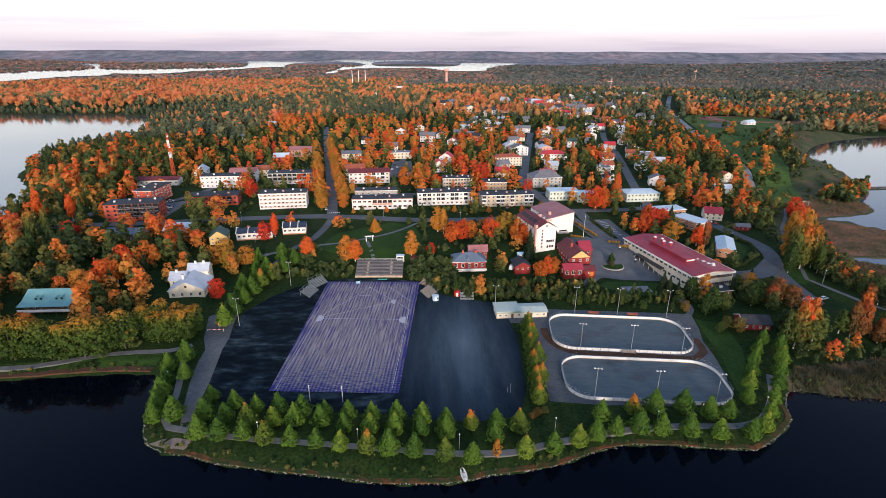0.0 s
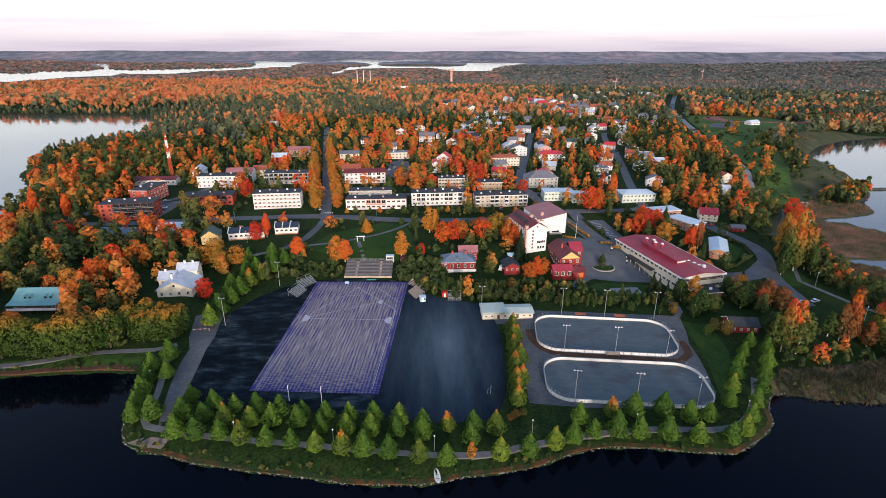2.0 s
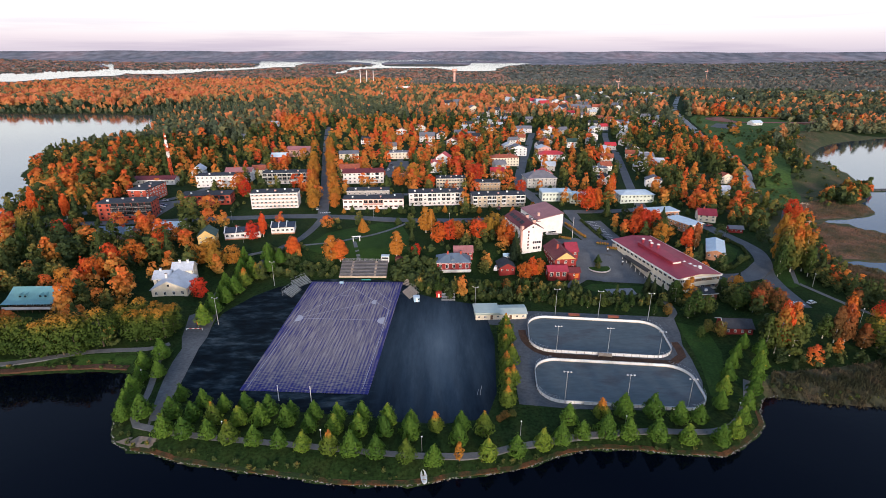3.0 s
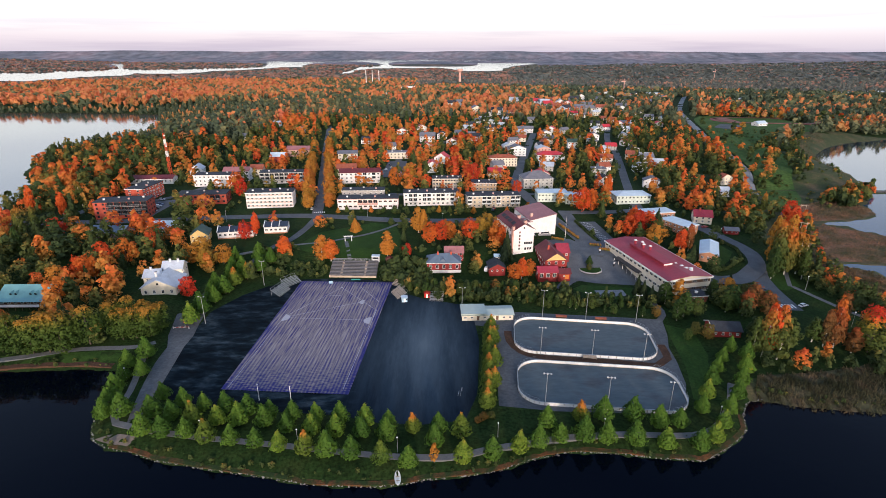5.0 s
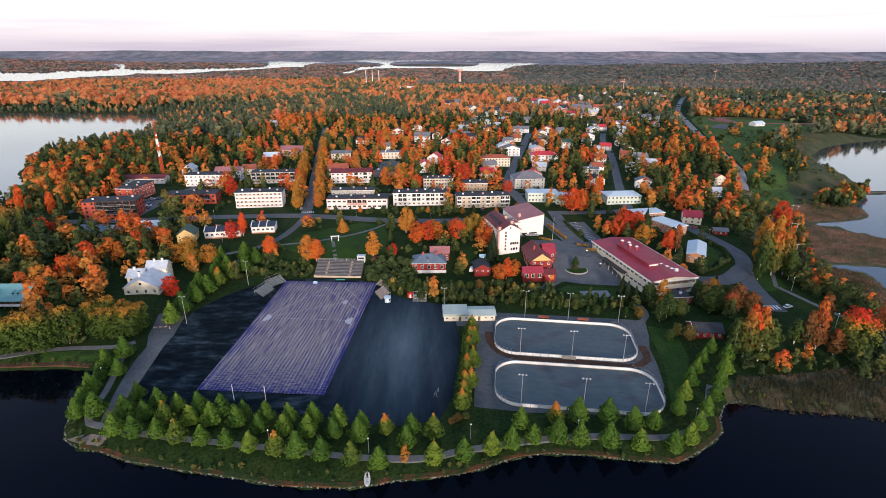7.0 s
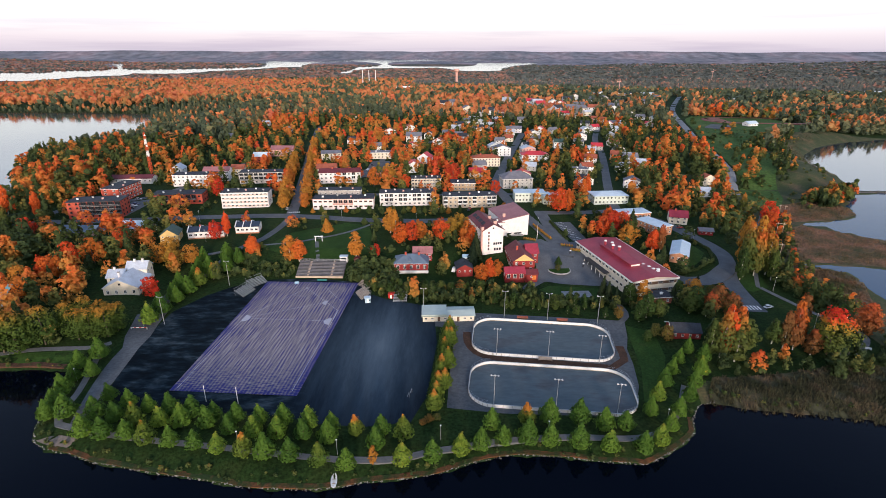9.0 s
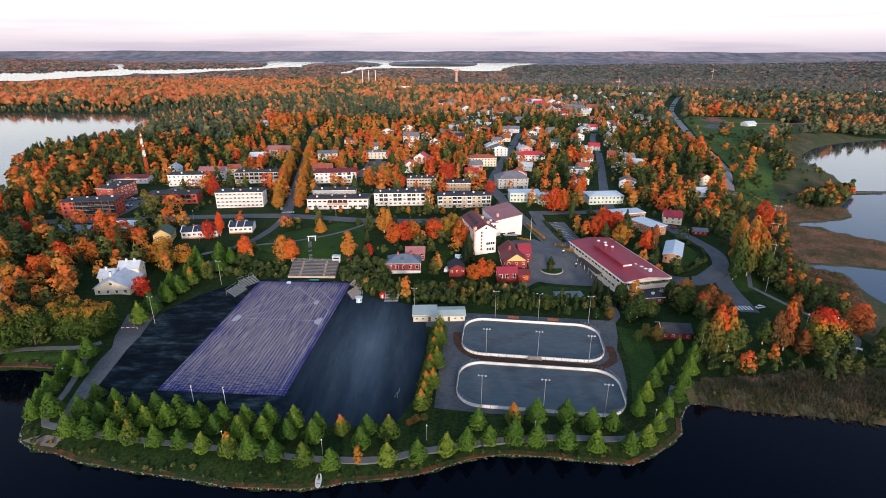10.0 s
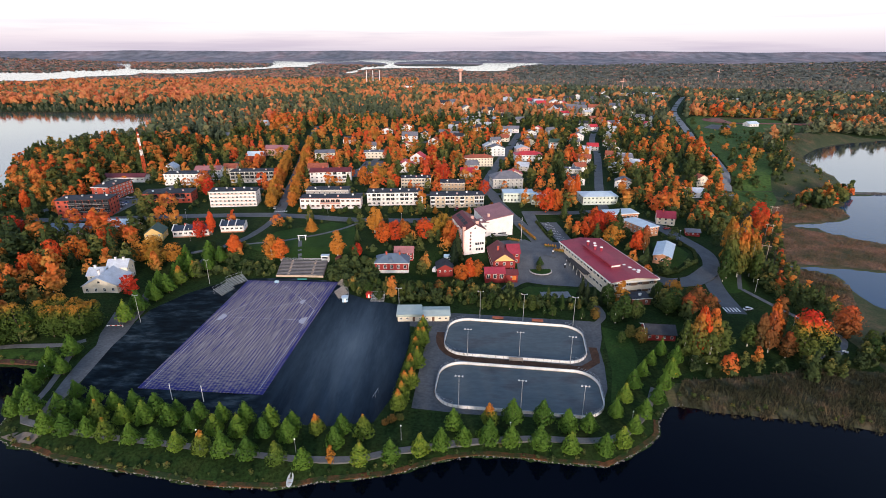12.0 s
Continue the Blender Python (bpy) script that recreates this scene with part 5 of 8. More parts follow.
building("timber_house", "low mauve house with a dark blue roof", "house", (-189, 289), 20, 12, 0, 3.6, "gx", PURPLEW, BLUEROOF, 1, 6, 2, rise=2.4, chimneys=2)
# the white villa and the lakeside inn
villa_z = 4.6
villa = building("villa", "cream wooden villa with pale tin gable roof", "villa", (-120.3, 220.2), 15.6, 15, 7, 4.8, "gy", CREAM, TINROOF, 1, 4, 4, ww=1.2, wh=1.7, rise=3.9, base=villa_z, chimneys=1, plinth=CONCRETE, chimney_mat=OFFWHITE)
part("attic_window", Shape().box(7.3, 8.3, -0.06, -0.01, 6.0, 7.0), GLASS, villa)
building("villa_wing", "cream side wing of the villa with tin roof", "villa", (-124.0, 229.5), 7.5, 8, 7, 6.2, "gx", CREAM, TINROOF, 2, 2, 2, ww=1.0, wh=1.4, rise=2.6, base=villa_z, chimneys=1, chimney_mat=OFFWHITE)
building("villa_wing", "cream rear wing of the villa with tin roof", "villa", (-117.5, 235.4), 9.5, 7, 7, 8.2, "gx", CREAM, TINROOF, 2, 2, 2, ww=1.0, wh=1.4, rise=2.8, base=villa_z, chimneys=2, chimney_mat=OFFWHITE)
inn = building("lakeside_inn", "dark timber inn with a verdigris roof and white balcony", "inn", (-177, 207), 20.5, 13, 2, 4.6, "gx", BROWNW, TEALROOF, 1, 7, 2, ww=1.6, wh=1.5, rise=3.6, base=5.8)
part("balcony", Shape().box(-1, 21.5, -2.6, -0.05, 1.1, 1.35), WOOD, inn)
part("balcony_rail", Shape().box(-1, 21.5, -2.65, -2.55, 1.35, 2.5), WHITE, inn, "white balcony rail")
part("awning_roof", Shape().slab([(-0.8, -3.0, 4.0), (21.3, -3.0, 4.0), (21.3, 0.3, 4.75), (-0.8, 0.3, 4.75)], 0.12), TEALROOF, inn)
for dx in (4.4, 13.2):
    for k in range(2):
        ex = dx + 2.2 * k
        dm = part("dormer", Shape().add([(ex, 1.2, 5.4), (ex + 2, 1.2, 5.4), (ex + 1, 1.2, 6.9), (ex, 4, 6.6), (ex + 2, 4, 6.6), (ex + 1, 4.6, 6.9)], [(0, 1, 2), (1, 4, 5, 2), (3, 0, 2, 5)]), TEALROOF, inn)
        part("dormer_window", Shape().box(ex + 0.55, ex + 1.45, 1.1, 1.18, 5.5, 6.3), GLASS, dm)
for k in range(8):
    part("post", Shape().box(-0.9 + k * 3.15, -0.75 + k * 3.15, -2.6, -2.45, -2.6, 4.1), BROWNW, inn)
# the middle of the town
building("apartment_block", "white rendered flats with a rust-red ridge roof", "apartment block", (-65.5, 417), 33, 13, 8, 9, "gx", OFFWHITE, DARKREDROOF, 3, 9, 3, ww=1.6, balconies=(5, 7), rise=2.2, chimneys=2, trim=WHITE)
building("apartment_block", "older cream wing with a red roof", "apartment block", (-70, 428), 16, 12, 8, 10, "gx", CREAM, RUSTROOF, 3, 4, 3, rise=3)
building("shop_building", "long white two-storey shop with salmon parapet bands", "shop", (-53, 346), 41.5, 11, 3, 7, "flat", OFFWHITE, FELT, 2, 12, 2, ww=2.2, wh=1.2, balconies=(4, 5, 6, 7), trim=PINKW, vents=4)
building("shop_building", "set-back upper storey with a black flat roof", "shop", (-53, 362), 30, 10, 3, 8.5, "flat", CONCRETE, FELT, 2, 8, 2, vents=3)
building("apartment_block", "white three-storey flats with glazed balconies", "apartment block", (-8, 354.6), 39, 12, 4.5, 8.8, "flat", OFFWHITE, FELT, 3, 12, 3, ww=1.5, balconies=(1, 2, 4, 5, 7, 8, 10), vents=6, group=FLATS)
building("apartment_block", "beige and white flats with balconies and dark roof", "apartment block", (36.7, 351), 37, 12, 5, 8, "flat", BEIGE, FELT, 3, 11, 3, ww=1.5, balconies=(0, 3, 4, 6, 9, 10), vents=5, group=FLATS)
building("office_block", "beige office block with rows of dark windows", "office block", (10.8, 402), 23, 11, 3, 8, "flat", BEIGE, FELT, 3, 10, 3, ww=1.7, wh=1.4, vents=5)
building("office_block", "low tan brick block with a dark roof", "office block", (41.7, 397), 19, 12, 1, 6, "flat", TAN, FELT, 2, 7, 3, vents=2)
building("apartment_block", "yellowish rendered house with red-brown hip roof", "apartment block", (61.7, 486), 26, 12, 6, 8, "hip", CREAM, RUSTROOF, 3, 9, 3, ww=1.2, rise=2.6, chimneys=2)
building("town_house", "grey mansard-roofed stone house", "town house", (83, 405), 24, 16, 8, 8, "hip", GREYWALL, GREYROOF, 3, 7, 4, wh=1.6, rise=5.0, chimneys=2)
building("town_house", "house with a vivid red roof", "house", (111.5, 518), 27, 14, 3, 6, "hip", WHITE, BRIGHTRED, 2, 8, 3, rise=3, chimneys=2)
building("apartment_block", "pale mint flats with a light stepped roof", "apartment block", (88.3, 368), 22, 12, 2, 6.5, "flat", MINT, PALEROOF, 2, 9, 3, trim=MINT, vents=0)
building("apartment_block", "pale mint flats with a light stepped roof", "apartment block", (108, 364), 15, 12, -4, 6.0, "flat", MINT, PALEROOF, 2, 6, 3, trim=MINT, vents=1)
building("apartment_block", "pale mint flats with a low white roof", "apartment block", (145, 366), 25, 15, 5, 6, "hip", MINT, PALEROOF, 2, 9, 4, trim=MINT, rise=1.8)
building("day_centre", "low brick building with a white flat roof", "building", (154, 331), 21, 11, 12, 4.2, "flat", ORANGEBRICK, PALEROOF, 1, 7, 2, ww=1.8, vents=0)
building("town_house", "cream house with a red pitched roof", "house", (184, 328), 11, 9, -14, 4.6, "gx", CREAM, REDROOF, 2, 3, 2, rise=3.2, chimneys=1)
building("row_house", "long orange brick terrace with a pale blue roof", "row house", (169.3, 305.2), 10.8, 20, 27, 5.2, "flat", ORANGEBRICK, PALEROOF, 2, 3, 6, vents=0)
building("row_house", "pale blue-roofed brick house by the bend", "row house", (161.5, 268), 9, 23, -25, 4.4, "gy", ORANGEBRICK, PALEROOF, 1, 3, 5, rise=1.4)
building("garden_shed", "small dark red shed with a grey roof", "shed", (196, 310), 8, 5, -10, 2.6, "gx", FALU, GREYROOF, 1, 3, 1, ww=0.8, wh=0.8, rise=1.4)
# manor, small houses by the stand
manor = building("manor_house", "falu-red wooden house with white trim and blue-grey hip roof", "house", (12.8, 254), 17.5, 11, 2, 4.6, "hip", FALU, BLUEROOF, 1, 5, 4, ww=1.5, wh=2.2, rise=3.4, base=4.6, chimneys=2, plinth=OFFWHITE)
part("gable_dormer", Shape().add([(6.5, 0.5, 4.8), (10, 0.5, 4.8), (8.2, 0.5, 6.9), (6.5, 4.0, 6.8), (10, 4.0, 6.8), (8.2, 5.2, 7.1)], [(0, 1, 2), (1, 4, 5, 2), (3, 0, 2, 5)]), BLUEROOF, manor)
part("veranda", Shape().box(4, 17.8, -2.2, -0.05, 0.2, 0.45).box(4, 17.8, -2.25, -2.15, 0.45, 1.4), WHITE, manor)
building("manor_wing", "rear wing of the red wooden house, mauve roof", "house", (22, 264), 10, 6, 2, 5.0, "gx", FALU, PINKROOF, 2, 4, 2, rise=2.4, base=6.5)
building("timber_house", "small falu-red house with a black roof and white trim", "house", (45.5, 251.5), 8.4, 9, 6, 3.4, "gy", FALU, FELT, 1, 3, 2, ww=0.9, wh=1.0, rise=2.2, base=4.2)
building("garden_shed", "tiny pale blue garden shed", "shed", (49, 264), 3.5, 3, 0, 2.4, "gx", WHITE, BLUE_P, 1, 1, 1, ww=0.6, wh=0.6, rise=0.8)
# old red school house
old_z = 4.2
building("old_school", "old red school house with dark red roof and yellow gable", "school", (74.5, 252.5), 11.5, 21, 6, 6.2, "gy", FALU, DARKREDROOF, 2, 3, 6, ww=1.3, wh=1.6, rise=4.0, base=old_z + 1.2, chimneys=1)
building("old_school_wing", "cross wing with a bright red roof", "school", (83.0, 263.5), 6.4, 9, 6, 6.2, "gx", FALU, REDROOF, 2, 2, 2, rise=3.6, base=old_z + 1.6)
building("old_school_wing", "low red front wing with large white windows", "school", (70.2, 246.2), 10, 6.5, 4, 4.0, "gx", FALU, REDROOF, 1, 3, 1, ww=1.8, wh=2.2, rise=2.0, base=old_z - 0.4)
part("yellow_gable", Shape().add([(0.1, -0.06, 6.3), (11.4, -0.06, 6.3), (5.75, -0.06, 10.0)], [(0, 1, 2)]), YELLOW, [o for o in scene.objects if o.name == "old_school"][0], "yellow boarded gable")
annex = building("porch_annex", "small red annex with an orange door", "school", (80.6, 246.8), 6.2, 5.5, 4, 3.2, "gx", FALU, DARKREDROOF, 1, 1, 1, ww=1.0, wh=1.0, rise=1.6, base=old_z - 0.4)
part("orange_door", Shape().box(3.4, 5.4, -0.12, -0.04, 0, 2.3), ORANGE_P, annex, "orange double door")
# white four-storey school tower and its hall
tower = building("school_tower", "white four-storey school block with dark red gable roof", "school", (59.6, 269.6), 11.8, 27, 15, 12.9, "gy", OFFWHITE, DARKREDROOF, 4, 0, 8, ww=1.2, wh=1.6, rise=3.2, base=9.4)
for f in range(6):
    part("stair_window", Shape().box(3.0, 3.9, -0.06, -0.01, 1.4 + f * 1.9, 2.5 + f * 1.9), DARKREDROOF if f % 2 else GLASS, tower)
for k in range(4):
    part("window", Shape().box(6.2 + k * 1.25, 7.2 + k * 1.25, -0.06, -0.01, 4.3, 5.6), GLASS, tower)
for k in range(3):
    part("window", Shape().box(6.6 + k * 1.5, 7.6 + k * 1.5, -0.06, -0.01, 1.0, 2.4), GLASS, tower)
part("gable_window", Shape().tube((5.9, -0.05, 13.9), (5.9, 0.0, 13.9), 0.5, 0.5, 12), GLASS, tower)
part("stair_turret", Shape().box(-0.7, 0.7, 0.3, 2.2, -1, 15.0), PINKW, tower, "pinkish stair turret")
part("turret_cap", Shape().box(-0.8, 0.8, 0.2, 2.3, 15.0, 15.2), DARKREDROOF, tower)
for y in (3.5, 13):
    ch = part("chimney", Shape().box(7.4, 8.9, y, y + 1.5, 13.4, 16.9), PINKW, tower)
    part("chimney_cap", Shape().box(7.3, 9.0, y - .1, y + 1.6, 16.9, 17.05), DARKMETAL, ch)
for k in range(4):
    part("roof_hatch", Shape().slab([(1.6, 6 + k * 5, 14.15), (3.6, 6 + k * 5, 15.25), (3.6, 10 + k * 5, 15.25), (1.6, 10 + k * 5, 14.15)], 0.1), FELT, tower)
hall = building("school_hall", "tall blank white hall with a faded pink single-slope roof", "school", (72.9, 298.6), 16.6, 26, 15, 9.6, "lean", OFFWHITE, PINKROOF, 1, 0, 0, base=9.2)
part("upper_wall", Shape().add([(0, 0, 9.6), (16.6, 0, 9.6), (16.6, 0, 12.4), (0, 26, 9.6), (16.6, 26, 9.6), (16.6, 26, 12.4)], [(0, 1, 2), (4, 3, 5), (1, 4, 5, 2), (3, 0, 2, 5)]), OFFWHITE, hall)
part("roof", Shape().slab([(-0.4, -0.4, 9.75), (17.0, -0.4, 12.7), (17.0, 26.4, 12.7), (-0.4, 26.4, 9.75)], 0.22), PINKROOF, hall)
part("low_windows", Shape().box(3, 6, -0.06, -0.01, 0.6, 1.5).box(7.5, 12.5, -0.06, -0.01, 0.6, 1.5), GLASS, hall)
part("loading_step", Shape().box(2, 13, -2.2, -0.05, -1.5, 0.35), CONCRETE, hall)
part("roof_vent", Shape().box(2.2, 3.6, 5, 6.6, 10.0, 12.2), PINKW, hall)
building("link_building", "low white link between school and hall", "school", (66.5, 296), 8, 8, 15, 8.5, "flat", OFFWHITE, PINKROOF, 2, 2, 2, base=9.2, vents=1)
# the long new school with its red metal roof
school = building("long_school", "long pale school with a red metal roof and ribbon windows", "school", (128.4, 228.6), 24.3, 57, 14.2, 7.6, "gy", CREAM, REDROOF, 2, 4, 16, ww=2.4, wh=1.3, rise=1.3, base=4.0, bands=BROWNW)
part("fascia", Shape().box(-0.75, -0.55, -0.6, 57.6, 7.0, 7.75).box(-0.7, 25.0, -0.62, -0.52, 6.9, 7.6).box(24.85, 25.05, -0.6, 57.6, 7.0, 7.75), WHITE, school, "white roof fascia")
mon = part("roof_monitor", Shape().box(7.5, 12.5, 14, 44, 7.8, 10.2), REDROOF, school, "raised red roof monitor")
part("monitor_roof", Shape().slab([(6.9, 13, 10.2), (13.1, 13, 10.6), (13.1, 45, 10.6), (6.9, 45, 10.2)], 0.2), REDROOF, mon)
part("monitor_front", Shape().box(7.6, 12.4, 13.9, 13.98, 8.9, 9.9), WHITE, mon)
for x, y in ((9, 42), (11, 38.5), (9.5, 35), (11.5, 32)):
    v = part("roof_vent", Shape().tube((x, y, 10.4), (x, y, 12.4), 0.7, 0.7, 10), REDROOF, school)
    part("vent_cap", Shape().tube((x, y, 12.4), (x, y, 12.9), 0.95, 0.6, 10), WHITE, v)
for x, y in ((16, 12), (16.5, 9), (17, 6), (15, 15.5), (18.5, 8)):
    part("skylight", Shape().box(x, x + 1.5, y, y + 1.1, 8.2, 8.9), WHITE, school)
part("entrance_canopy", Shape().box(-3.2, -0.1, 20, 42, 3.3, 3.7), DARKMETAL, school, "dark entrance canopy")
for k in range(6):
    part("canopy_post", Shape().box(-3.0, -2.85, 20.3 + 4.2 * k, 20.45 + 4.2 * k, -0.6, 3.3), WHITE, school)
building("brick_kiosk", "low dark red brick annex with a black flat roof", "building", (136.4, 220.6), 9, 7, 8, 3.4, "flat", DARKBRICK, FELT, 1, 2, 2, ww=1.0, wh=1.4, base=3.6, vents=1)
changing = building("changing_hut", "cream boarded changing hut with pale green roof", "hut", (30.3, 204.4), 22.6, 8.2, 3, 2.7, "gx", CREAM, GREENROOF, 1, 8, 2, ww=1.1, wh=0.9, rise=0.7, base=2.35, doors=((0, 2), (0, 5)))
part("raised_roof", Shape().box(-0.5, 10.6, -0.7, 8.9, 3.15, 3.7), GREENROOF, changing)
hut2 = building("timber_cabin", "red-brown log cabin with a dark roof and white bargeboards", "cabin", (132.8, 190.3), 11.5, 8, -4, 3.3, "gx", FALU, FELT, 1, 4, 2, ww=1.0, wh=1.2, rise=2.2, base=3.5)
part("bargeboard", Shape().slab([(-0.62, -0.6, 3.3), (-0.62, 4, 5.75), (-0.5, 4, 5.75), (-0.5, -0.6, 3.3)], 0.3).slab([(-0.62, 8.6, 3.3), (-0.62, 4, 5.75), (-0.5, 4, 5.75), (-0.5, 8.6, 3.3)], 0.3), WHITE, hut2)
# houses up the slope
building("wooden_church_house", "white wooden house with a red-capped turret", "house", (-11.7, 618), 18, 12, 0, 7, "gx", WHITE, GREYROOF, 2, 5, 3, rise=4, chimneys=1)
building("town_house", "white gabled house with a red roof", "house", (0.8, 459), 15.6, 12, 3, 6, "gy", WHITE, BRIGHTRED, 2, 4, 3, rise=4.2, chimneys=1)
building("town_house", "white gabled house with a red roof", "house", (9, 499), 13, 11, -12, 6, "gy", WHITE, BRIGHTRED, 2, 3, 3, rise=4.2)
building("town_house", "pale house with a grey roof among maples", "house", (149.5, 456), 13, 10, 0, 6, "flat", GREYWALL, GREYROOF, 2, 4, 2)
building("town_house", "cream house with a brown roof", "house", (203, 533), 9, 9, -20, 5, "gx", CREAM, RUSTROOF, 2, 3, 2, rise=3)
building("town_house", "tall white house by the street", "house", (86, 538), 17, 12, 8, 8, "gy", WHITE, GREYROOF, 3, 4, 3, rise=3)
building("town_house", "tall white house with a pink base", "house", (115, 542), 14, 12, 8, 8, "gy", PINKW, TINROOF, 3, 4, 3, rise=2.4)
building("apartment_block", "cream block by the avenue with a dull roof", "apartment block", (-86, 510), 19, 13, 10, 7, "gx", CREAM, GREYROOF, 2, 5, 3, rise=2)
building("town_house", "pink rendered hall with a red roof", "hall", (-143, 530), 23, 12, 0, 7, "gx", PINKW, PINKROOF, 2, 7, 2, rise=3)
building("town_house", "pale blue-grey house with a green roof", "house", (156.5, 590), 11, 10, 0, 7, "gx", WHITE, DKGREENROOF, 2, 3, 2, rise=3)
building("town_house", "white block with a flat roof by the square", "house", (-40, 520), 22, 12, 6, 6, "flat", CREAM, GREYROOF, 2, 6, 2)
building("town_house", "red-walled house with a pale roof", "house", (-150, 500), 15, 11, 5, 6, "gx", BRICK, PALEROOF, 2, 4, 2, rise=3)
building("town_house", "cream house behind the flats", "house", (-150, 446), 11, 10, 5, 5.5, "gx", CREAM, RUSTROOF, 2, 3, 2, rise=3)
building("town_house", "pale house with a tin gable roof", "house", (-200, 440), 10, 12, 10, 6, "gy", WHITE, TINROOF, 2, 2, 2, rise=3.5)
building("row_house", "long low house with a dull red roof", "row house", (-236, 412), 34, 10, 4, 4.5, "gx", OFFWHITE, DARKREDROOF, 1, 9, 1, rise=2)
SPOTS_A = [(-144, 1299), (-111, 1450), (-100, 1639), (-132, 1562), (-116, 822), (-44, 676), (15, 1010), (37, 1031), (141, 1080), (187, 1080), (198, 1047), (203, 912), (232, 1105), (268, 1105),
           (268, 1005), (222, 887), (240, 862), (326, 976), (386, 1292), (451, 1261), (474, 1216), (466, 1146)]
SPOTS_B = [(233, 724), (146, 1168), (31, 655), (48, 630), (330, 838), (290, 834), (331, 892), (345, 812), (-228, 625), (-633, 1547), (-672, 1540), (-79, 606), (-225, 741), (-177, 690), (196, 580),
           (212, 516), (214, 489), (243, 424), (262, 452), (120, 700), (170, 690), (185, 640), (-20, 700), (75, 760), (140, 800), (110, 880), (60, 900), (260, 760), (250, 700)]
SPOTS_D = [(404, 1180), (352, 1130), (318, 1120), (300, 1190), (360, 1040), (402, 1062), (278, 940), (312, 930)]
rs = random.Random(5)
SPOTS_C = []
for street, gap in ((((134, 697), (120, 630), (81, 437)), 30), (((250, 760), (218, 651), (202, 559), (170, 421)), 44), (((-20, 560), (30, 640), (60, 700), (90, 800), (110, 900)), 34), (((300, 760), (260, 860), (230, 960), (215, 1060)), 34)):
    for p in smooth_line(street, gap):
        for off in (-22, 15):
            q = (p.x + off + rs.uniform(-4, 4), p.y + rs.uniform(-6, 6))
            if is_free(np.array([q[0] + 6, q[0], q[0] + 12]), np.array([q[1] + 5, q[1], q[1] + 9])).all():
                SPOTS_C.append(q)
for i, p in enumerate(SPOTS_A + SPOTS_B + SPOTS_C + SPOTS_D):
    big = 1.0 if p[1] < 900 else 1.55
    wl, wn = rs.choice(((WHITE, "white"), (OFFWHITE, "off-white"), (CREAM, "cream"), (WHITE, "white"), (GREYWALL, "grey")))
    rf, rn = rs.choice(((GREYROOF, "grey"), (RUSTROOF, "rust-red"), (TINROOF, "tin"), (TINROOF, "pale tin"), (FELT, "black"), (RUSTROOF, "rust-red"), (GREYROOF, "grey"), (BRIGHTRED, "red")))
    building("house", "small %s house with a %s roof among the trees" % (wn, rn), "house", p, rs.uniform(10, 14) * big, rs.uniform(8, 10) * big, rs.uniform(-20, 20), rs.uniform(4.5, 6) * big, rs.choice(("gx", "gy", "gx")), wl, rf, 2, 3, 1 if p[1] < 900 else 0, rise=3 * big, ww=1.2 * big, wh=1.2 * big, group="hillside houses")

# ---- trees ----
def profile(kind, u):
    if kind == "spruce":
        return (1 - u) ** 0.9 * (0.9 + 0.25 * np.abs(np.sin(u * 26))) * np.minimum(1, u / 0.05 + 0.5)
    if kind == "linden":
        return (1 - u) ** 0.92 * np.minimum(1, (u / 0.2) ** 0.55) * 1.2
    if kind == "birch":
        return np.sin(np.pi * np.clip(u, 0, 1) ** 0.66) ** 0.75 * (1.08 - 0.2 * u)
    return np.sqrt(np.clip(1 - (2 * u - 1) ** 2, 0, 1)) * (1.05 - 0.25 * u)


KINDS = {"linden": (0.37, 0.12), "birch": (0.20, 0.12), "maple": (0.37, 0.10), "spruce": (0.20, 0.04)}


def crown_points(rng, n, kind, rough):
    """Points over a lumpy crown of a tree one metre tall: place, bearing and height in the crown."""
    rad, base = KINDS[kind]
    u = rng.random(n * 4)
    pr = profile(kind, u)
    u = u[rng.random(n * 4) < 0.15 + 0.85 * pr / pr.max()][:n]
    n = len(u)
    th = rng.random(n) * 2 * np.pi
    p1, p2, p3 = rng.random(3) * 6.28
    k_ = 0.55 if kind == "linden" else 1.0
    lump = 1 + k_ * (0.17 * np.sin(3 * th + p1 + 5 * u) + 0.12 * np.sin(5 * th - 9 * u + p2) + 0.10 * np.sin(2 * th + 17 * u + p3))
    inner = 1 - 0.5 * rng.random(n) ** 2.2
    r = rad * profile(kind, u) * lump * inner * (1 + rough * rng.standard_normal(n))
    return np.stack([r * np.cos(th), r * np.sin(th), base + (1 - base) * (u * (0.97 + 0.06 * rng.random(n)))], -1), th, u


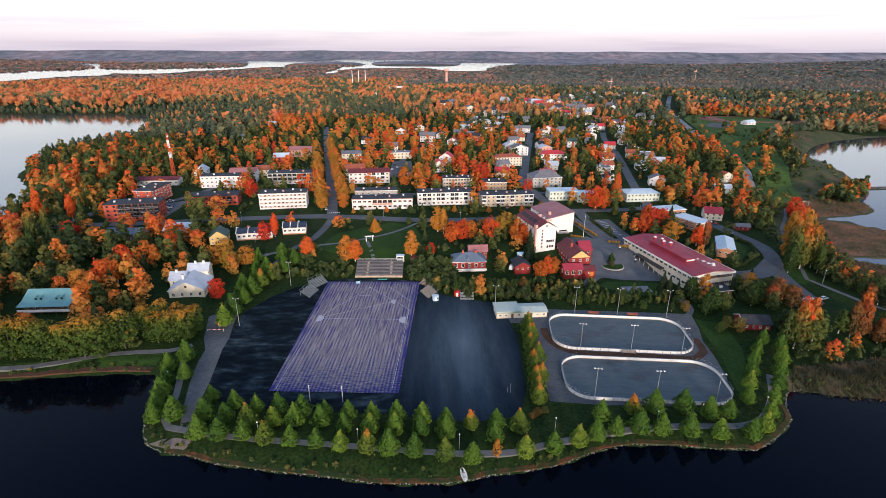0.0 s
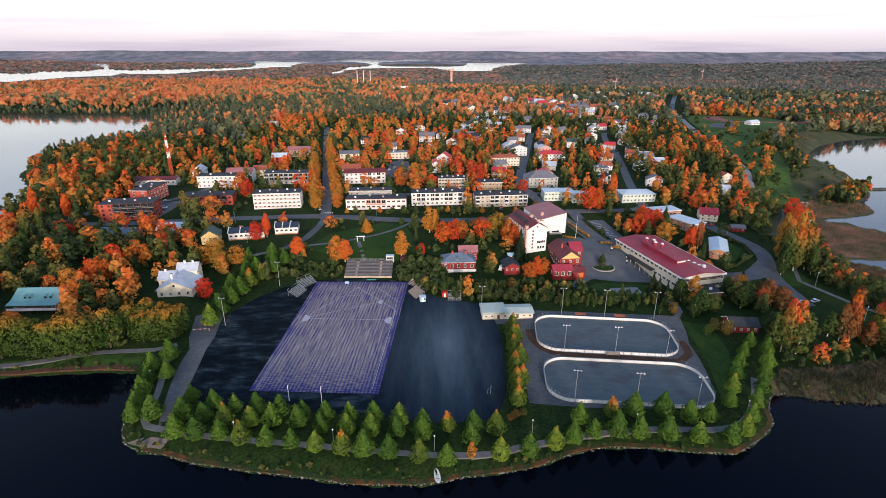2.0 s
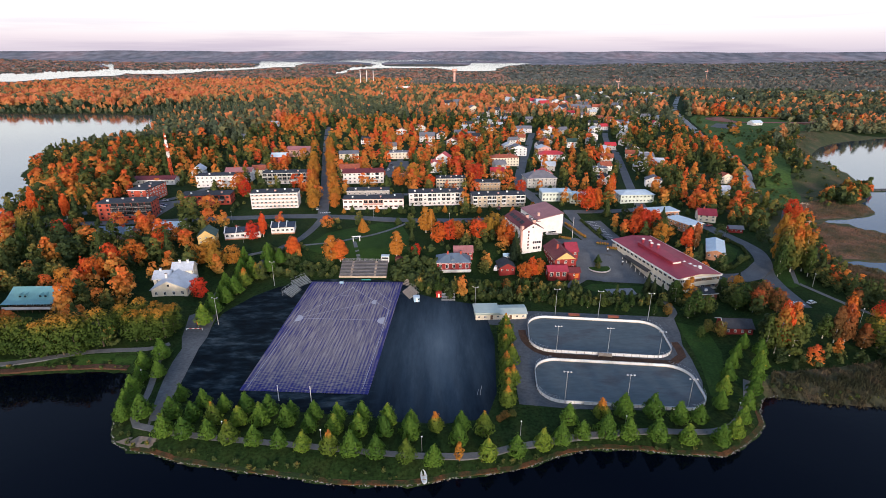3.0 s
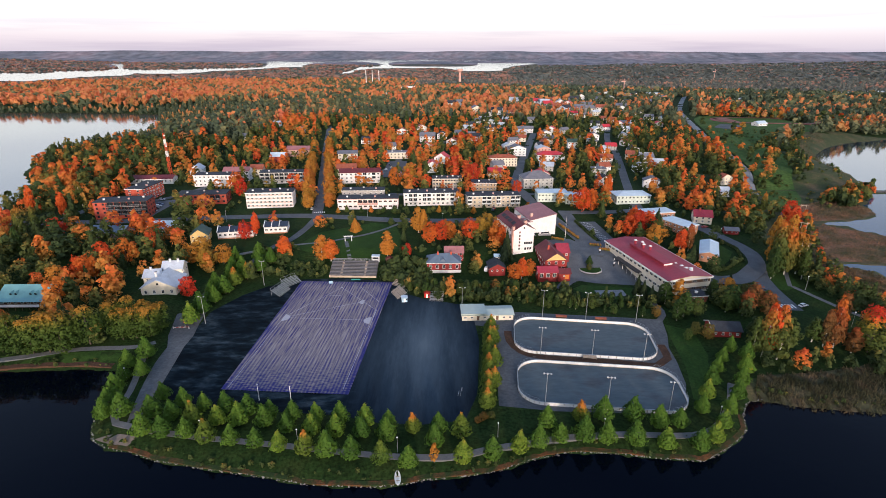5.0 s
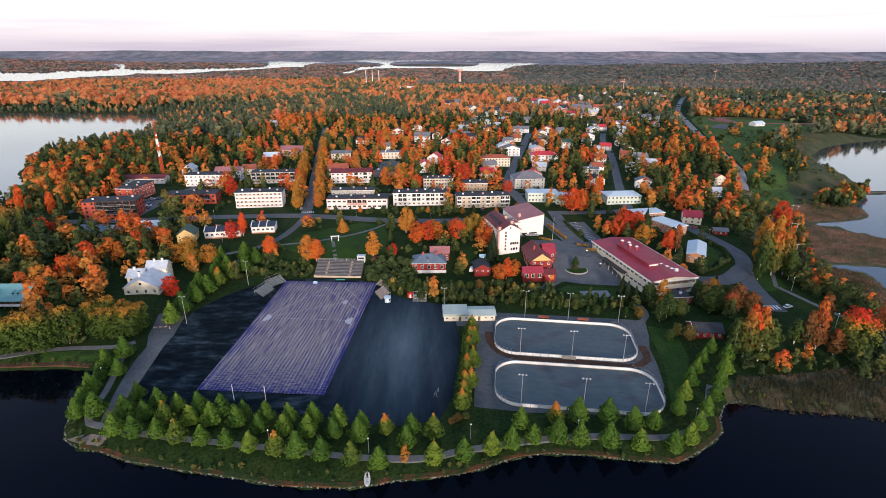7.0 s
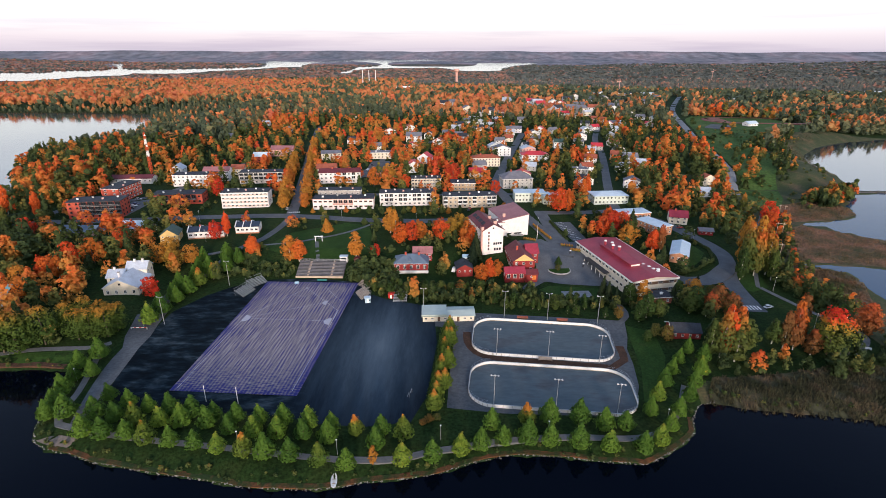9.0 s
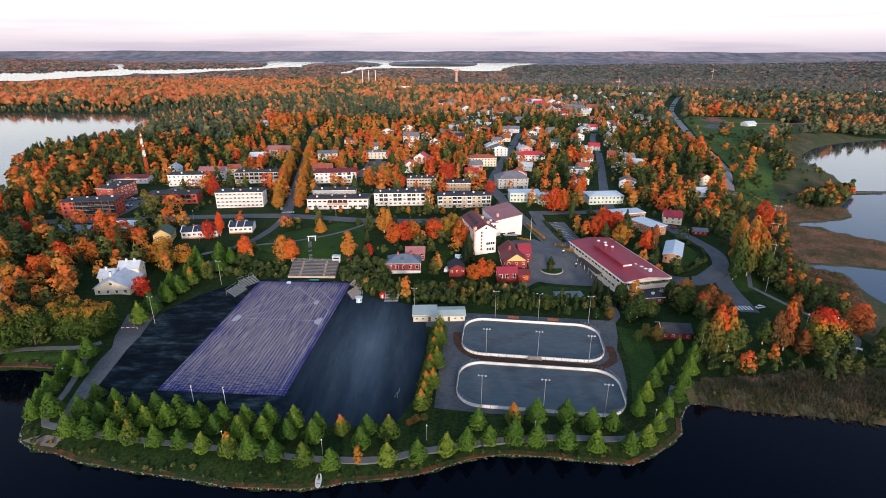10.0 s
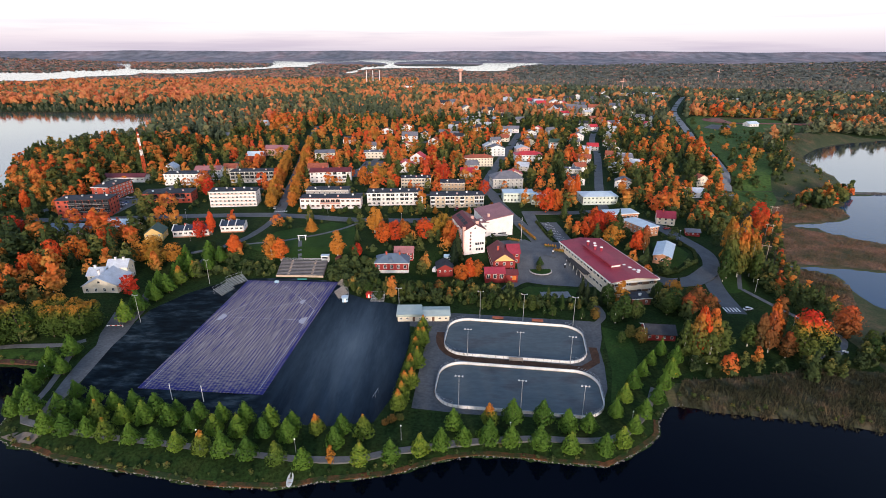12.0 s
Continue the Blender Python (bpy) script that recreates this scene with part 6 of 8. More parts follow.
def foliage(rng, n, kind, leaf):
    """Leaf sprays of a tree one metre tall, as an array (n, 4, 3): gathered in rounded clumps where the tree is near enough to show them."""
    c, th, u = crown_points(rng, n, kind, 0.06 if kind == "linden" else 0.15)
    up = (u - 0.42) * (1.5 if kind != "spruce" else 0.4) + (0.35 if kind in ("linden", "spruce") else 0.1)
    nr = np.stack([np.cos(th), np.sin(th), up], -1)
    if n >= 100 and kind != "spruce":
        boughs, tb, ub = crown_points(rng, max(9, n // (13 if kind == "linden" else 20)), kind, 0.04)
        boughs[:, :2] *= 0.86
        out = np.stack([np.cos(tb), np.sin(tb), 0.3 + 0.9 * ub], -1)
        pick = rng.integers(0, len(boughs), len(c))
        d = rng.standard_normal((len(c), 3)) + 0.75 * out[pick]
        d /= np.linalg.norm(d, axis=1, keepdims=True)
        size = {"linden": 0.075, "birch": 0.085, "maple": 0.105}[kind] * (0.75 + 0.5 * rng.random(len(boughs)))[pick][:, None]
        loose = rng.random((len(c), 1)) < (0.85 if kind == "linden" else 0.12)
        c = np.where(loose, c, boughs[pick] + d * size * (0.7 + 0.35 * rng.random((len(c), 1))) * np.array([1, 1, 0.85]))
        nr = np.where(loose, nr, d + 0.35 * out[pick])
    n = len(c)
    nr = nr + 0.30 * rng.standard_normal((n, 3))
    nr /= np.linalg.norm(nr, axis=1, keepdims=True)
    t1 = np.cross(nr, rng.standard_normal((n, 3)))
    t1 /= np.linalg.norm(t1, axis=1, keepdims=True)
    t2 = np.cross(nr, t1)
    s = leaf * (0.55 + 0.9 * rng.random((n, 1)))
    corners = []
    for a, b in ((-1, -0.6), (0.7, -1), (1, 0.7), (-0.6, 1)):
        j = 0.35 * rng.standard_normal((n, 2))
        corners.append(c + s * ((a + j[:, :1]) * t1 + (b + j[:, 1:]) * t2) * 0.5 + nr * (0.15 * s * rng.standard_normal((n, 1))))
    return np.stack(corners, 1)


rng = np.random.default_rng(11)


def trunk_shape(kind, h):
    s = Shape()
    r0 = h * 0.020
    s.tube((0, 0, -0.4), (0.02 * h, 0.01 * h, h * 0.45), r0, r0 * 0.7, 7).tube((0.02 * h, 0.01 * h, h * 0.45), (0, 0, h * 0.93), r0 * 0.7, r0 * 0.15, 6)
    for i in range(5):
        a, z = i * 2.4, h * (0.22 + 0.1 * i)
        l = h * KINDS[kind][0] * (0.62 - 0.07 * i)
        s.tube((0.01 * h, 0, z), (l * math.cos(a), l * math.sin(a), z + l * 0.7), r0 * 0.4, r0 * 0.1, 5)
    return s


TREE_KIT = {}


def tree_kit(kind, mat, h=10.0, n=1000, leaf=0.055, variants=4, bark=BARK):
    key = (kind, mat.name)
    if key not in TREE_KIT:
        TREE_KIT[key] = [(quads("crown", foliage(rng, n, kind, leaf) * h, mat), trunk_shape(kind, h).mesh("trunk", bark)) for _ in range(variants)]
    return TREE_KIT[key]


rt = random.Random(21)


def tree(x, y, h, kind, mat, name, label, category="tree", group="", wide=1.0, **k):
    kit = tree_kit(kind, mat, **k)
    cr, tk = kit[rt.randrange(len(kit))]
    f = h / 10.0
    m = pose(x, y, height(x, y), rt.uniform(-2, 2), rt.uniform(-2, 2), rt.uniform(0, 360)) @ Matrix.Diagonal((f * wide, f * wide, f, 1))
    root = thing(name, m, label, category, group)
    part("trunk", tk, None, root)
    part("crown", cr, None, root)
    claim([(x - 2.4, y - 2.4), (x + 2.4, y - 2.4), (x + 2.4, y + 2.4), (x - 2.4, y + 2.4)])


ROW_SHORE = [(-70.3, 130.3), (-63.4, 129.4), (-56, 128.8), (-49, 127), (-41.1, 126.1), (-33.3, 125.2), (-26, 123.9), (-17.8, 122.6), (-11.1, 122), (-3.9, 121.2), (5.2, 120.1), (13.2, 118.9),
             (20.5, 120.8), (28.9, 121.3), (37.7, 123), (45.9, 125.7), (52, 128), (58.9, 130.4), (66.2, 130.8), (73.1, 130.2), (81.6, 129.2), (90.5, 128.1), (100.5, 127.9)]
ROW_MIDDLE = [(-71.2, 138.1), (-64.2, 137.2), (-56.7, 135.2), (-48.7, 135), (-41.9, 134.9), (-33.5, 134.8), (-25.9, 132), (-17.9, 131.1), (-10.3, 130.4), (-2.1, 130.3), (5.8, 128.9), (20.6, 127)]
ROW_FIELD = [(-72.5, 147.6), (-63.8, 144), (-56.1, 142), (-48.4, 141), (-40.6, 139.4), (-33.1, 138.5), (-25.6, 137.4), (-17.6, 136.4), (-10, 136), (-1.8, 135), (5.8, 133.6), (13.6, 132.6), (21.5, 132.4), (28.4, 131)]
ROW_RINK = [(55.8, 135.4), (66.9, 138.4), (74.2, 138.9), (83.7, 139.2), (91.1, 136.4), (97.6, 136.4)]
WEST_CLUMP = [(-96.3, 167), (-91.5, 151.6), (-90.2, 144.8), (-88, 138.8), (-87.3, 160.8), (-81.4, 138.5), (-92.1, 172.5), (-94, 160)]
ROAD_ROW = [(-87.2, 199.4), (-87, 208.5), (-85.6, 219.6), (-84.7, 229.4), (-83.2, 238), (-80.5, 246.8), (-76.1, 254.1), (-72, 261), (-90, 252), (-92, 262), (-90, 232), (-88, 243), (-79, 263), (-84, 251), (-88.5, 222)]
EAST_ROW = [(134.9, 179.6), (129.1, 173.7), (123.6, 166.4), (118.3, 158.8), (113.1, 151.0), (107.7, 143.1), (138.7, 174.9), (134, 166.2), (129, 159), (124, 152.2), (117.6, 144.4), (112, 137), (106.5, 131.2)]
MID_ROW = [(42, 194), (41.4, 188.5), (40.9, 183.4), (40.4, 178), (39.9, 172.5), (39.4, 166.5), (38.9, 160.5), (38.4, 155), (37.9, 149.5), (37.5, 144.5), (42.6, 186), (41.6, 169), (40.6, 157)]
for row, hh in ((ROW_SHORE, 8.5), (ROW_MIDDLE, 8.1), (ROW_FIELD, 8.2), (ROW_RINK, 8.8), (WEST_CLUMP, 8.8), (ROAD_ROW, 10.2), (EAST_ROW, 8.0)):
    for i, (x, y) in enumerate(row):
        k = rt.random()
        h = hh * rt.uniform(0.86, 1.12)
        if row is not EAST_ROW and k > 0.96 or (x, y) in ((-56.7, 135.2), (-17.8, 122.6), (66.9, 138.4)):
            tree(x, y, h, "linden", TURNING_L, "linden", "young linden turning yellow and orange, on grass", group="park lindens")
        elif (x, y) == (20.5, 120.8):
            tree(x, y, h * 0.8, "birch", OCHRE_L, "linden", "small thin brownish linden on the shore grass", group="park lindens", n=420)
        else:
            tree(x, y, h, "linden", LINDEN_L, "linden", "young green linden with a pointed crown on grass", group="park lindens", wide=0.95 if row is EAST_ROW else 1.05, n=1150, leaf=0.053)
for x, y in MID_ROW:
    tree(x, y, rt.uniform(7.6, 9.2), "linden", TURNING_L, "linden", "linden with orange top and green skirt beside the gravel", group="yard lindens", wide=1.05)

# maples along the meadow, large and touching
for x, y in ((-158, 174.6), (-151.8, 176.4), (-145, 175.2), (-138.7, 175.3), (-132.5, 176), (-126.5, 175.9), (-165, 176), (-172, 177), (-120.2, 181.6), (-108.8, 185.1), (-103.8, 186.3), (-98.9, 188.2), (-97.5, 193), (-116.3, 190.8), (-104, 195), (-111, 194), (-179, 178), (-187, 180)):
    tree(x, y, rt.uniform(15, 17.5) * (1 if y < 183 else 0.8), "maple", MEADOW_L, "maple", "broad green maple with ochre top, by the meadow", group="meadow maples", n=2200, leaf=0.036, wide=1.0)
SINGLE = [
    (-66.5, 266.9, 13, "birch", ORANGE_L), (-44.8, 262.5, 15, "birch", GOLD_L), (-40.1, 263.2, 14, "birch", ORANGE_L), (-32.3, 299, 10, "linden", GOLD_L), (-9.7, 267, 14, "birch", GOLD_L), (8.8, 298, 16, "birch", GOLD_L),
    (5.4, 302, 15, "birch", GOLD_L), (19.6, 288, 12, "maple", RED_L), (13.4, 284, 12, "maple", ORANGE_L), (25, 290, 11, "maple", ORANGE_L), (1, 268, 7, "maple", RED_L), (-206, 286, 13, "maple", RED_L), (-139.4, 268, 13, "maple", RED_L),
    (-153.7, 238, 13, "birch", ORANGE_L), (-147.5, 256, 14, "maple", ORANGE_L), (-99.2, 222.5, 10.5, "maple", RED_L), (-155.3, 215.8, 11, "maple", GOLD_L), (-162, 238, 12, "birch", ORANGE_L), (-135.4, 221, 9, "birch", ORANGE_L)]
SINGLE2 = [
    (-113.6, 257.2, 11, "maple", OCHRE_L), (-103.4, 253.4, 11, "maple", OCHRE_L), (-97.5, 259.7, 10.5, "maple", OCHRE_L), (-109, 262, 11.5, "maple", OCHRE_L), (-96, 288, 11, "maple", RED_L), (-91.7, 294, 16, "birch", ORANGE_L), (115.6, 231, 11, "spruce", SPRUCE_L),
    (117.2, 227, 10, "spruce", SPRUCE_L), (119.8, 224, 9, "spruce", SPRUCE_L), (123.2, 223, 9, "spruce", SPRUCE_L), (126, 222, 11, "birch", GREEN_L), (131, 221, 12, "birch", OCHRE_L), (146, 176.5, 16, "birch", HALF_L), (150, 178, 16, "birch", HALF_L),
    (154.5, 177, 13, "birch", GREEN_L), (142, 175, 11, "birch", GREEN_L), (172, 180, 12, "birch", HALF_L), (177, 179, 14, "birch", HALF_L), (143.5, 178, 13, "birch", OCHRE_L), (148, 173.5, 14, "birch", HALF_L), (152.5, 174, 15, "birch", HALF_L), (157, 180, 11, "birch", GREEN_L), (186, 176.5, 15, "birch", HALF_L), (180.5, 182.5, 15, "birch", HALF_L), (192, 184, 12, "birch", HALF_L), (175, 184, 12, "birch", OCHRE_L), (150, 227, 9, "birch", GREEN_L), (146, 223, 9, "spruce", SPRUCE_L), (159, 231, 8, "maple", OCHRE_L), (165, 227, 7, "maple", BUSH_L), (163, 237, 8, "spruce", SPRUCE_L), (168, 205, 9, "birch", GREEN_L)]
SINGLE3 = [
    (183, 179, 16, "birch", HALF_L), (189, 180.5, 14, "birch", ORANGE_L), (186, 186, 15, "birch", HALF_L), (179, 186, 13, "birch", RED_L), (193.2, 256, 19, "birch", HALF_L), (197, 260, 19, "birch", HALF_L), (203, 262, 18, "birch", GOLD_L), (206, 272, 16, "maple", RED_L),
    (199, 268, 19, "birch", GOLD_L), (189, 250, 14, "birch", HALF_L), (196, 252, 16, "birch", HALF_L), (202, 256, 18, "birch", HALF_L), (206, 266, 17, "birch", ORANGE_L), (210, 270, 15, "birch", GOLD_L), (193, 264, 16, "birch", OCHRE_L), (212, 197, 13, "birch", OCHRE_L), (219, 199, 13, "birch", HALF_L), (191, 207, 11, "birch", HALF_L), (215, 204, 11, "birch", GREEN_L), (66, 252, 9, "maple", ORANGE_L), (62, 250, 11, "birch", ORANGE_L)]
SINGLE4 = [(58, 247, 10, "maple", ORANGE_L), (54, 262, 14, "spruce", SPRUCE_L), (56, 268, 15, "spruce", SPRUCE_L), (51, 285, 14, "birch", ORANGE_L), (54, 279, 13, "birch", ORANGE_L), (157, 283, 13, "birch", ORANGE_L), (48, 300, 13, "maple", OCHRE_L),
           (150, 300, 12, "maple", GREEN_L), (146, 292, 12, "maple", OCHRE_L), (152, 222, 8, "maple", GREEN_L), (160, 224, 8, "maple", GREEN_L), (150, 212, 9, "maple", OCHRE_L), (100, 262, 6, "linden", GREEN_L), (99, 258, 4, "maple", BUSH_L), (142, 320, 15, "birch", ORANGE_L), (148, 316, 12, "maple", RED_L), (152, 318, 11, "maple", RED_L), (118, 352, 15, "birch", ORANGE_L), (122, 350, 14, "maple", ORANGE_L)]
NAMES = {"birch": "birch", "maple": "maple", "spruce": "spruce", "linden": "linden"}
SHADE = {GOLD_L.name: "golden", ORANGE_L.name: "orange", RED_L.name: "fiery red", OCHRE_L.name: "ochre", HALF_L.name: "half-turned", GREEN_L.name: "green", SPRUCE_L.name: "dark green", BUSH_L.name: "brownish", RUST_L.name: "rust-brown", FLAME_L.name: "red-topped green"}
TOWN = [(43, 417, 17, "maple", RED_L), (75, 386, 11, "maple", RED_L), (-20, 410, 15, "maple", ORANGE_L), (-9, 421, 16, "maple", GOLD_L), (6, 403, 11, "maple", ORANGE_L), (29, 527, 13, "maple", ORANGE_L), (32, 475, 13, "maple", RED_L), (51, 500, 12, "maple", ORANGE_L),
        (-15, 513, 13, "maple", ORANGE_L), (-17, 572, 14, "maple", GOLD_L), (-139, 386, 16, "maple", ORANGE_L), (-132, 378, 13, "maple", RED_L), (116, 349, 16, "maple", ORANGE_L), (137, 371, 18, "birch", ORANGE_L), (144, 385, 18, "birch", ORANGE_L), (135, 306, 13, "maple", RED_L), (142, 311, 14, "maple", RED_L),
        (161, 281, 16, "birch", RUST_L), (266, 358, 15, "maple", RED_L), (257, 340, 13, "maple", RED_L), (258, 378, 16, "birch", HALF_L), (-228, 287, 20, "birch", HALF_L), (-224, 293, 18, "birch", HALF_L), (-215, 258, 19, "birch", HALF_L), (-210, 262, 17, "birch", GREEN_L), (-231, 327, 19, "birch", ORANGE_L), (-256, 333, 20, "birch", ORANGE_L),
        (-288, 410, 22, "birch", HALF_L), (-258, 412, 22, "birch", HALF_L), (-244, 412, 20, "birch", GREEN_L), (-234, 350, 19, "birch", HALF_L), (-157, 252, 14, "maple", ORANGE_L), (-158, 238, 13, "maple", ORANGE_L), (-163, 226, 12, "maple", GOLD_L), (36, 291, 13, "maple", ORANGE_L), (43, 295, 12, "maple", OCHRE_L)]
# the wooded cape, the pines by the annex and the tall birches at the bend
CAPE = [(146, 177, 21, "birch", HALF_L), (149.5, 179, 22, "birch", ORANGE_L), (142.5, 178, 16, "birch", GREEN_L), (154, 181, 20, "birch", HALF_L), (158, 182.5, 14, "birch", GREEN_L), (151, 175.5, 13, "birch", GREEN_L),
        (174, 184, 16, "birch", RUST_L), (177.5, 183, 18, "birch", RUST_L), (180.5, 187, 19, "birch", ORANGE_L), (184, 191, 20, "birch", RUST_L), (171.5, 187, 11, "birch", GREEN_L), (189, 180.5, 19, "maple", FLAME_L), (194, 185, 14, "birch", GREEN_L),
        (182.5, 180, 11, "birch", RUST_L), (213.6, 194.5, 14, "maple", RUST_L), (218, 199, 12, "maple", ORANGE_L), (210, 204, 9, "maple", GREEN_L), (216, 182, 8, "maple", GREEN_L), (221, 189, 8, "maple", GREEN_L),
        (125, 206, 10, "birch", GREEN_L), (129, 209, 12, "birch", GREEN_L), (134, 208, 9, "maple", GREEN_L), (149, 212, 11, "birch", GREEN_L), (152, 214, 12, "maple", GREEN_L), (158, 212, 10, "maple", RUST_L), (163, 215, 12, "maple", RUST_L), (166, 209, 11, "maple", RUST_L),
        (167, 213, 10, "maple", GREEN_L), (127, 193, 6, "maple", BUSH_L), (130.5, 189, 7, "maple", BUSH_L), (123, 190, 5, "maple", GREEN_L)]
BEND = [(193.6, 252, 26, "birch", HALF_L), (197, 258, 28, "birch", HALF_L), (200, 254, 25, "birch", HALF_L), (203.5, 260, 28, "birch", GOLD_L), (206.5, 255, 24, "birch", HALF_L), (190.5, 249, 17, "birch", GREEN_L), (199, 265, 27, "birch", GOLD_L), (210, 263, 22, "birch", HALF_L), (206, 249, 16, "birch", GREEN_L), (213, 272, 17, "maple", RED_L)]
SINGLE2, SINGLE3 = ([t_ for t_ in row if not (136 < t_[0] < 224 and 170 < t_[1] < 218 or 186 < t_[0] < 214 and 247 < t_[1] < 276)] for row in (SINGLE2, SINGLE3))
SINGLE4 = [t_ for t_ in SINGLE4 if not (148 < t_[0] < 164 and 210 < t_[1] < 226)]
for x, y, h, kind, mat in SINGLE + SINGLE2 + SINGLE3 + SINGLE4 + CAPE + BEND + TOWN:
    tree(x, y, h, kind, mat, NAMES[kind], "%s %s standing on grass among houses" % (SHADE[mat.name], kind), group="town trees", wide=0.66 if h > 15 and kind == "birch" else 1.25 if kind == "birch" else 1.3 if mat is OCHRE_L else 1.0, n=2400 if mat is FLAME_L else 1500, leaf=0.032 if mat is FLAME_L else 0.042, bark=BIRCHBARK if kind == "birch" else BARK)
# the double avenue of golden trees
for side in (-1, 1):
    for k in range(20):
        u = k / 19
        x, y = -66.5 - 50 * u, 348 + 225 * u
        tree(x + side * 7.4 + rt.uniform(-.6, .6), y + 1.5 * side, rt.uniform(10.5, 13), "maple", AVENUE_L if k % 6 else GOLD_L, "avenue_tree", "tall golden avenue tree beside the street", group="avenue trees", wide=1.02, n=1000, leaf=0.06)
# small street trees before the shops
for k in range(17):
    x = -52 + 7.6 * k
    if abs(x + 8) < 5 or 52 < x < 62:
        continue
    mat, nm = (GOLD_L, "golden") if k % 3 == 0 else (GREEN_L, "green")
    tree(x + rt.uniform(-1.5, 1.5), 338.5 + rt.uniform(-1, 1), rt.uniform(4, 6), "linden", mat, "street_tree", "small %s street tree on the verge" % nm, group="street trees", n=600, leaf=0.07)
# shrubs and small trees on the bank behind the field
for k in range(46):
    u = k / 45
    x = 4 + 112 * u + rt.uniform(-2, 2)
    y = 236 - 16 * u + rt.uniform(-5, 7) - (6 if x > 60 else 0)
    if 68 < x < 80 and y > 224:
        continue
    mat, nm = rt.choice(((GREEN_L, "green"), (GREEN_L, "green"), (GREEN_L, "green"), (GREEN_L, "green"), (BUSH_L, "reddish-brown"), (GREEN_L, "green"), (GREEN_L, "green")))
    tree(x, y, rt.uniform(4, 6.5) if x < 68 else rt.uniform(3.5, 6), "birch" if rt.random() < 0.5 else "maple", mat, "bank_tree", "%s small tree on the bank behind the field" % nm, group="bank trees", n=700, leaf=0.075)

LOD = {}


def lod(kind, n, leaf, count=5):
    key = (kind, n)
    if key not in LOD:
        LOD[key] = [foliage(rng, n, kind, leaf) for _ in range(count)]
    return LOD[key]


def scatter(name, label, x, y, h, kind, n, leaf, tint, wide=1.0, base=None, mat=None):
    """Many trees joined into one mesh; tint places each on the leaf-colour ramp."""
    if len(x) == 0:
        return
    z = land(x, y)[0] if base is None else base
    kit = lod(kind, n, leaf)
    pick = rng.integers(0, len(kit), len(x))
    vs, ts = [], []
    for v, tpl in enumerate(kit):
        k = np.where(pick == v)[0]
        if not len(k):
            continue
        a = rng.random(len(k)) * 6.283
        c, s = np.cos(a)[:, None, None], np.sin(a)[:, None, None]
        hh = h[k][:, None, None]
        wv = hh * wide * (0.85 + 0.3 * rng.random(len(k)))[:, None, None]
        tx, ty, tz = tpl[None, :, :, 0], tpl[None, :, :, 1], tpl[None, :, :, 2]
        q = np.stack([x[k][:, None, None] + wv * (c * tx - s * ty), y[k][:, None, None] + wv * (s * tx + c * ty), z[k][:, None, None] + hh * tz], -1)
        vs.append(q.reshape(-1, 4, 3))
        # tops moved along the leaf ramp: turned leaves, with warm sun on them painted in
        rise_ = np.clip(tpl[:, :, 2].mean(1), 0, 1) - 0.55
        tk_ = tint[k][:, None]
        ts.append(np.clip(tk_ + 0.34 * rise_[None, :] * ((tk_ > 0.22) & (tk_ < 0.8)), 0.02, 0.98).ravel())
    me = quads(name, np.concatenate(vs), mat or MIXED_L, np.concatenate(ts))
    tagged(new(name, me), label, "trees", kind="stuff")


def field_noise(x, y, s):
    return np.array([noise.noise(Vector((a / s, b / s, 3.1))) for a, b in zip(x, y)])


def open_water_behind(x, y, tall):
    """Where a tree of that height would stand before a lake as seen from out over the water: shores kept clear for the view."""
    d = np.hypot(x, y)
    hit = np.zeros(len(x), bool)
    for f in (0.0, 0.3, 0.6, 0.85):
        slope = (113.8 - far_rise(d) - f * tall - 8.0 * (d < 1250)) / d
        real = 113.8 / np.maximum(slope, 1e-3)
        s = np.where(real > FLAT, FLAT + 3000 * (1 - np.exp(-(np.minimum(real, 14000) - FLAT) / 3000)), real) / d
        for poly in LAKES[2:] + [FAR_LAKE]:
            hit |= inside(poly, x * s, y * s)
    return hit


def grove(x0, x1, y0, y1, spacing, tall=11.0):
    """Jittered planting on dry, free ground inside what the camera's country spans."""
    nx_, ny_ = int((x1 - x0) / spacing), int((y1 - y0) / spacing)
    ax, ay = np.meshgrid(np.arange(nx_), np.arange(ny_))
    x = (x0 + spacing * (ax + rng.random(ax.shape))).ravel()
    y = (y0 + spacing * (ay + rng.random(ay.shape))).ravel()
    ok = (np.abs(x - 28) < 0.95 * y + 40) & is_free(x, y)
    x, y = x[ok], y[ok]
    s = land(x, y)[1]
    ok = (s > 3.0) & ~open_water_behind(x, y, tall)
    return x[ok], y[ok]


def tints(x, y, warm):
    """How far each tree has turned: stands of spruce, patches of red, by place."""
    warm = warm + 0.26 * np.exp(-((x + 40) / 95) ** 2 - ((y - 640) / 110) ** 2)
    big = np.where(y > 620, 0.42, 1.0)
    v = field_noise(x * big, y * big, 60.0) * 0.95 + field_noise(x, y, 17.0) * 0.6 + 0.42 * rng.standard_normal(len(x))
    r = warm + 0.42 * v
    return np.clip(np.where(r < 0.5, 0.03 + 0.62 * r, 0.56 + 0.8 * (r - 0.5)), 0.03, 0.97)


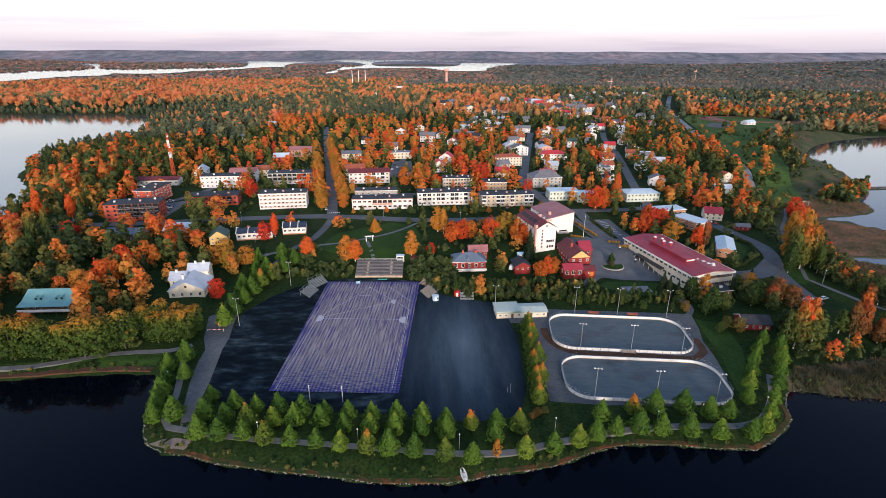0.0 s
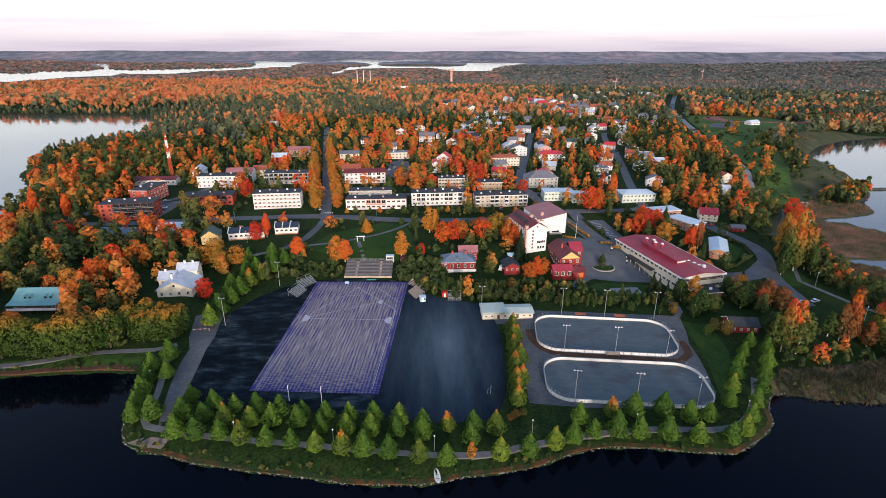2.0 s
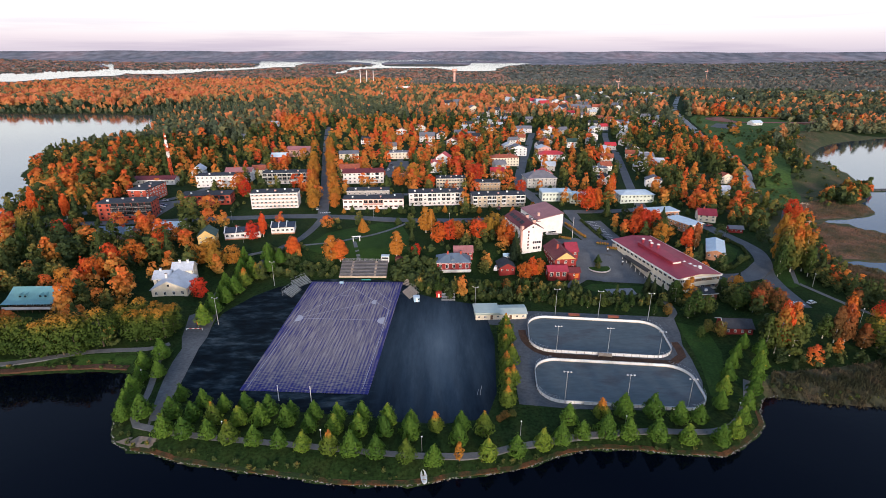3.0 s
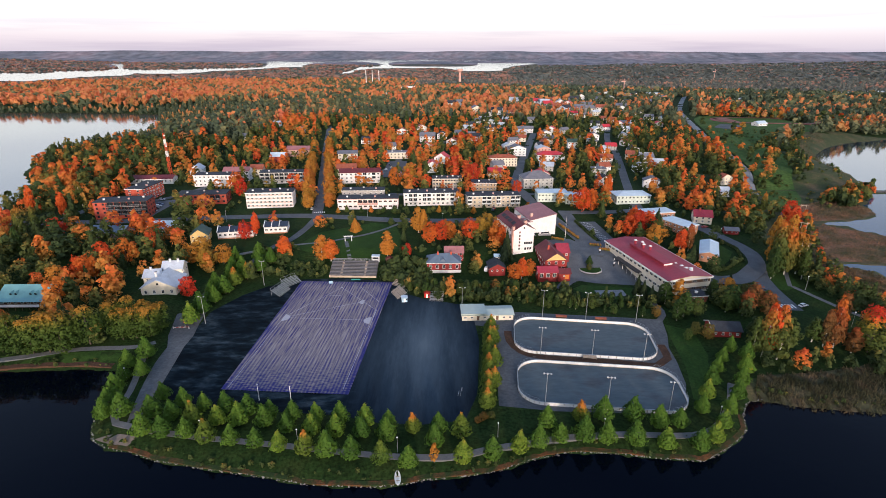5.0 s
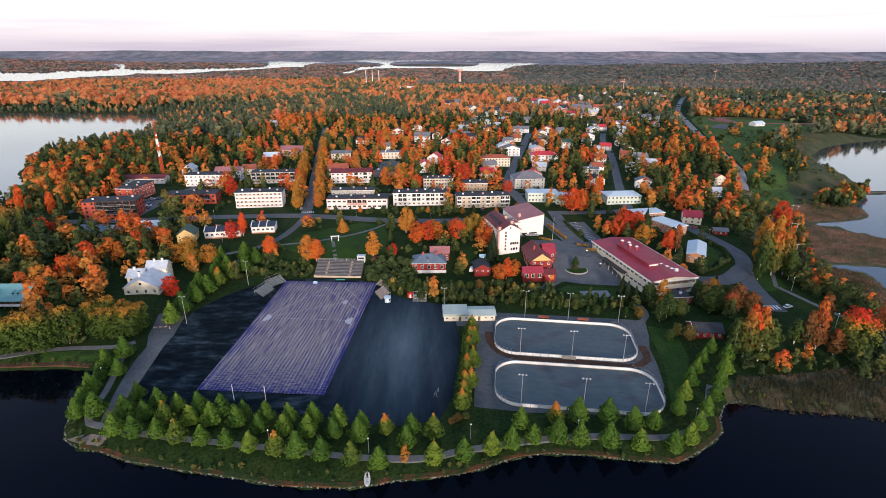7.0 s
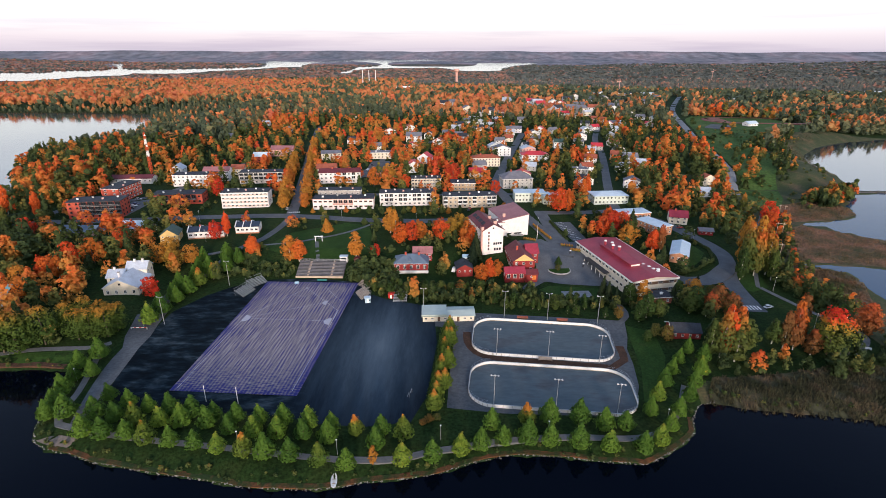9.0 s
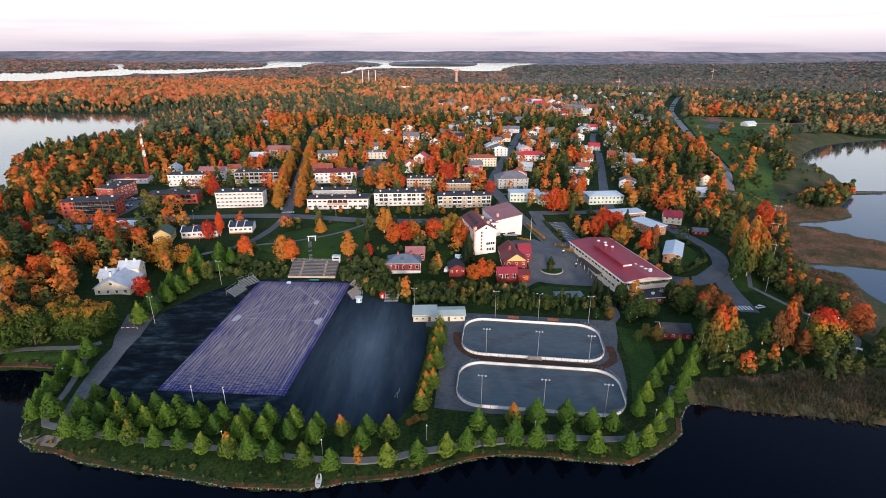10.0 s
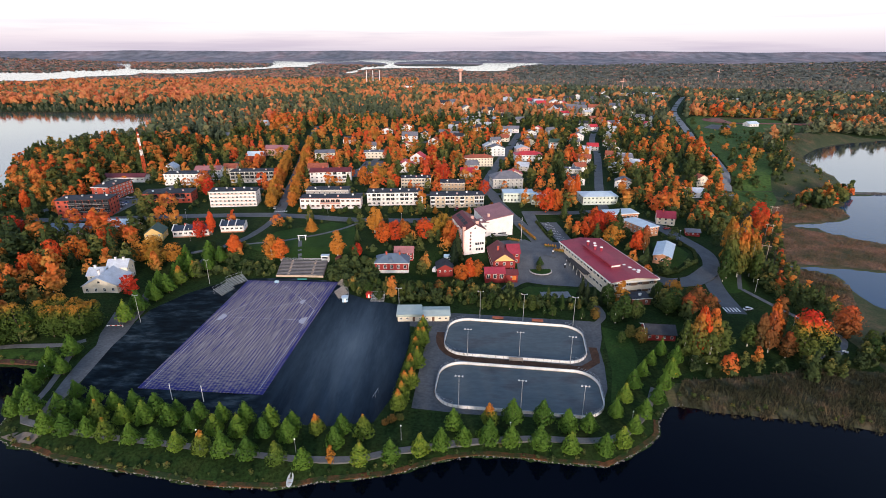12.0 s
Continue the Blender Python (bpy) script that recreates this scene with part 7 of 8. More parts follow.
def plant(tag, x, y, n_leaf, leaf, warm, tall, mat=None, wide=1.1, round_=0.28):
    t = tints(x, y, warm)
    dark = t < 0.2
    kind = np.where(dark & (rng.random(len(x)) < 0.35), 0, np.where(rng.random(len(x)) > round_, 1, 2))
    h = tall * (0.7 + 0.55 * rng.random(len(x)))
    for i, (k, nm, lb) in enumerate((("spruce", "spruces", "dark spruces"), ("birch", "birches", "tall autumn birches"), ("maple", "maples", "round orange and red maples"))):
        m = kind == i
        scatter(tag + "_" + nm, lb + " standing between houses and streets" if tag == "town" else lb + " of the woods round the town", x[m], y[m], h[m] * (1.1 if i == 0 else 1.0 if i == 1 else 0.82), k, n_leaf, leaf, t[m], wide, mat=mat)


# open ground in the east and the marsh keep few trees
claim([(208, 300), (240, 340), (290, 400), (330, 470), (380, 560), (440, 650), (470, 690), (600, 745), (700, 750), (700, 120), (215, 120), (232, 230), (225, 260)])
claim([(-100, 245), (-50, 250), (-12, 250), (10, 240), (10, 262), (0, 262), (-70, 258)])
claim([(-105, 190), (40, 112), (140, 112), (140, 188), (128, 215), (30, 222), (-90, 246)])
claim([(-228, 432), (-214, 432), (-216, 452), (-226, 452)])
claim([(-198, 322), (-166, 322), (-164, 400), (-196, 400)])
claim([(-210, 306), (-60, 316), (-60, 336), (-210, 326)])
claim([(-124, 250), (-92, 250), (-72, 272), (-72, 312), (-124, 304)])
claim([(-330, 164), (-100, 164), (-100, 176), (-330, 184)])
claim([(-132, 190), (-92, 190), (-94, 222), (-100, 246), (-104, 250), (-130, 216)])
claim([(-182, 188), (-146, 188), (-150, 208), (-182, 208)])
claim([(156, 178), (178, 178), (196, 182), (208, 190), (200, 222), (188, 240), (170, 216), (158, 196)])
claim([(128, 180), (140, 166), (130, 150), (140, 160)])
claim([(84, 226), (130, 226), (130, 300), (84, 300)])
claim([(8, 240), (36, 240), (34, 256), (10, 256)])
claim([(40, 240), (57, 240), (57, 254), (40, 262)])
claim([(66, 238), (90, 238), (90, 252), (66, 252)])
X1, Y1 = grove(-330, 330, 166, 345, 8.6)
thin = rng.random(len(X1)) < np.where(X1 < -90, 0.92, np.where(X1 > 150, 0.75, 0.40))
X1, Y1 = X1[thin], Y1[thin]
plant("near", X1, Y1, 560, 0.061, np.where(X1 < -90, np.where(Y1 < 240, 0.40, 0.50), np.where(X1 > 130, 0.30, 0.42)), np.where(X1 < -90, 13.5, 9.5), round_=0.4)
X2, Y2 = grove(-560, 600, 345, 600, 8.8, 19.0)
thin = rng.random(len(X2)) < np.where(X2 < -225, 0.97, np.where(X2 > 190, 0.66, 0.48))
X2, Y2 = X2[thin], Y2[thin]
plant("town", X2, Y2, 300, 0.082, np.where(X2 < -225, 0.36, np.where(X2 > 190, 0.42, 0.48)), np.where(X2 < -345, 12.0, np.where(X2 < -225, 16.0, 12.5)), round_=0.45)
X3, Y3 = grove(-1000, 1050, 600, 1060, 10.4, 19.0)
thin = rng.random(len(X3)) < np.where(np.abs(X3 - 120) < 260, 0.55, 0.92)
X3, Y3 = X3[thin], Y3[thin]
hill = (np.abs(X3 - 60) < 280) & (Y3 < 820)
plant("hill", X3[hill], Y3[hill], 120, 0.128, 0.41, 13.0, wide=1.15, round_=0.45)
X3, Y3 = X3[~hill], Y3[~hill]
plant("slope", X3, Y3, 58, 0.175, np.where(X3 < -60, 0.26, np.where(X3 > 300, 0.38, 0.46)), np.where(np.abs(X3 - 80) < 260, 13.0, np.where(X3 < -320, 8.5, 16.0)), mat=HAZED_MID_L, wide=1.15, round_=0.2)
X4, Y4 = grove(-2000, 2100, 1060, 2100, 16.0, 16.0)
mid4 = Y4 + 0.25 * np.abs(X4) < np.where(X4 < -100, 2250, 1750)
plant("far", X4[mid4], Y4[mid4], 21, 0.30, np.where(X4[mid4] < -450, 0.66, np.where(X4[mid4] > 250, 0.27, 0.46)), 15.0, HAZED_MID_L, wide=1.15, round_=0.2)
plant("distant", X4[~mid4], Y4[~mid4], 18, 0.33, np.where(X4[~mid4] < -450, 0.60, 0.25), 12.0, HAZED_FAR_L)
X5, Y5 = grove(-3000, 3300, 2100, 3500, 25.0, 8.0)
plant("horizon", X5, Y5, 9, 0.62, np.where(X5 < 300, 0.54, 0.20), 6.5, HAZED_FAR_L, wide=2.6)
# undergrowth and garden shrubs
X6, Y6 = grove(-330, 330, 250, 560, 5.2, 3.0)
thin = rng.random(len(X6)) < 0.34
X6, Y6 = X6[thin], Y6[thin]
scatter("garden_shrubs", "dark green hedges and shrubs in gardens", X6, Y6, rng.uniform(1.5, 4.5, len(X6)), "maple", 24, 0.34, np.clip(rng.normal(0.2, 0.12, len(X6)), 0.04, 0.6), 1.1)
# belts of trees round the eastern meadows and the bay
for belt, sp, hh, wm in (([(316, 402), (345, 428), (376, 446), (388, 441), (380, 426), (355, 408), (335, 390)], 5.5, 10.0, 0.38), ([(214, 240), (238, 262), (250, 300), (270, 335), (290, 370), (280, 385), (255, 345), (232, 310), (212, 270)], 5.0, 5.0, 0.36),
                         ([(328, 460), (362, 522), (400, 608), (474, 708), (500, 716), (428, 612), (390, 540), (360, 480), (340, 452)], 8.0, 6.5, 0.24), ([(405, 880), (440, 902), (600, 862), (650, 800), (630, 780), (592, 825), (560, 866), (430, 896)], 7.0, 17.0, 0.46), ([(268, 436), (288, 500), (305, 560), (327, 645), (334, 645), (313, 556), (296, 496), (276, 434)], 7.0, 11.0, 0.56), ([(285, 450), (300, 440), (420, 640), (400, 650)], 13.0, 8.0, 0.40), ([(212, 300), (232, 330), (262, 400), (250, 410), (215, 340)], 6.5, 10.0, 0.52),
                         ([(140, 166), (165, 168), (200, 171), (235, 176), (244, 190), (236, 205), (228, 194), (215, 183), (190, 176), (165, 173), (142, 172)], 4.6, 4.6, 0.18), ([(208, 238), (222, 220), (232, 226), (228, 246), (214, 250)], 4.8, 6.0, 0.38)):
    bx_, by_ = [p[0] for p in belt], [p[1] for p in belt]
    a_, b_ = np.meshgrid(np.arange(min(bx_), max(bx_), sp), np.arange(min(by_), max(by_), sp))
    a_, b_ = (a_ + sp * rng.random(a_.shape)).ravel(), (b_ + sp * rng.random(b_.shape)).ravel()
    ok = inside(belt, a_, b_) & (land(a_, b_)[1] > 1.0)
    plant("belt", a_[ok], b_[ok], 110, 0.165, wm, hh)
MX_ = np.array([359, 362, 391, 395, 402, 347, 344, 386, 392, 408, 412, 354, 298, 440, 446, 439, 430, 329, 284, 286, 349, 358, 319, 313, 378, 393, 470, 477, 455, 322, 338, 372, 366, 420, 428, 306, 301])
MY_ = np.array([646, 652, 690, 684, 691, 568, 578, 603, 610, 629, 640, 530, 528, 670, 662, 649, 690, 500, 485, 467, 492, 517, 472, 454, 728, 783, 700, 686, 700, 520, 548, 560, 690, 745, 738, 462, 478])
scatter("meadow_trees", "single trees and bushes dotted over the meadow", MX_, MY_, rng.uniform(5, 13, len(MX_)), "birch", 190, 0.115, rng.choice([0.08, 0.12, 0.3, 0.34, 0.5, 0.62], len(MX_)), 1.6)
gx_, gy_ = rng.uniform(280, 480, 900), rng.uniform(400, 740, 900)
ok = inside([(276, 400), (282, 372), (314, 420), (331, 463), (362, 517), (398, 606), (472, 706), (405, 748), (366, 712), (347, 645), (326, 556), (309, 496), (287, 432)], gx_, gy_) & (rng.random(900) < 0.5)
scatter("meadow_shrubs", "low shrubs and hedges scattered over the meadow", gx_[ok], gy_[ok], rng.uniform(0.8, 3.2, ok.sum()), "maple", 40, 0.24, np.clip(rng.normal(0.22, 0.1, ok.sum()), 0.05, 0.5), 1.4)
gx_, gy_ = rng.uniform(300, 480, 700), rng.uniform(380, 720, 700)
ok = inside([(300, 380), (316, 420), (333, 463), (364, 517), (400, 606), (474, 706), (520, 712), (450, 640), (412, 560), (400, 500), (372, 455), (330, 400)], gx_, gy_) & (land(gx_, gy_)[1] > 3) & (rng.random(700) < 0.8)
scatter("marsh_bushes", "low willow bushes on the wet lake shore", gx_[ok], gy_[ok], rng.uniform(0.8, 3.4, ok.sum()), "maple", 40, 0.24, np.clip(rng.normal(0.27, 0.1, ok.sum()), 0.05, 0.6), 1.5)
PX_ = np.array([206, 209, 212, 215, 218, 221, 224, 227, 214, 219, 223, 226, 224, 228, 211, 217])
PY_ = np.array([243, 241, 239, 238, 236, 234, 231, 226, 233, 231, 227, 221, 216, 218, 246, 243])
scatter("pond_bushes", "rounded green and yellowish bushes above the pond", PX_, PY_, rng.uniform(5, 8.5, len(PX_)), "maple", 320, 0.085, rng.uniform(0.18, 0.32, len(PX_)), 1.1)
# bank shrubs round the shore and woodland edge
SX, SY = [], []
for a, b in zip(FRONT_SHORE[2:], FRONT_SHORE[3:]):
    L = math.dist(a, b)
    for k in range(max(1, int(L / 2.4))):
        u = (k + rt.random()) / max(1, L / 2.4)
        SX.append(a[0] + (b[0] - a[0]) * u + rt.uniform(-.6, .6))
        SY.append(a[1] + (b[1] - a[1]) * u + rt.uniform(0.8, 4.2))
SX, SY = np.array(SX), np.array(SY)
ok = land(SX, SY)[1] > 0.3
SX, SY = SX[ok], SY[ok]
scatter("shore_shrubs", "low brown and green shrubs along the water's edge", SX, SY, rng.uniform(0.4, 1.9, len(SX)), "maple", 40, 0.27, np.clip(rng.normal(0.20, 0.07, len(SX)), 0.08, 0.42), 1.3)
BX, BY = grove(4, 132, 206, 243, 3.0)
ok = ~inside(FIELD, BX, BY) & (BY > 222 - 0.14 * BX)
scatter("bank_shrubs", "dense shrubs on the bank behind the sports ground", BX[ok], BY[ok], rng.uniform(2.0, 5.0, ok.sum()), "maple", 80, 0.2, np.clip(rng.normal(0.18, 0.08, ok.sum()), 0.06, 0.45), 1.1)

for bank_x0, bank_x1, bank_y0, bank_y1, most in ((-84, -41, 248.5, 276, 4.2), (-10, 14, 238, 262, 5.5)):
    BX, BY = rng.uniform(bank_x0, bank_x1, 170), rng.uniform(bank_y0, bank_y1, 170)
    ok = ~inside(FIELD, BX, BY) & (np.hypot(BX + 8, BY - 263) > 4) & ~((BX > -64) & (BX < 0) & (BY > 263))
    for x_, y_, w_ in ((-91, 240, 7), (-82, 262, 6), (-75, 277, 6), (-66, 279, 4), (-92, 268, 4)):
        ok &= np.hypot(BX - x_, BY - y_) > w_
    scatter("bank_shrubs", "dark green shrubs on the bank beside the grandstand", BX[ok], BY[ok], rng.uniform(1.4, most, ok.sum()), "maple", 70, 0.2, np.clip(rng.normal(0.15, 0.06, ok.sum()), 0.06, 0.4), 1.15)

# reeds in the shallows
REEDBED = [(130, 152), (136, 151), (146, 147.5), (158, 146.5), (176, 144), (194, 139.5), (230, 133), (266, 128), (258, 168), (240, 176), (215, 172), (190, 174), (165, 168), (150, 166), (138, 165)]
REEDBED_B = [(214, 235), (245, 230), (256, 250), (258, 268), (236, 280), (222, 262)]
REEDBED_C = [(240, 284), (268, 280), (330, 266), (420, 252), (420, 288), (325, 316), (308, 330), (285, 350), (262, 340), (244, 310)]
REEDBED_D = [(286, 358), (322, 364), (342, 376), (348, 396), (335, 415), (300, 400), (280, 375)]


def reeds(poly, count, tall, label, mat=REED_M):
    px, py = [p[0] for p in poly], [p[1] for p in poly]
    x, y = rng.uniform(min(px), max(px), count * 2), rng.uniform(min(py), max(py), count * 2)
    ok = inside(poly, x, y) & (np.sin(x * 0.31) * np.sin(y * 0.37 + x * 0.11) + rng.random(len(x)) > -0.15)
    # ragged outer edge
    edge = shore_distance(poly, x, y)
    ok &= edge > 4.5 * (np.sin(x * 0.9) * np.sin(y * 0.7 + x * 0.23) + 0.6 * np.sin(x * 2.1 + 1)) + 1.0
    x, y = x[ok][:count], y[ok][:count]
    n = len(x)
    z = np.maximum(land(x, y)[0], -0.4)
    a, h, lean = rng.random(n) * 6.28, tall * rng.uniform(0.6, 1.2, n), rng.normal(0, 0.25, (n, 2))
    w_ = rng.uniform(0.05, 0.2, n)
    dx, dy = np.cos(a) * w_, np.sin(a) * w_
    q = np.stack([np.stack([x - dx, y - dy, z], -1), np.stack([x + dx, y + dy, z], -1), np.stack([x + dx * .3 + lean[:, 0], y + dy * .3 + lean[:, 1], z + h], -1), np.stack([x - dx * .3 + lean[:, 0], y - dy * .3 + lean[:, 1], z + h * .95], -1)], 1)
    tagged(new("reeds", quads("reeds", q, mat)), label, "reeds", kind="stuff")


for bed, mat in ((REEDBED, REED_M), (REEDBED_B, MARSH_REED), (REEDBED_C, MARSH_REED), (REEDBED_D, MARSH_REED)):
    patch("reed_mat", bed, mat, "matted dry reed litter under the standing reeds", "reeds", lift=0.12, cell=4.0, kind="stuff")
reeds(REEDBED, 30000, 1.3, "dry straw-coloured reeds standing in the shallows")
reeds(REEDBED_B, 6000, 1.2, "dry reeds beside the pond", MARSH_REED)
reeds(REEDBED_C, 16000, 1.2, "reddish dry reeds of the eastern marsh", MARSH_REED)
reeds([(392, 465), (415, 520), (442, 590), (462, 642), (515, 692), (505, 704), (448, 660), (420, 590), (388, 500)], 9000, 1.6, "dry reeds along the eastern lake")
reeds([(-529, 984), (-641, 1000), (-795, 999), (-1150, 985), (-1150, 1010), (-795, 1016), (-641, 1016), (-520, 1000)], 3500, 3.0, "pale reeds along the far lake shore")
reeds(REEDBED_D, 5000, 1.2, "dry reeds at the bay", MARSH_REED)


def blob(r, seed):
    """An uneven stone."""
    g = random.Random(seed)
    bm = bmesh.new()
    bmesh.ops.create_icosphere(bm, subdivisions=1, radius=r)
    for v in bm.verts:
        v.co *= g.uniform(0.7, 1.2)
        v.co.z *= 0.6
    me = bpy.data.meshes.new("rock")
    bm.to_mesh(me)
    bm.free()
    me.materials.append(ROCK)
    return me


# a brown strip of fallen leaves above the waterline, and a line of small stones at it
inset = []
for a, b, c in zip(FRONT_SHORE[10:35], FRONT_SHORE[11:36], FRONT_SHORE[12:37]):
    t_ = (Vector(c) - Vector(a)).normalized()
    inset.append((b[0] - t_.y * 1.0, b[1] + t_.x * 1.0))
strip("bay_litter", [(-230, 164.6), (-157, 166.6), (-138, 168.6), (-118, 170.2), (-104, 169.6)], 2.4, REDDIRT, "brown leaf strip along the bay", "ground", lift=0.05, margin=0)
for x, y, h in ((36, 139, 2.6), (34, 137.5, 2.2), (38.5, 140, 2.4), (-10.5, 131, 3.4)):
    tree(x, y, h, "maple", BUSH_L, "bush", "rust-brown bush on the grass", "bush", "brown bushes", wide=1.5, n=500, leaf=0.09)
strip("shore_litter", inset, 1.5, SHORE_SOIL, "rust-brown strip of leaves and soil above the waterline", "ground", lift=0.05, margin=0)
sv = Shape()
for a, b in zip(FRONT_SHORE[8:37], FRONT_SHORE[9:38]):
    for k in range(int(math.dist(a, b) / 0.55)):
        u, r = rt.random(), rt.uniform(0.12, 0.32)
        x, y = a[0] + (b[0] - a[0]) * u + rt.uniform(-.2, .2), a[1] + (b[1] - a[1]) * u + rt.uniform(-0.1, 0.4)
        z = max(height(x, y), 0.0)
        e = [(x + r * rt.uniform(.7, 1.3) * math.cos(t) , y + r * rt.uniform(.7, 1.3) * math.sin(t), z - 0.05) for t in (0, 1.3, 2.5, 3.8, 5.1)]
        sv.add(e + [(x, y, z + r * 0.9)], [(0, 1, 5), (1, 2, 5), (2, 3, 5), (3, 4, 5), (4, 0, 5)])
tagged(part("shore_stones", sv, material("pale_shore_stone", two((0.22, 0.21, 0.20), 0.4), scale=1.5, rough=0.9)), "line of small pale stones at the waterline", "stones", kind="stuff")
STONES = [blob(0.5, i) for i in range(5)]
for i in range(90):
    k = 8 + i * 30 // 90
    a, b = FRONT_SHORE[k], FRONT_SHORE[k + 1]
    u = rt.random()
    f = rt.uniform(0.35, 0.9) * (1.6 if k > 31 else 1.0)
    ob = part("shore_rock", STONES[i % 5], None, at=pose(a[0] + (b[0] - a[0]) * u + rt.uniform(-.4, .4), a[1] + (b[1] - a[1]) * u + rt.uniform(-.3, .7), 0.05, 0, 0, rt.uniform(0, 360)) @ Matrix.Diagonal((f, f, f, 1)))
    tagged(ob, "grey shore rock at the waterline", "rock", "shore rocks")

# a low stony breakwater that shuts the sheltered bay off from the open lake, with a pale heap of boulders on it
bank = Shape()
for i in range(44):
    x, w0, w1 = 380 + i * 4.0, 2.6 + 0.7 * math.sin(i * 1.7), 2.6 + 0.7 * math.sin(i * 1.7 + 1.7)
    z0, z1 = 0.75 + 0.2 * math.sin(i * 2.3), 0.75 + 0.2 * math.sin(i * 2.3 + 2.3)
    bank.add([(x, 443 - w0, -.2), (x + 4, 443 - w1, -.2), (x + 4, 442.4, z1), (x, 442.4, z0), (x + 4, 444, z1), (x, 444, z0), (x + 4, 443 + w1, -.2), (x, 443 + w0, -.2)], [(0, 1, 2, 3), (3, 2, 4, 5), (5, 4, 6, 7)])
bank = tagged(part("breakwater", bank, ROCK), "low stony breakwater between bay and open lake", "breakwater", kind="structure")
for i in range(46):
    heap = i < 16
    x, f = (rt.uniform(402, 414), rt.uniform(1.2, 2.6)) if heap else (rt.uniform(384, 450), rt.uniform(1.0, 2.2))
    part("stone", STONES[i % 5], None, bank, at=pose(x, 443 + rt.uniform(-2, 2), 0.7 if heap else 0.45, 0, 0, rt.uniform(0, 360)) @ Matrix.Diagonal((f, f, f * (1.5 if heap else 1), 1)))

# ---- unseen woods added behind as a sun block, too low to reach the town ----
bx = np.arange(-1500, 1500, 12.0)
rows_ = []
for j, (yy, hh) in enumerate(((-380, 0.0), (-395, 0.75), (-430, 1.0), (-520, 0.9), (-640, 0.0))):
    rows_.append(np.stack([bx, np.full_like(bx, yy), hh * (RIDGE + 3.0 * np.sin(bx / 47.0) + 2.0 * np.sin(bx / 19.0 + 1) + 1.6 * rng.standard_normal(len(bx)))], -1))
vs = np.concatenate(rows_)
nb = len(bx)
fs = [(j * nb + i, j * nb + i + 1, (j + 1) * nb + i + 1, (j + 1) * nb + i) for j in range(4) for i in range(nb - 1)]
me = bpy.data.meshes.new("opposite_shore_woods")
me.from_pydata(vs.tolist(), [], fs)
me.materials.append(HAZED_CANOPY)
me.update()
tagged(new("opposite_shore_woods", me), "unseen wooded hill added behind the view as a sun block", "woods", kind="stuff")

# ---- vehicles and small things ----
CAR_PAINT = [paint("car_%s" % n, c, rough=0.3, spec=0.5) for n, c in (("white", (0.7, 0.7, 0.7)), ("silver", (0.4, 0.42, 0.44)), ("dark", (0.03, 0.035, 0.045)), ("red", (0.35, 0.03, 0.03)), ("blue", (0.05, 0.09, 0.2)))]
CAR_NAMES = ("white", "silver", "dark grey", "red", "blue")


def car(x, y, turn, c, van=False):
    l, w_, h = (4.9, 1.95, 2.2) if van else (4.3, 1.75, 1.45)
    root = thing("van" if van else "car", pose(x, y, height(x, y) + 0.16, 0, 0, turn), "%s parked %s on asphalt" % (CAR_NAMES[c], "van" if van else "car"), "car", "parked cars")
    hx, hy = l / 2, w_ / 2
    part("body", Shape().add([(-hx, -hy, .3), (hx, -hy, .3), (hx, hy, .3), (-hx, hy, .3), (-hx, -hy, .75), (hx - .1, -hy, .7), (hx - .1, hy, .7), (-hx, hy, .75), (-hx + .1, -hy + .08, .9), (hx - .9, -hy + .08, .88), (hx - .9, hy - .08, .88), (-hx + .1, hy - .08, .9)],
         [(3, 2, 1, 0), (0, 1, 5, 4), (1, 2, 6, 5), (2, 3, 7, 6), (3, 0, 4, 7), (4, 5, 9, 8), (5, 6, 10, 9), (6, 7, 11, 10), (7, 4, 8, 11), (8, 9, 10, 11)]), CAR_PAINT[c], root)
    a, b = (-hx + .1, hx - 1.1) if van else (-hx + .3, hx - 1.3)
    part("cabin", Shape().add([(a, -hy + .1, .9), (b, -hy + .1, .88), (b, hy - .1, .88), (a, hy - .1, .9), (a + .3, -hy + .25, h - .08), (b - .6, -hy + .25, h - .08), (b - .6, hy - .25, h - .08), (a + .3, hy - .25, h - .08)],
         [(0, 1, 5, 4), (1, 2, 6, 5), (2, 3, 7, 6), (3, 0, 4, 7), (4, 5, 6, 7)]), GLASS if not van else CAR_PAINT[c], root)
    part("roof", Shape().box(a + .3, b - .6, -hy + .22, hy - .22, h - .08, h), CAR_PAINT[c], root)
    for sx in (-1, 1):
        for sy in (-1, 1):
            wl = part("wheel", Shape().tube((sx * hx * .62, sy * hy - .1, .3), (sx * hx * .62, sy * hy + .02, .3), .32, .32, 12), TYRE, root)
            part("rim", Shape().tube((sx * hx * .62, sy * (hy + .03) - .02, .3), (sx * hx * .62, sy * (hy + .03) + .02, .3), .19, .19, 8), STEEL, wl)


for i, (x, y, t_) in enumerate(((-178, 336, 10), (-178, 340, 12), (-179, 345, 8), (-180, 350, 10), (-181, 354, 10), (-186, 336, 10), (-187, 342, 10), (-186, 366, 5), (-34, 470, 80), (-30, 478, 80), (-33, 490, 84), (-20, 455, 170), (-24, 460, 170),
                               (55, 350, 95), (54, 346, 95), (33, 349, 92), (86, 420, 80), (-71, 346, 100), (-70, 352, 100), (187.6, 218, 20), (168, 331, 120), (188, 320, 20), (-300, 316, 5), (-306, 320, 5))):
    car(x, y, t_, (0, 1, 2, 0, 4, 3, 2, 1)[i % 8])
car(44.2, 256.5, 75, 0, True)

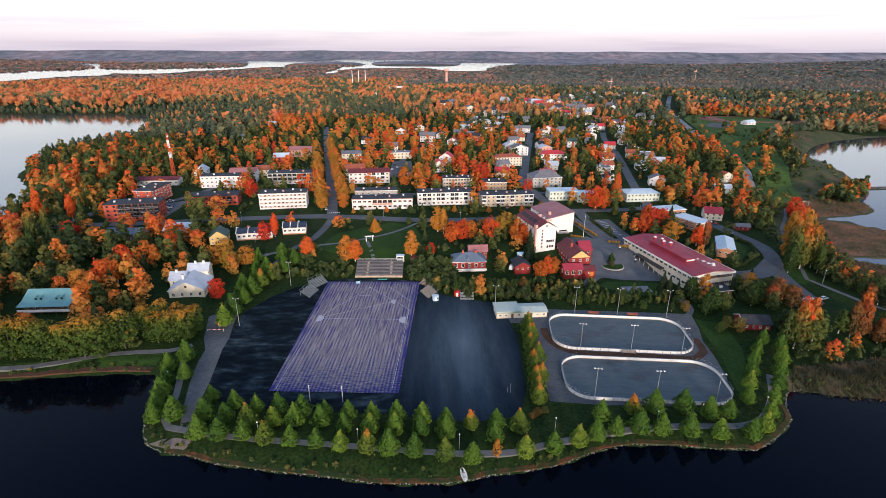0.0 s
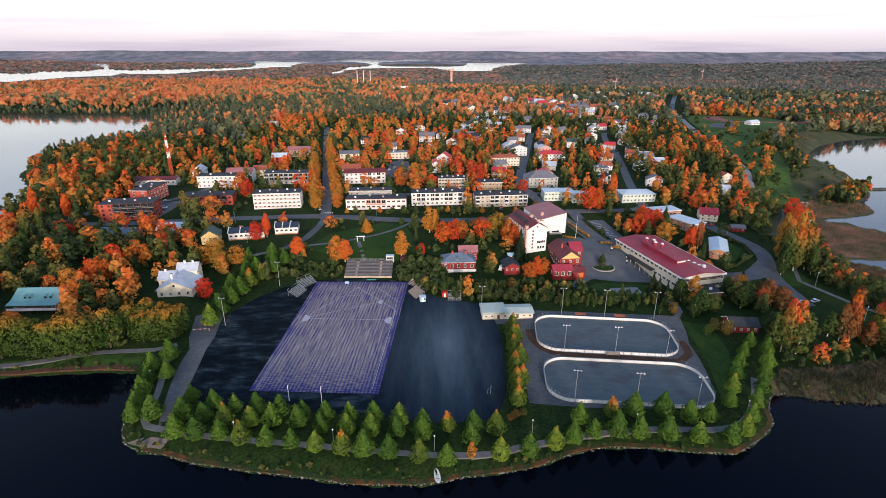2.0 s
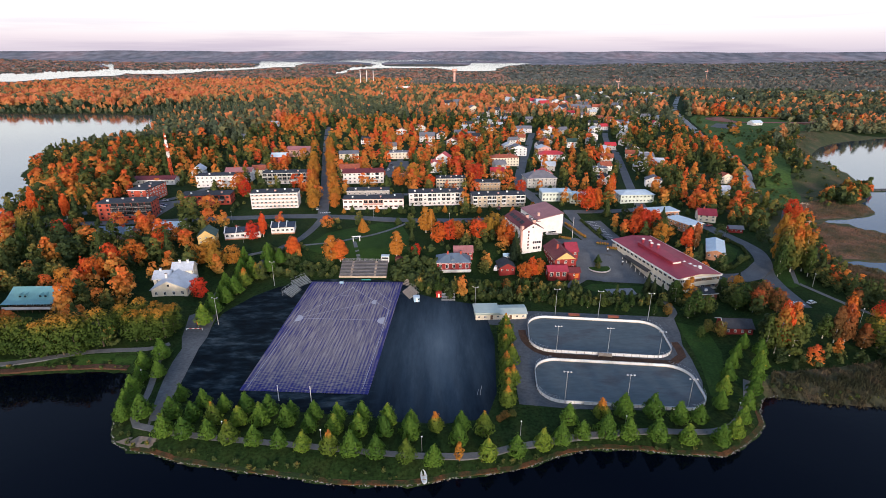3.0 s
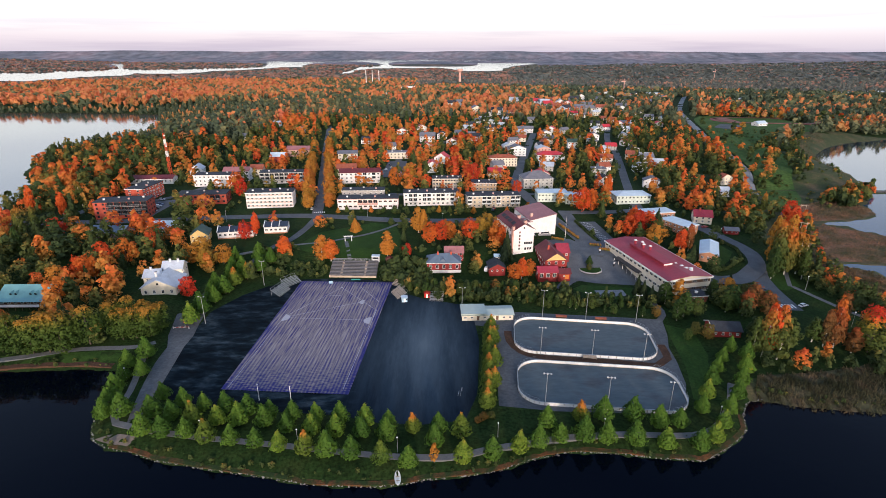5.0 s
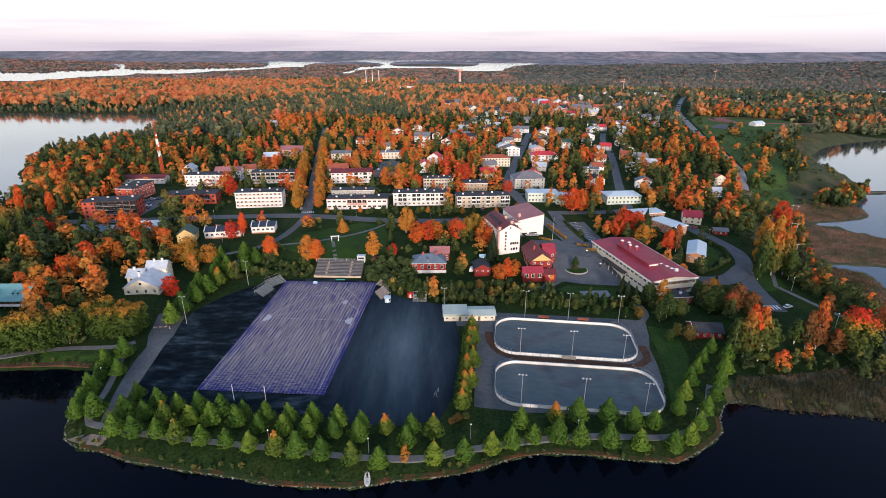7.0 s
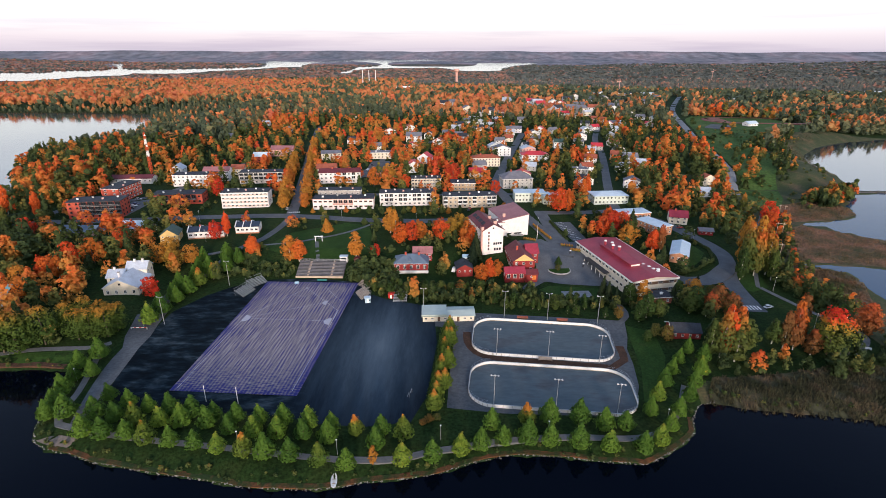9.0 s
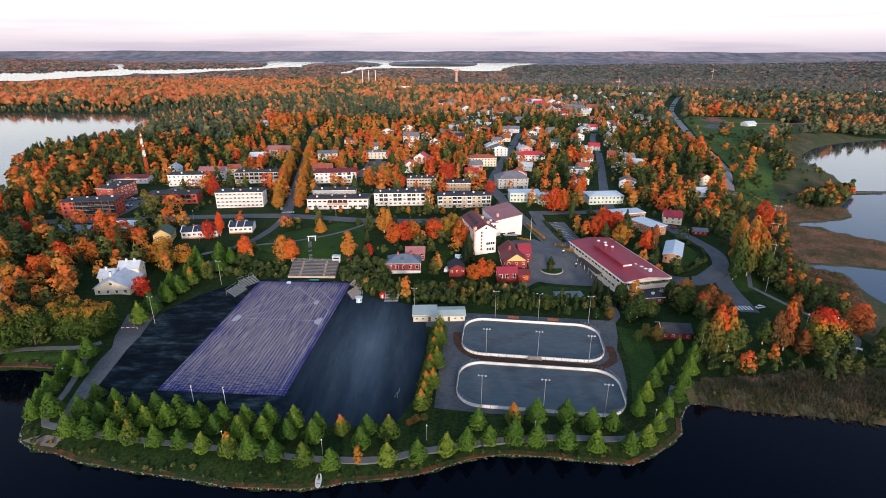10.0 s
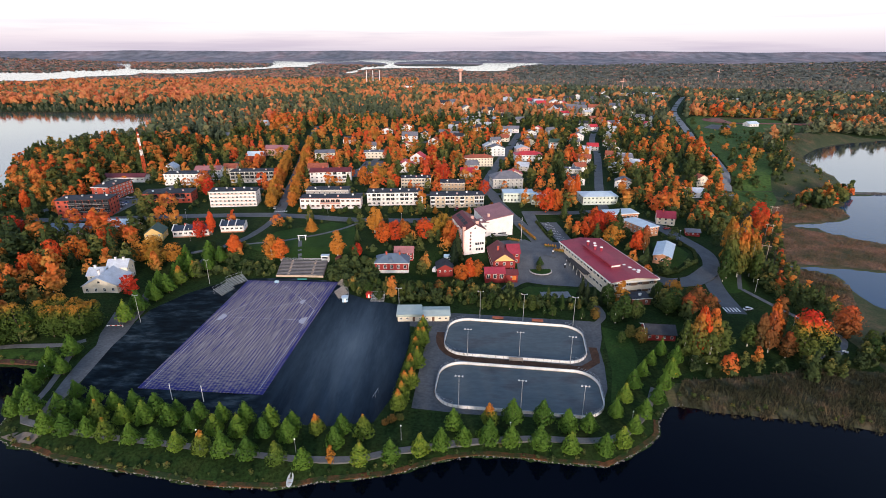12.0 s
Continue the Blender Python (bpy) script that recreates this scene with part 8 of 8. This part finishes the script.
boat = thing("rowing_boat", pose(10.3, 115.4, 0.75, 0, 0, 98) @ Matrix.Scale(1.15, 4), "white rowing boat drawn up on the shore", "boat")
hull = Shape()
prof = [(-2.2, .55), (-1.2, .75), (0, .8), (1.2, .62), (2.3, .05)]
vs = []
for x, w_ in prof:
    vs += [(x, -w_, .55), (x, 0, -.05), (x, w_, .55)]
for x, w_ in prof:
    vs += [(x * .96, -w_ * .88, .55), (x * .96, 0, .06), (x * .96, w_ * .88, .55)]
fs = []
for i in range(4):
    a, b, o = 3 * i, 3 * i + 3, 15
    fs += [(a, b, b + 1, a + 1), (a + 1, b + 1, b + 2, a + 2), (o + b, o + a, o + a + 1, o + b + 1), (o + b + 1, o + a + 1, o + a + 2, o + b + 2), (a, a + o, b + o, b), (a + 2, b + 2, b + 2 + o, a + 2 + o)]
fs += [(0, 1, 2, 17, 16, 15)]
part("hull", hull.add(vs, fs), WHITE, boat)
for x in (-1.2, 0.2):
    part("thwart", Shape().box(x, x + .25, -.62, .62, .36, .4), PALEWOOD, boat)

# lattice mast, red and white
mast = thing("radio_mast", pose(-221.5, 448.6, height(-221.5, 448.6)), "red and white lattice radio mast above the trees", "mast")
MH = 36.0
MAST_RED = paint("mast_red", (0.50, 0.085, 0.03))
for k in range(7):
    z0, z1 = MH * k / 7, MH * (k + 1) / 7
    r0, r1 = 1.5 - 0.9 * k / 7, 1.5 - 0.9 * (k + 1) / 7
    s = Shape()
    for q in range(4):
        a0, a1 = q * math.pi / 2 + .4, (q + 1) * math.pi / 2 + .4
        p = [(r * math.cos(a), r * math.sin(a), z) for r, a, z in ((r0, a0, z0), (r1, a0, z1), (r0, a1, z0), (r1, a1, z1))]
        s.tube(p[0], p[1], .2, .2, 4).tube(p[0], p[3], .14, .14, 4).tube(p[2], p[1], .14, .14, 4).tube(p[1], p[3], .14, .14, 4)
    part("mast_section", s, WHITE if k in (3, 5) else MAST_RED, mast)
part("antenna", Shape().tube((0, 0, MH), (0, 0, MH + 4), .12, .05, 5), RED_P, mast)
for z in (25, 30, 34):
    part("dish", Shape().tube((.9, -.8, z), (1.1, -1.2, z), .7, .7, 10), WHITE, mast)

flag = thing("flagpole", pose(93.3, 294.3, height(93.3, 294.3)), "tall white flagpole by the school", "flagpole")
part("pole", Shape().tube((0, 0, -.2), (0, 0, 14), .12, .05, 8), WHITE, flag)
part("finial", Shape().tube((0, 0, 14), (0, 0, 14.2), .12, .02, 8), STEEL, flag)

for x in (-263.5, -242, -219.5):
    ch = thing("factory_chimney", pose(x, 1850, height(x, 1850)), "slender pale factory chimney on the skyline", "chimney", "factory chimneys")
    part("shaft", Shape().tube((0, 0, 0), (0, 0, 50), 1.5, 1.1, 10), OFFWHITE, ch)
    part("rim", Shape().tube((0, 0, 50), (0, 0, 51), 1.25, 1.25, 10), DARKMETAL, ch)
wt = thing("water_tower", pose(55, 1850, 14), "pale pink concrete water tower above the woods", "water tower")
part("stem", Shape().tube((0, 0, 0), (0, 0, 30), 4, 4, 14), PINKW, wt)
part("tank", Shape().tube((0, 0, 30), (0, 0, 34), 4, 9, 16).tube((0, 0, 34), (0, 0, 41), 9, 9, 16), PINKW, wt)
# nearer one is a crane, farther a mast; sunlit pink put into their colour
for x, y, h in ((463, 1382, 40), (1010, 2060, 48)):
    m_ = thing("far_mast", pose(x, y, height(x, y)), "thin far mast over the woods, low-sun pink put into its colour", "mast", "far masts")
    part("shaft", Shape().tube((0, 0, 0), (0, 0, h), .9, .6, 6), PINKW, m_)
    part("arm", Shape().box(-8, 3, -.4, .4, h * .78, h * .82), PINKW, m_)
for x, y, w_, d, h in ((380, 1290, 60, 20, 8), (440, 1280, 34, 18, 7), (470, 1220, 26, 20, 13), (652, 1390, 50, 18, 7), (640, 1180, 30, 14, 6), (-20, 1560, 70, 20, 8), (60, 1570, 50, 20, 8), (1050, 1470, 60, 25, 8), (1180, 1500, 70, 25, 9), (1260, 1440, 50, 20, 8), (800, 1500, 50, 20, 7), (-130, 1500, 40, 14, 12), (-100, 1440, 34, 16, 14)):
    building("warehouse", "long pale warehouse among distant trees", "warehouse", (x, y), w_, d, 2, h, "flat", WHITE, PALEROOF, 1, max(3, int(w_ / 8)), 0, ww=4, wh=2.2, vents=0, group="far warehouses")
building("sports_pavilion", "small pavilion with a pale blue roof", "pavilion", (466, 768), 18, 11, 20, 4.0, "gx", OFFWHITE, PALEROOF, 1, 6, 1, rise=3)

for x, y in ((258, 330), (234, 291), (284, 372)):
    h_ = thing("power_pole_frame", pose(x, y, height(x, y), 0, 0, -25), "wooden H-frame power pole with a cross beam", "power pole", "power line poles")
    for sx in (-1.6, 1.6):
        part("pole", Shape().tube((sx, 0, -.5), (sx, 0, 8.6), .16, .12, 6), PALEWOOD, h_)
    part("cross_beam", Shape().box(-2.8, 2.8, -.1, .1, 7.6, 7.85), PALEWOOD, h_)
    for sx in (-2.8, 0, 2.8):
        part("insulator", Shape().tube((sx * .9, 0, 7.1), (sx * .9, 0, 7.6), .1, .1, 6), DARKMETAL, h_)
sign_x, sign_y = -89.3, 197.4
rs_ = thing("road_sign", pose(sign_x, sign_y, height(sign_x, sign_y), 0, 0, 20), "two round red and yellow road signs on one post", "road sign")
part("post", Shape().tube((0, 0, -0.3), (0, 0, 3.0), 0.05, 0.05, 6), STEEL, rs_)
for sz in (1.9, 2.75):
    disc = part("sign_disc", Shape().tube((0, -0.06, sz), (0, -0.1, sz), 0.42, 0.42, 16), RED_P, rs_)
    part("sign_face", Shape().tube((0, -0.1, sz), (0, -0.12, sz), 0.28, 0.28, 16), paint("sign_yellow", (0.75, 0.42, 0.05)), disc)
boom = thing("road_barrier", pose(sign_x - 0.6, sign_y - 2.4, height(sign_x, sign_y), 0, 0, 4), "closed red and white barrier boom across the gravel road", "barrier")
part("post", Shape().box(-3.4, -3.1, -0.15, 0.15, -0.3, 1.1), STEEL, boom)
part("post", Shape().box(3.1, 3.4, -0.15, 0.15, -0.3, 1.1), STEEL, boom)
for k in range(6):
    part("boom_section", Shape().box(-3.1 + k * 1.03, -2.07 + k * 1.03, -0.07, 0.07, 0.85, 1.0), RED_P if k % 2 else WHITE, boom)
board = thing("yellow_sign", pose(135.7, 166.1, height(135.7, 166.1), 0, 0, 20), "yellow notice board on two posts at the shore", "sign")
part("panel", Shape().box(-0.9, 0.9, -0.04, 0.04, 1.0, 2.3), paint("yellow_paint", (0.75, 0.50, 0.03)), board)
for bx in (-0.7, 0.7):
    part("post", Shape().box(bx - 0.05, bx + 0.05, 0.05, 0.13, -0.3, 2.2), STEEL, board)
for bx, by, bt in ((192.8, 180.4, 20), (207.5, 183.7, -30)):
    pb = thing("park_bench", pose(bx, by, height(bx, by), 0, 0, bt), "white-painted park bench beside the gravel path", "bench", "park benches")
    part("seat", Shape().box(-1.1, 1.1, -0.3, 0.25, 0.42, 0.5), WHITE, pb)
    part("backrest", Shape().box(-1.1, 1.1, 0.22, 0.3, 0.6, 0.95), WHITE, pb)
    for lx in (-0.9, 0.9):
        part("leg", Shape().box(lx - 0.06, lx + 0.06, -0.25, 0.25, -0.1, 0.42), CONCRETE, pb)
gate = thing("park_gate", pose(-36.6, 286, height(-36, 286), 0, 0, 10), "white timber gateway across the park path", "gate")
for sx in (0, 3.8):
    part("post", Shape().box(sx - .2, sx + .2, -.2, .2, -.3, 2.9), WHITE, gate)
part("lintel", Shape().box(-.7, 4.5, -.25, .25, 2.9, 3.3), WHITE, gate)
for x, y, t_ in ((109, 275, 15), (113.5, 262, 40)):
    sg = thing("info_sign", pose(x, y, height(x, y) + .1, 0, 0, t_), "dark upright notice post with a white head", "sign", "yard signs")
    part("post", Shape().box(-.35, .35, -.2, .2, 0, 1.7), DARKMETAL, sg)
    part("head", Shape().box(-.5, .5, -.25, .25, 1.7, 2.2), WHITE, sg)
for x, y in ((150, 352), (155, 209), (126, 226), (-100, 284), (-30, 330), (20, 318), (-120, 320), (64, 335), (188, 300), (200, 236), (196, 199), (206, 196)):
    path_lamp(x, y, 7.0)
isl = thing("planted_island", pose(100, 259, height(100, 259)), "round green planted bed with a small boulder in the yard", "flower bed")
part("kerb", Shape().tube((0, 0, -.2), (0, 0, .28), 6.2, 6.0, 24), CONCRETE, isl)
part("turf", Shape().tube((0, 0, .2), (0, 0, .34), 5.8, 5.6, 24), LAWN, isl)
court = Shape().box(-7, 7, -3.5, 3.5, 0, .08)
tagged(part("ball_court", court, PALE_ASPHALT, at=pose(104, 233.5, height(104, 233.5) + .03, 0, 0, 4)), "pale asphalt court on the school lawn", "court", kind="structure")
for (x0, y0), (x1, y1) in (((94.5, 319.6), (102, 296)), ((85, 293), (92, 291)), ((106, 287), (113, 286)), ((110, 280), (116, 279)), ((106.5, 327), (112, 296)), ((160, 254), (172, 258)), ((172, 258), (186, 270)), ((186, 270), (190, 284)), ((190, 284), (187, 300))):
    n = max(2, int(math.dist((x0, y0), (x1, y1)) / 1.2))
    hx_, hy_ = np.array([x0 + (x1 - x0) * (k + .5) / n for k in range(n)]), np.array([y0 + (y1 - y0) * (k + .5) / n for k in range(n)])
    scatter("hedge", "clipped hedge along the asphalt", hx_, hy_, np.full(n, 1.7), "maple", 60, 0.26, np.full(n, 0.18 if x0 > 150 or (x0, y0) == (106.5, 327) else 0.47), 1.2)
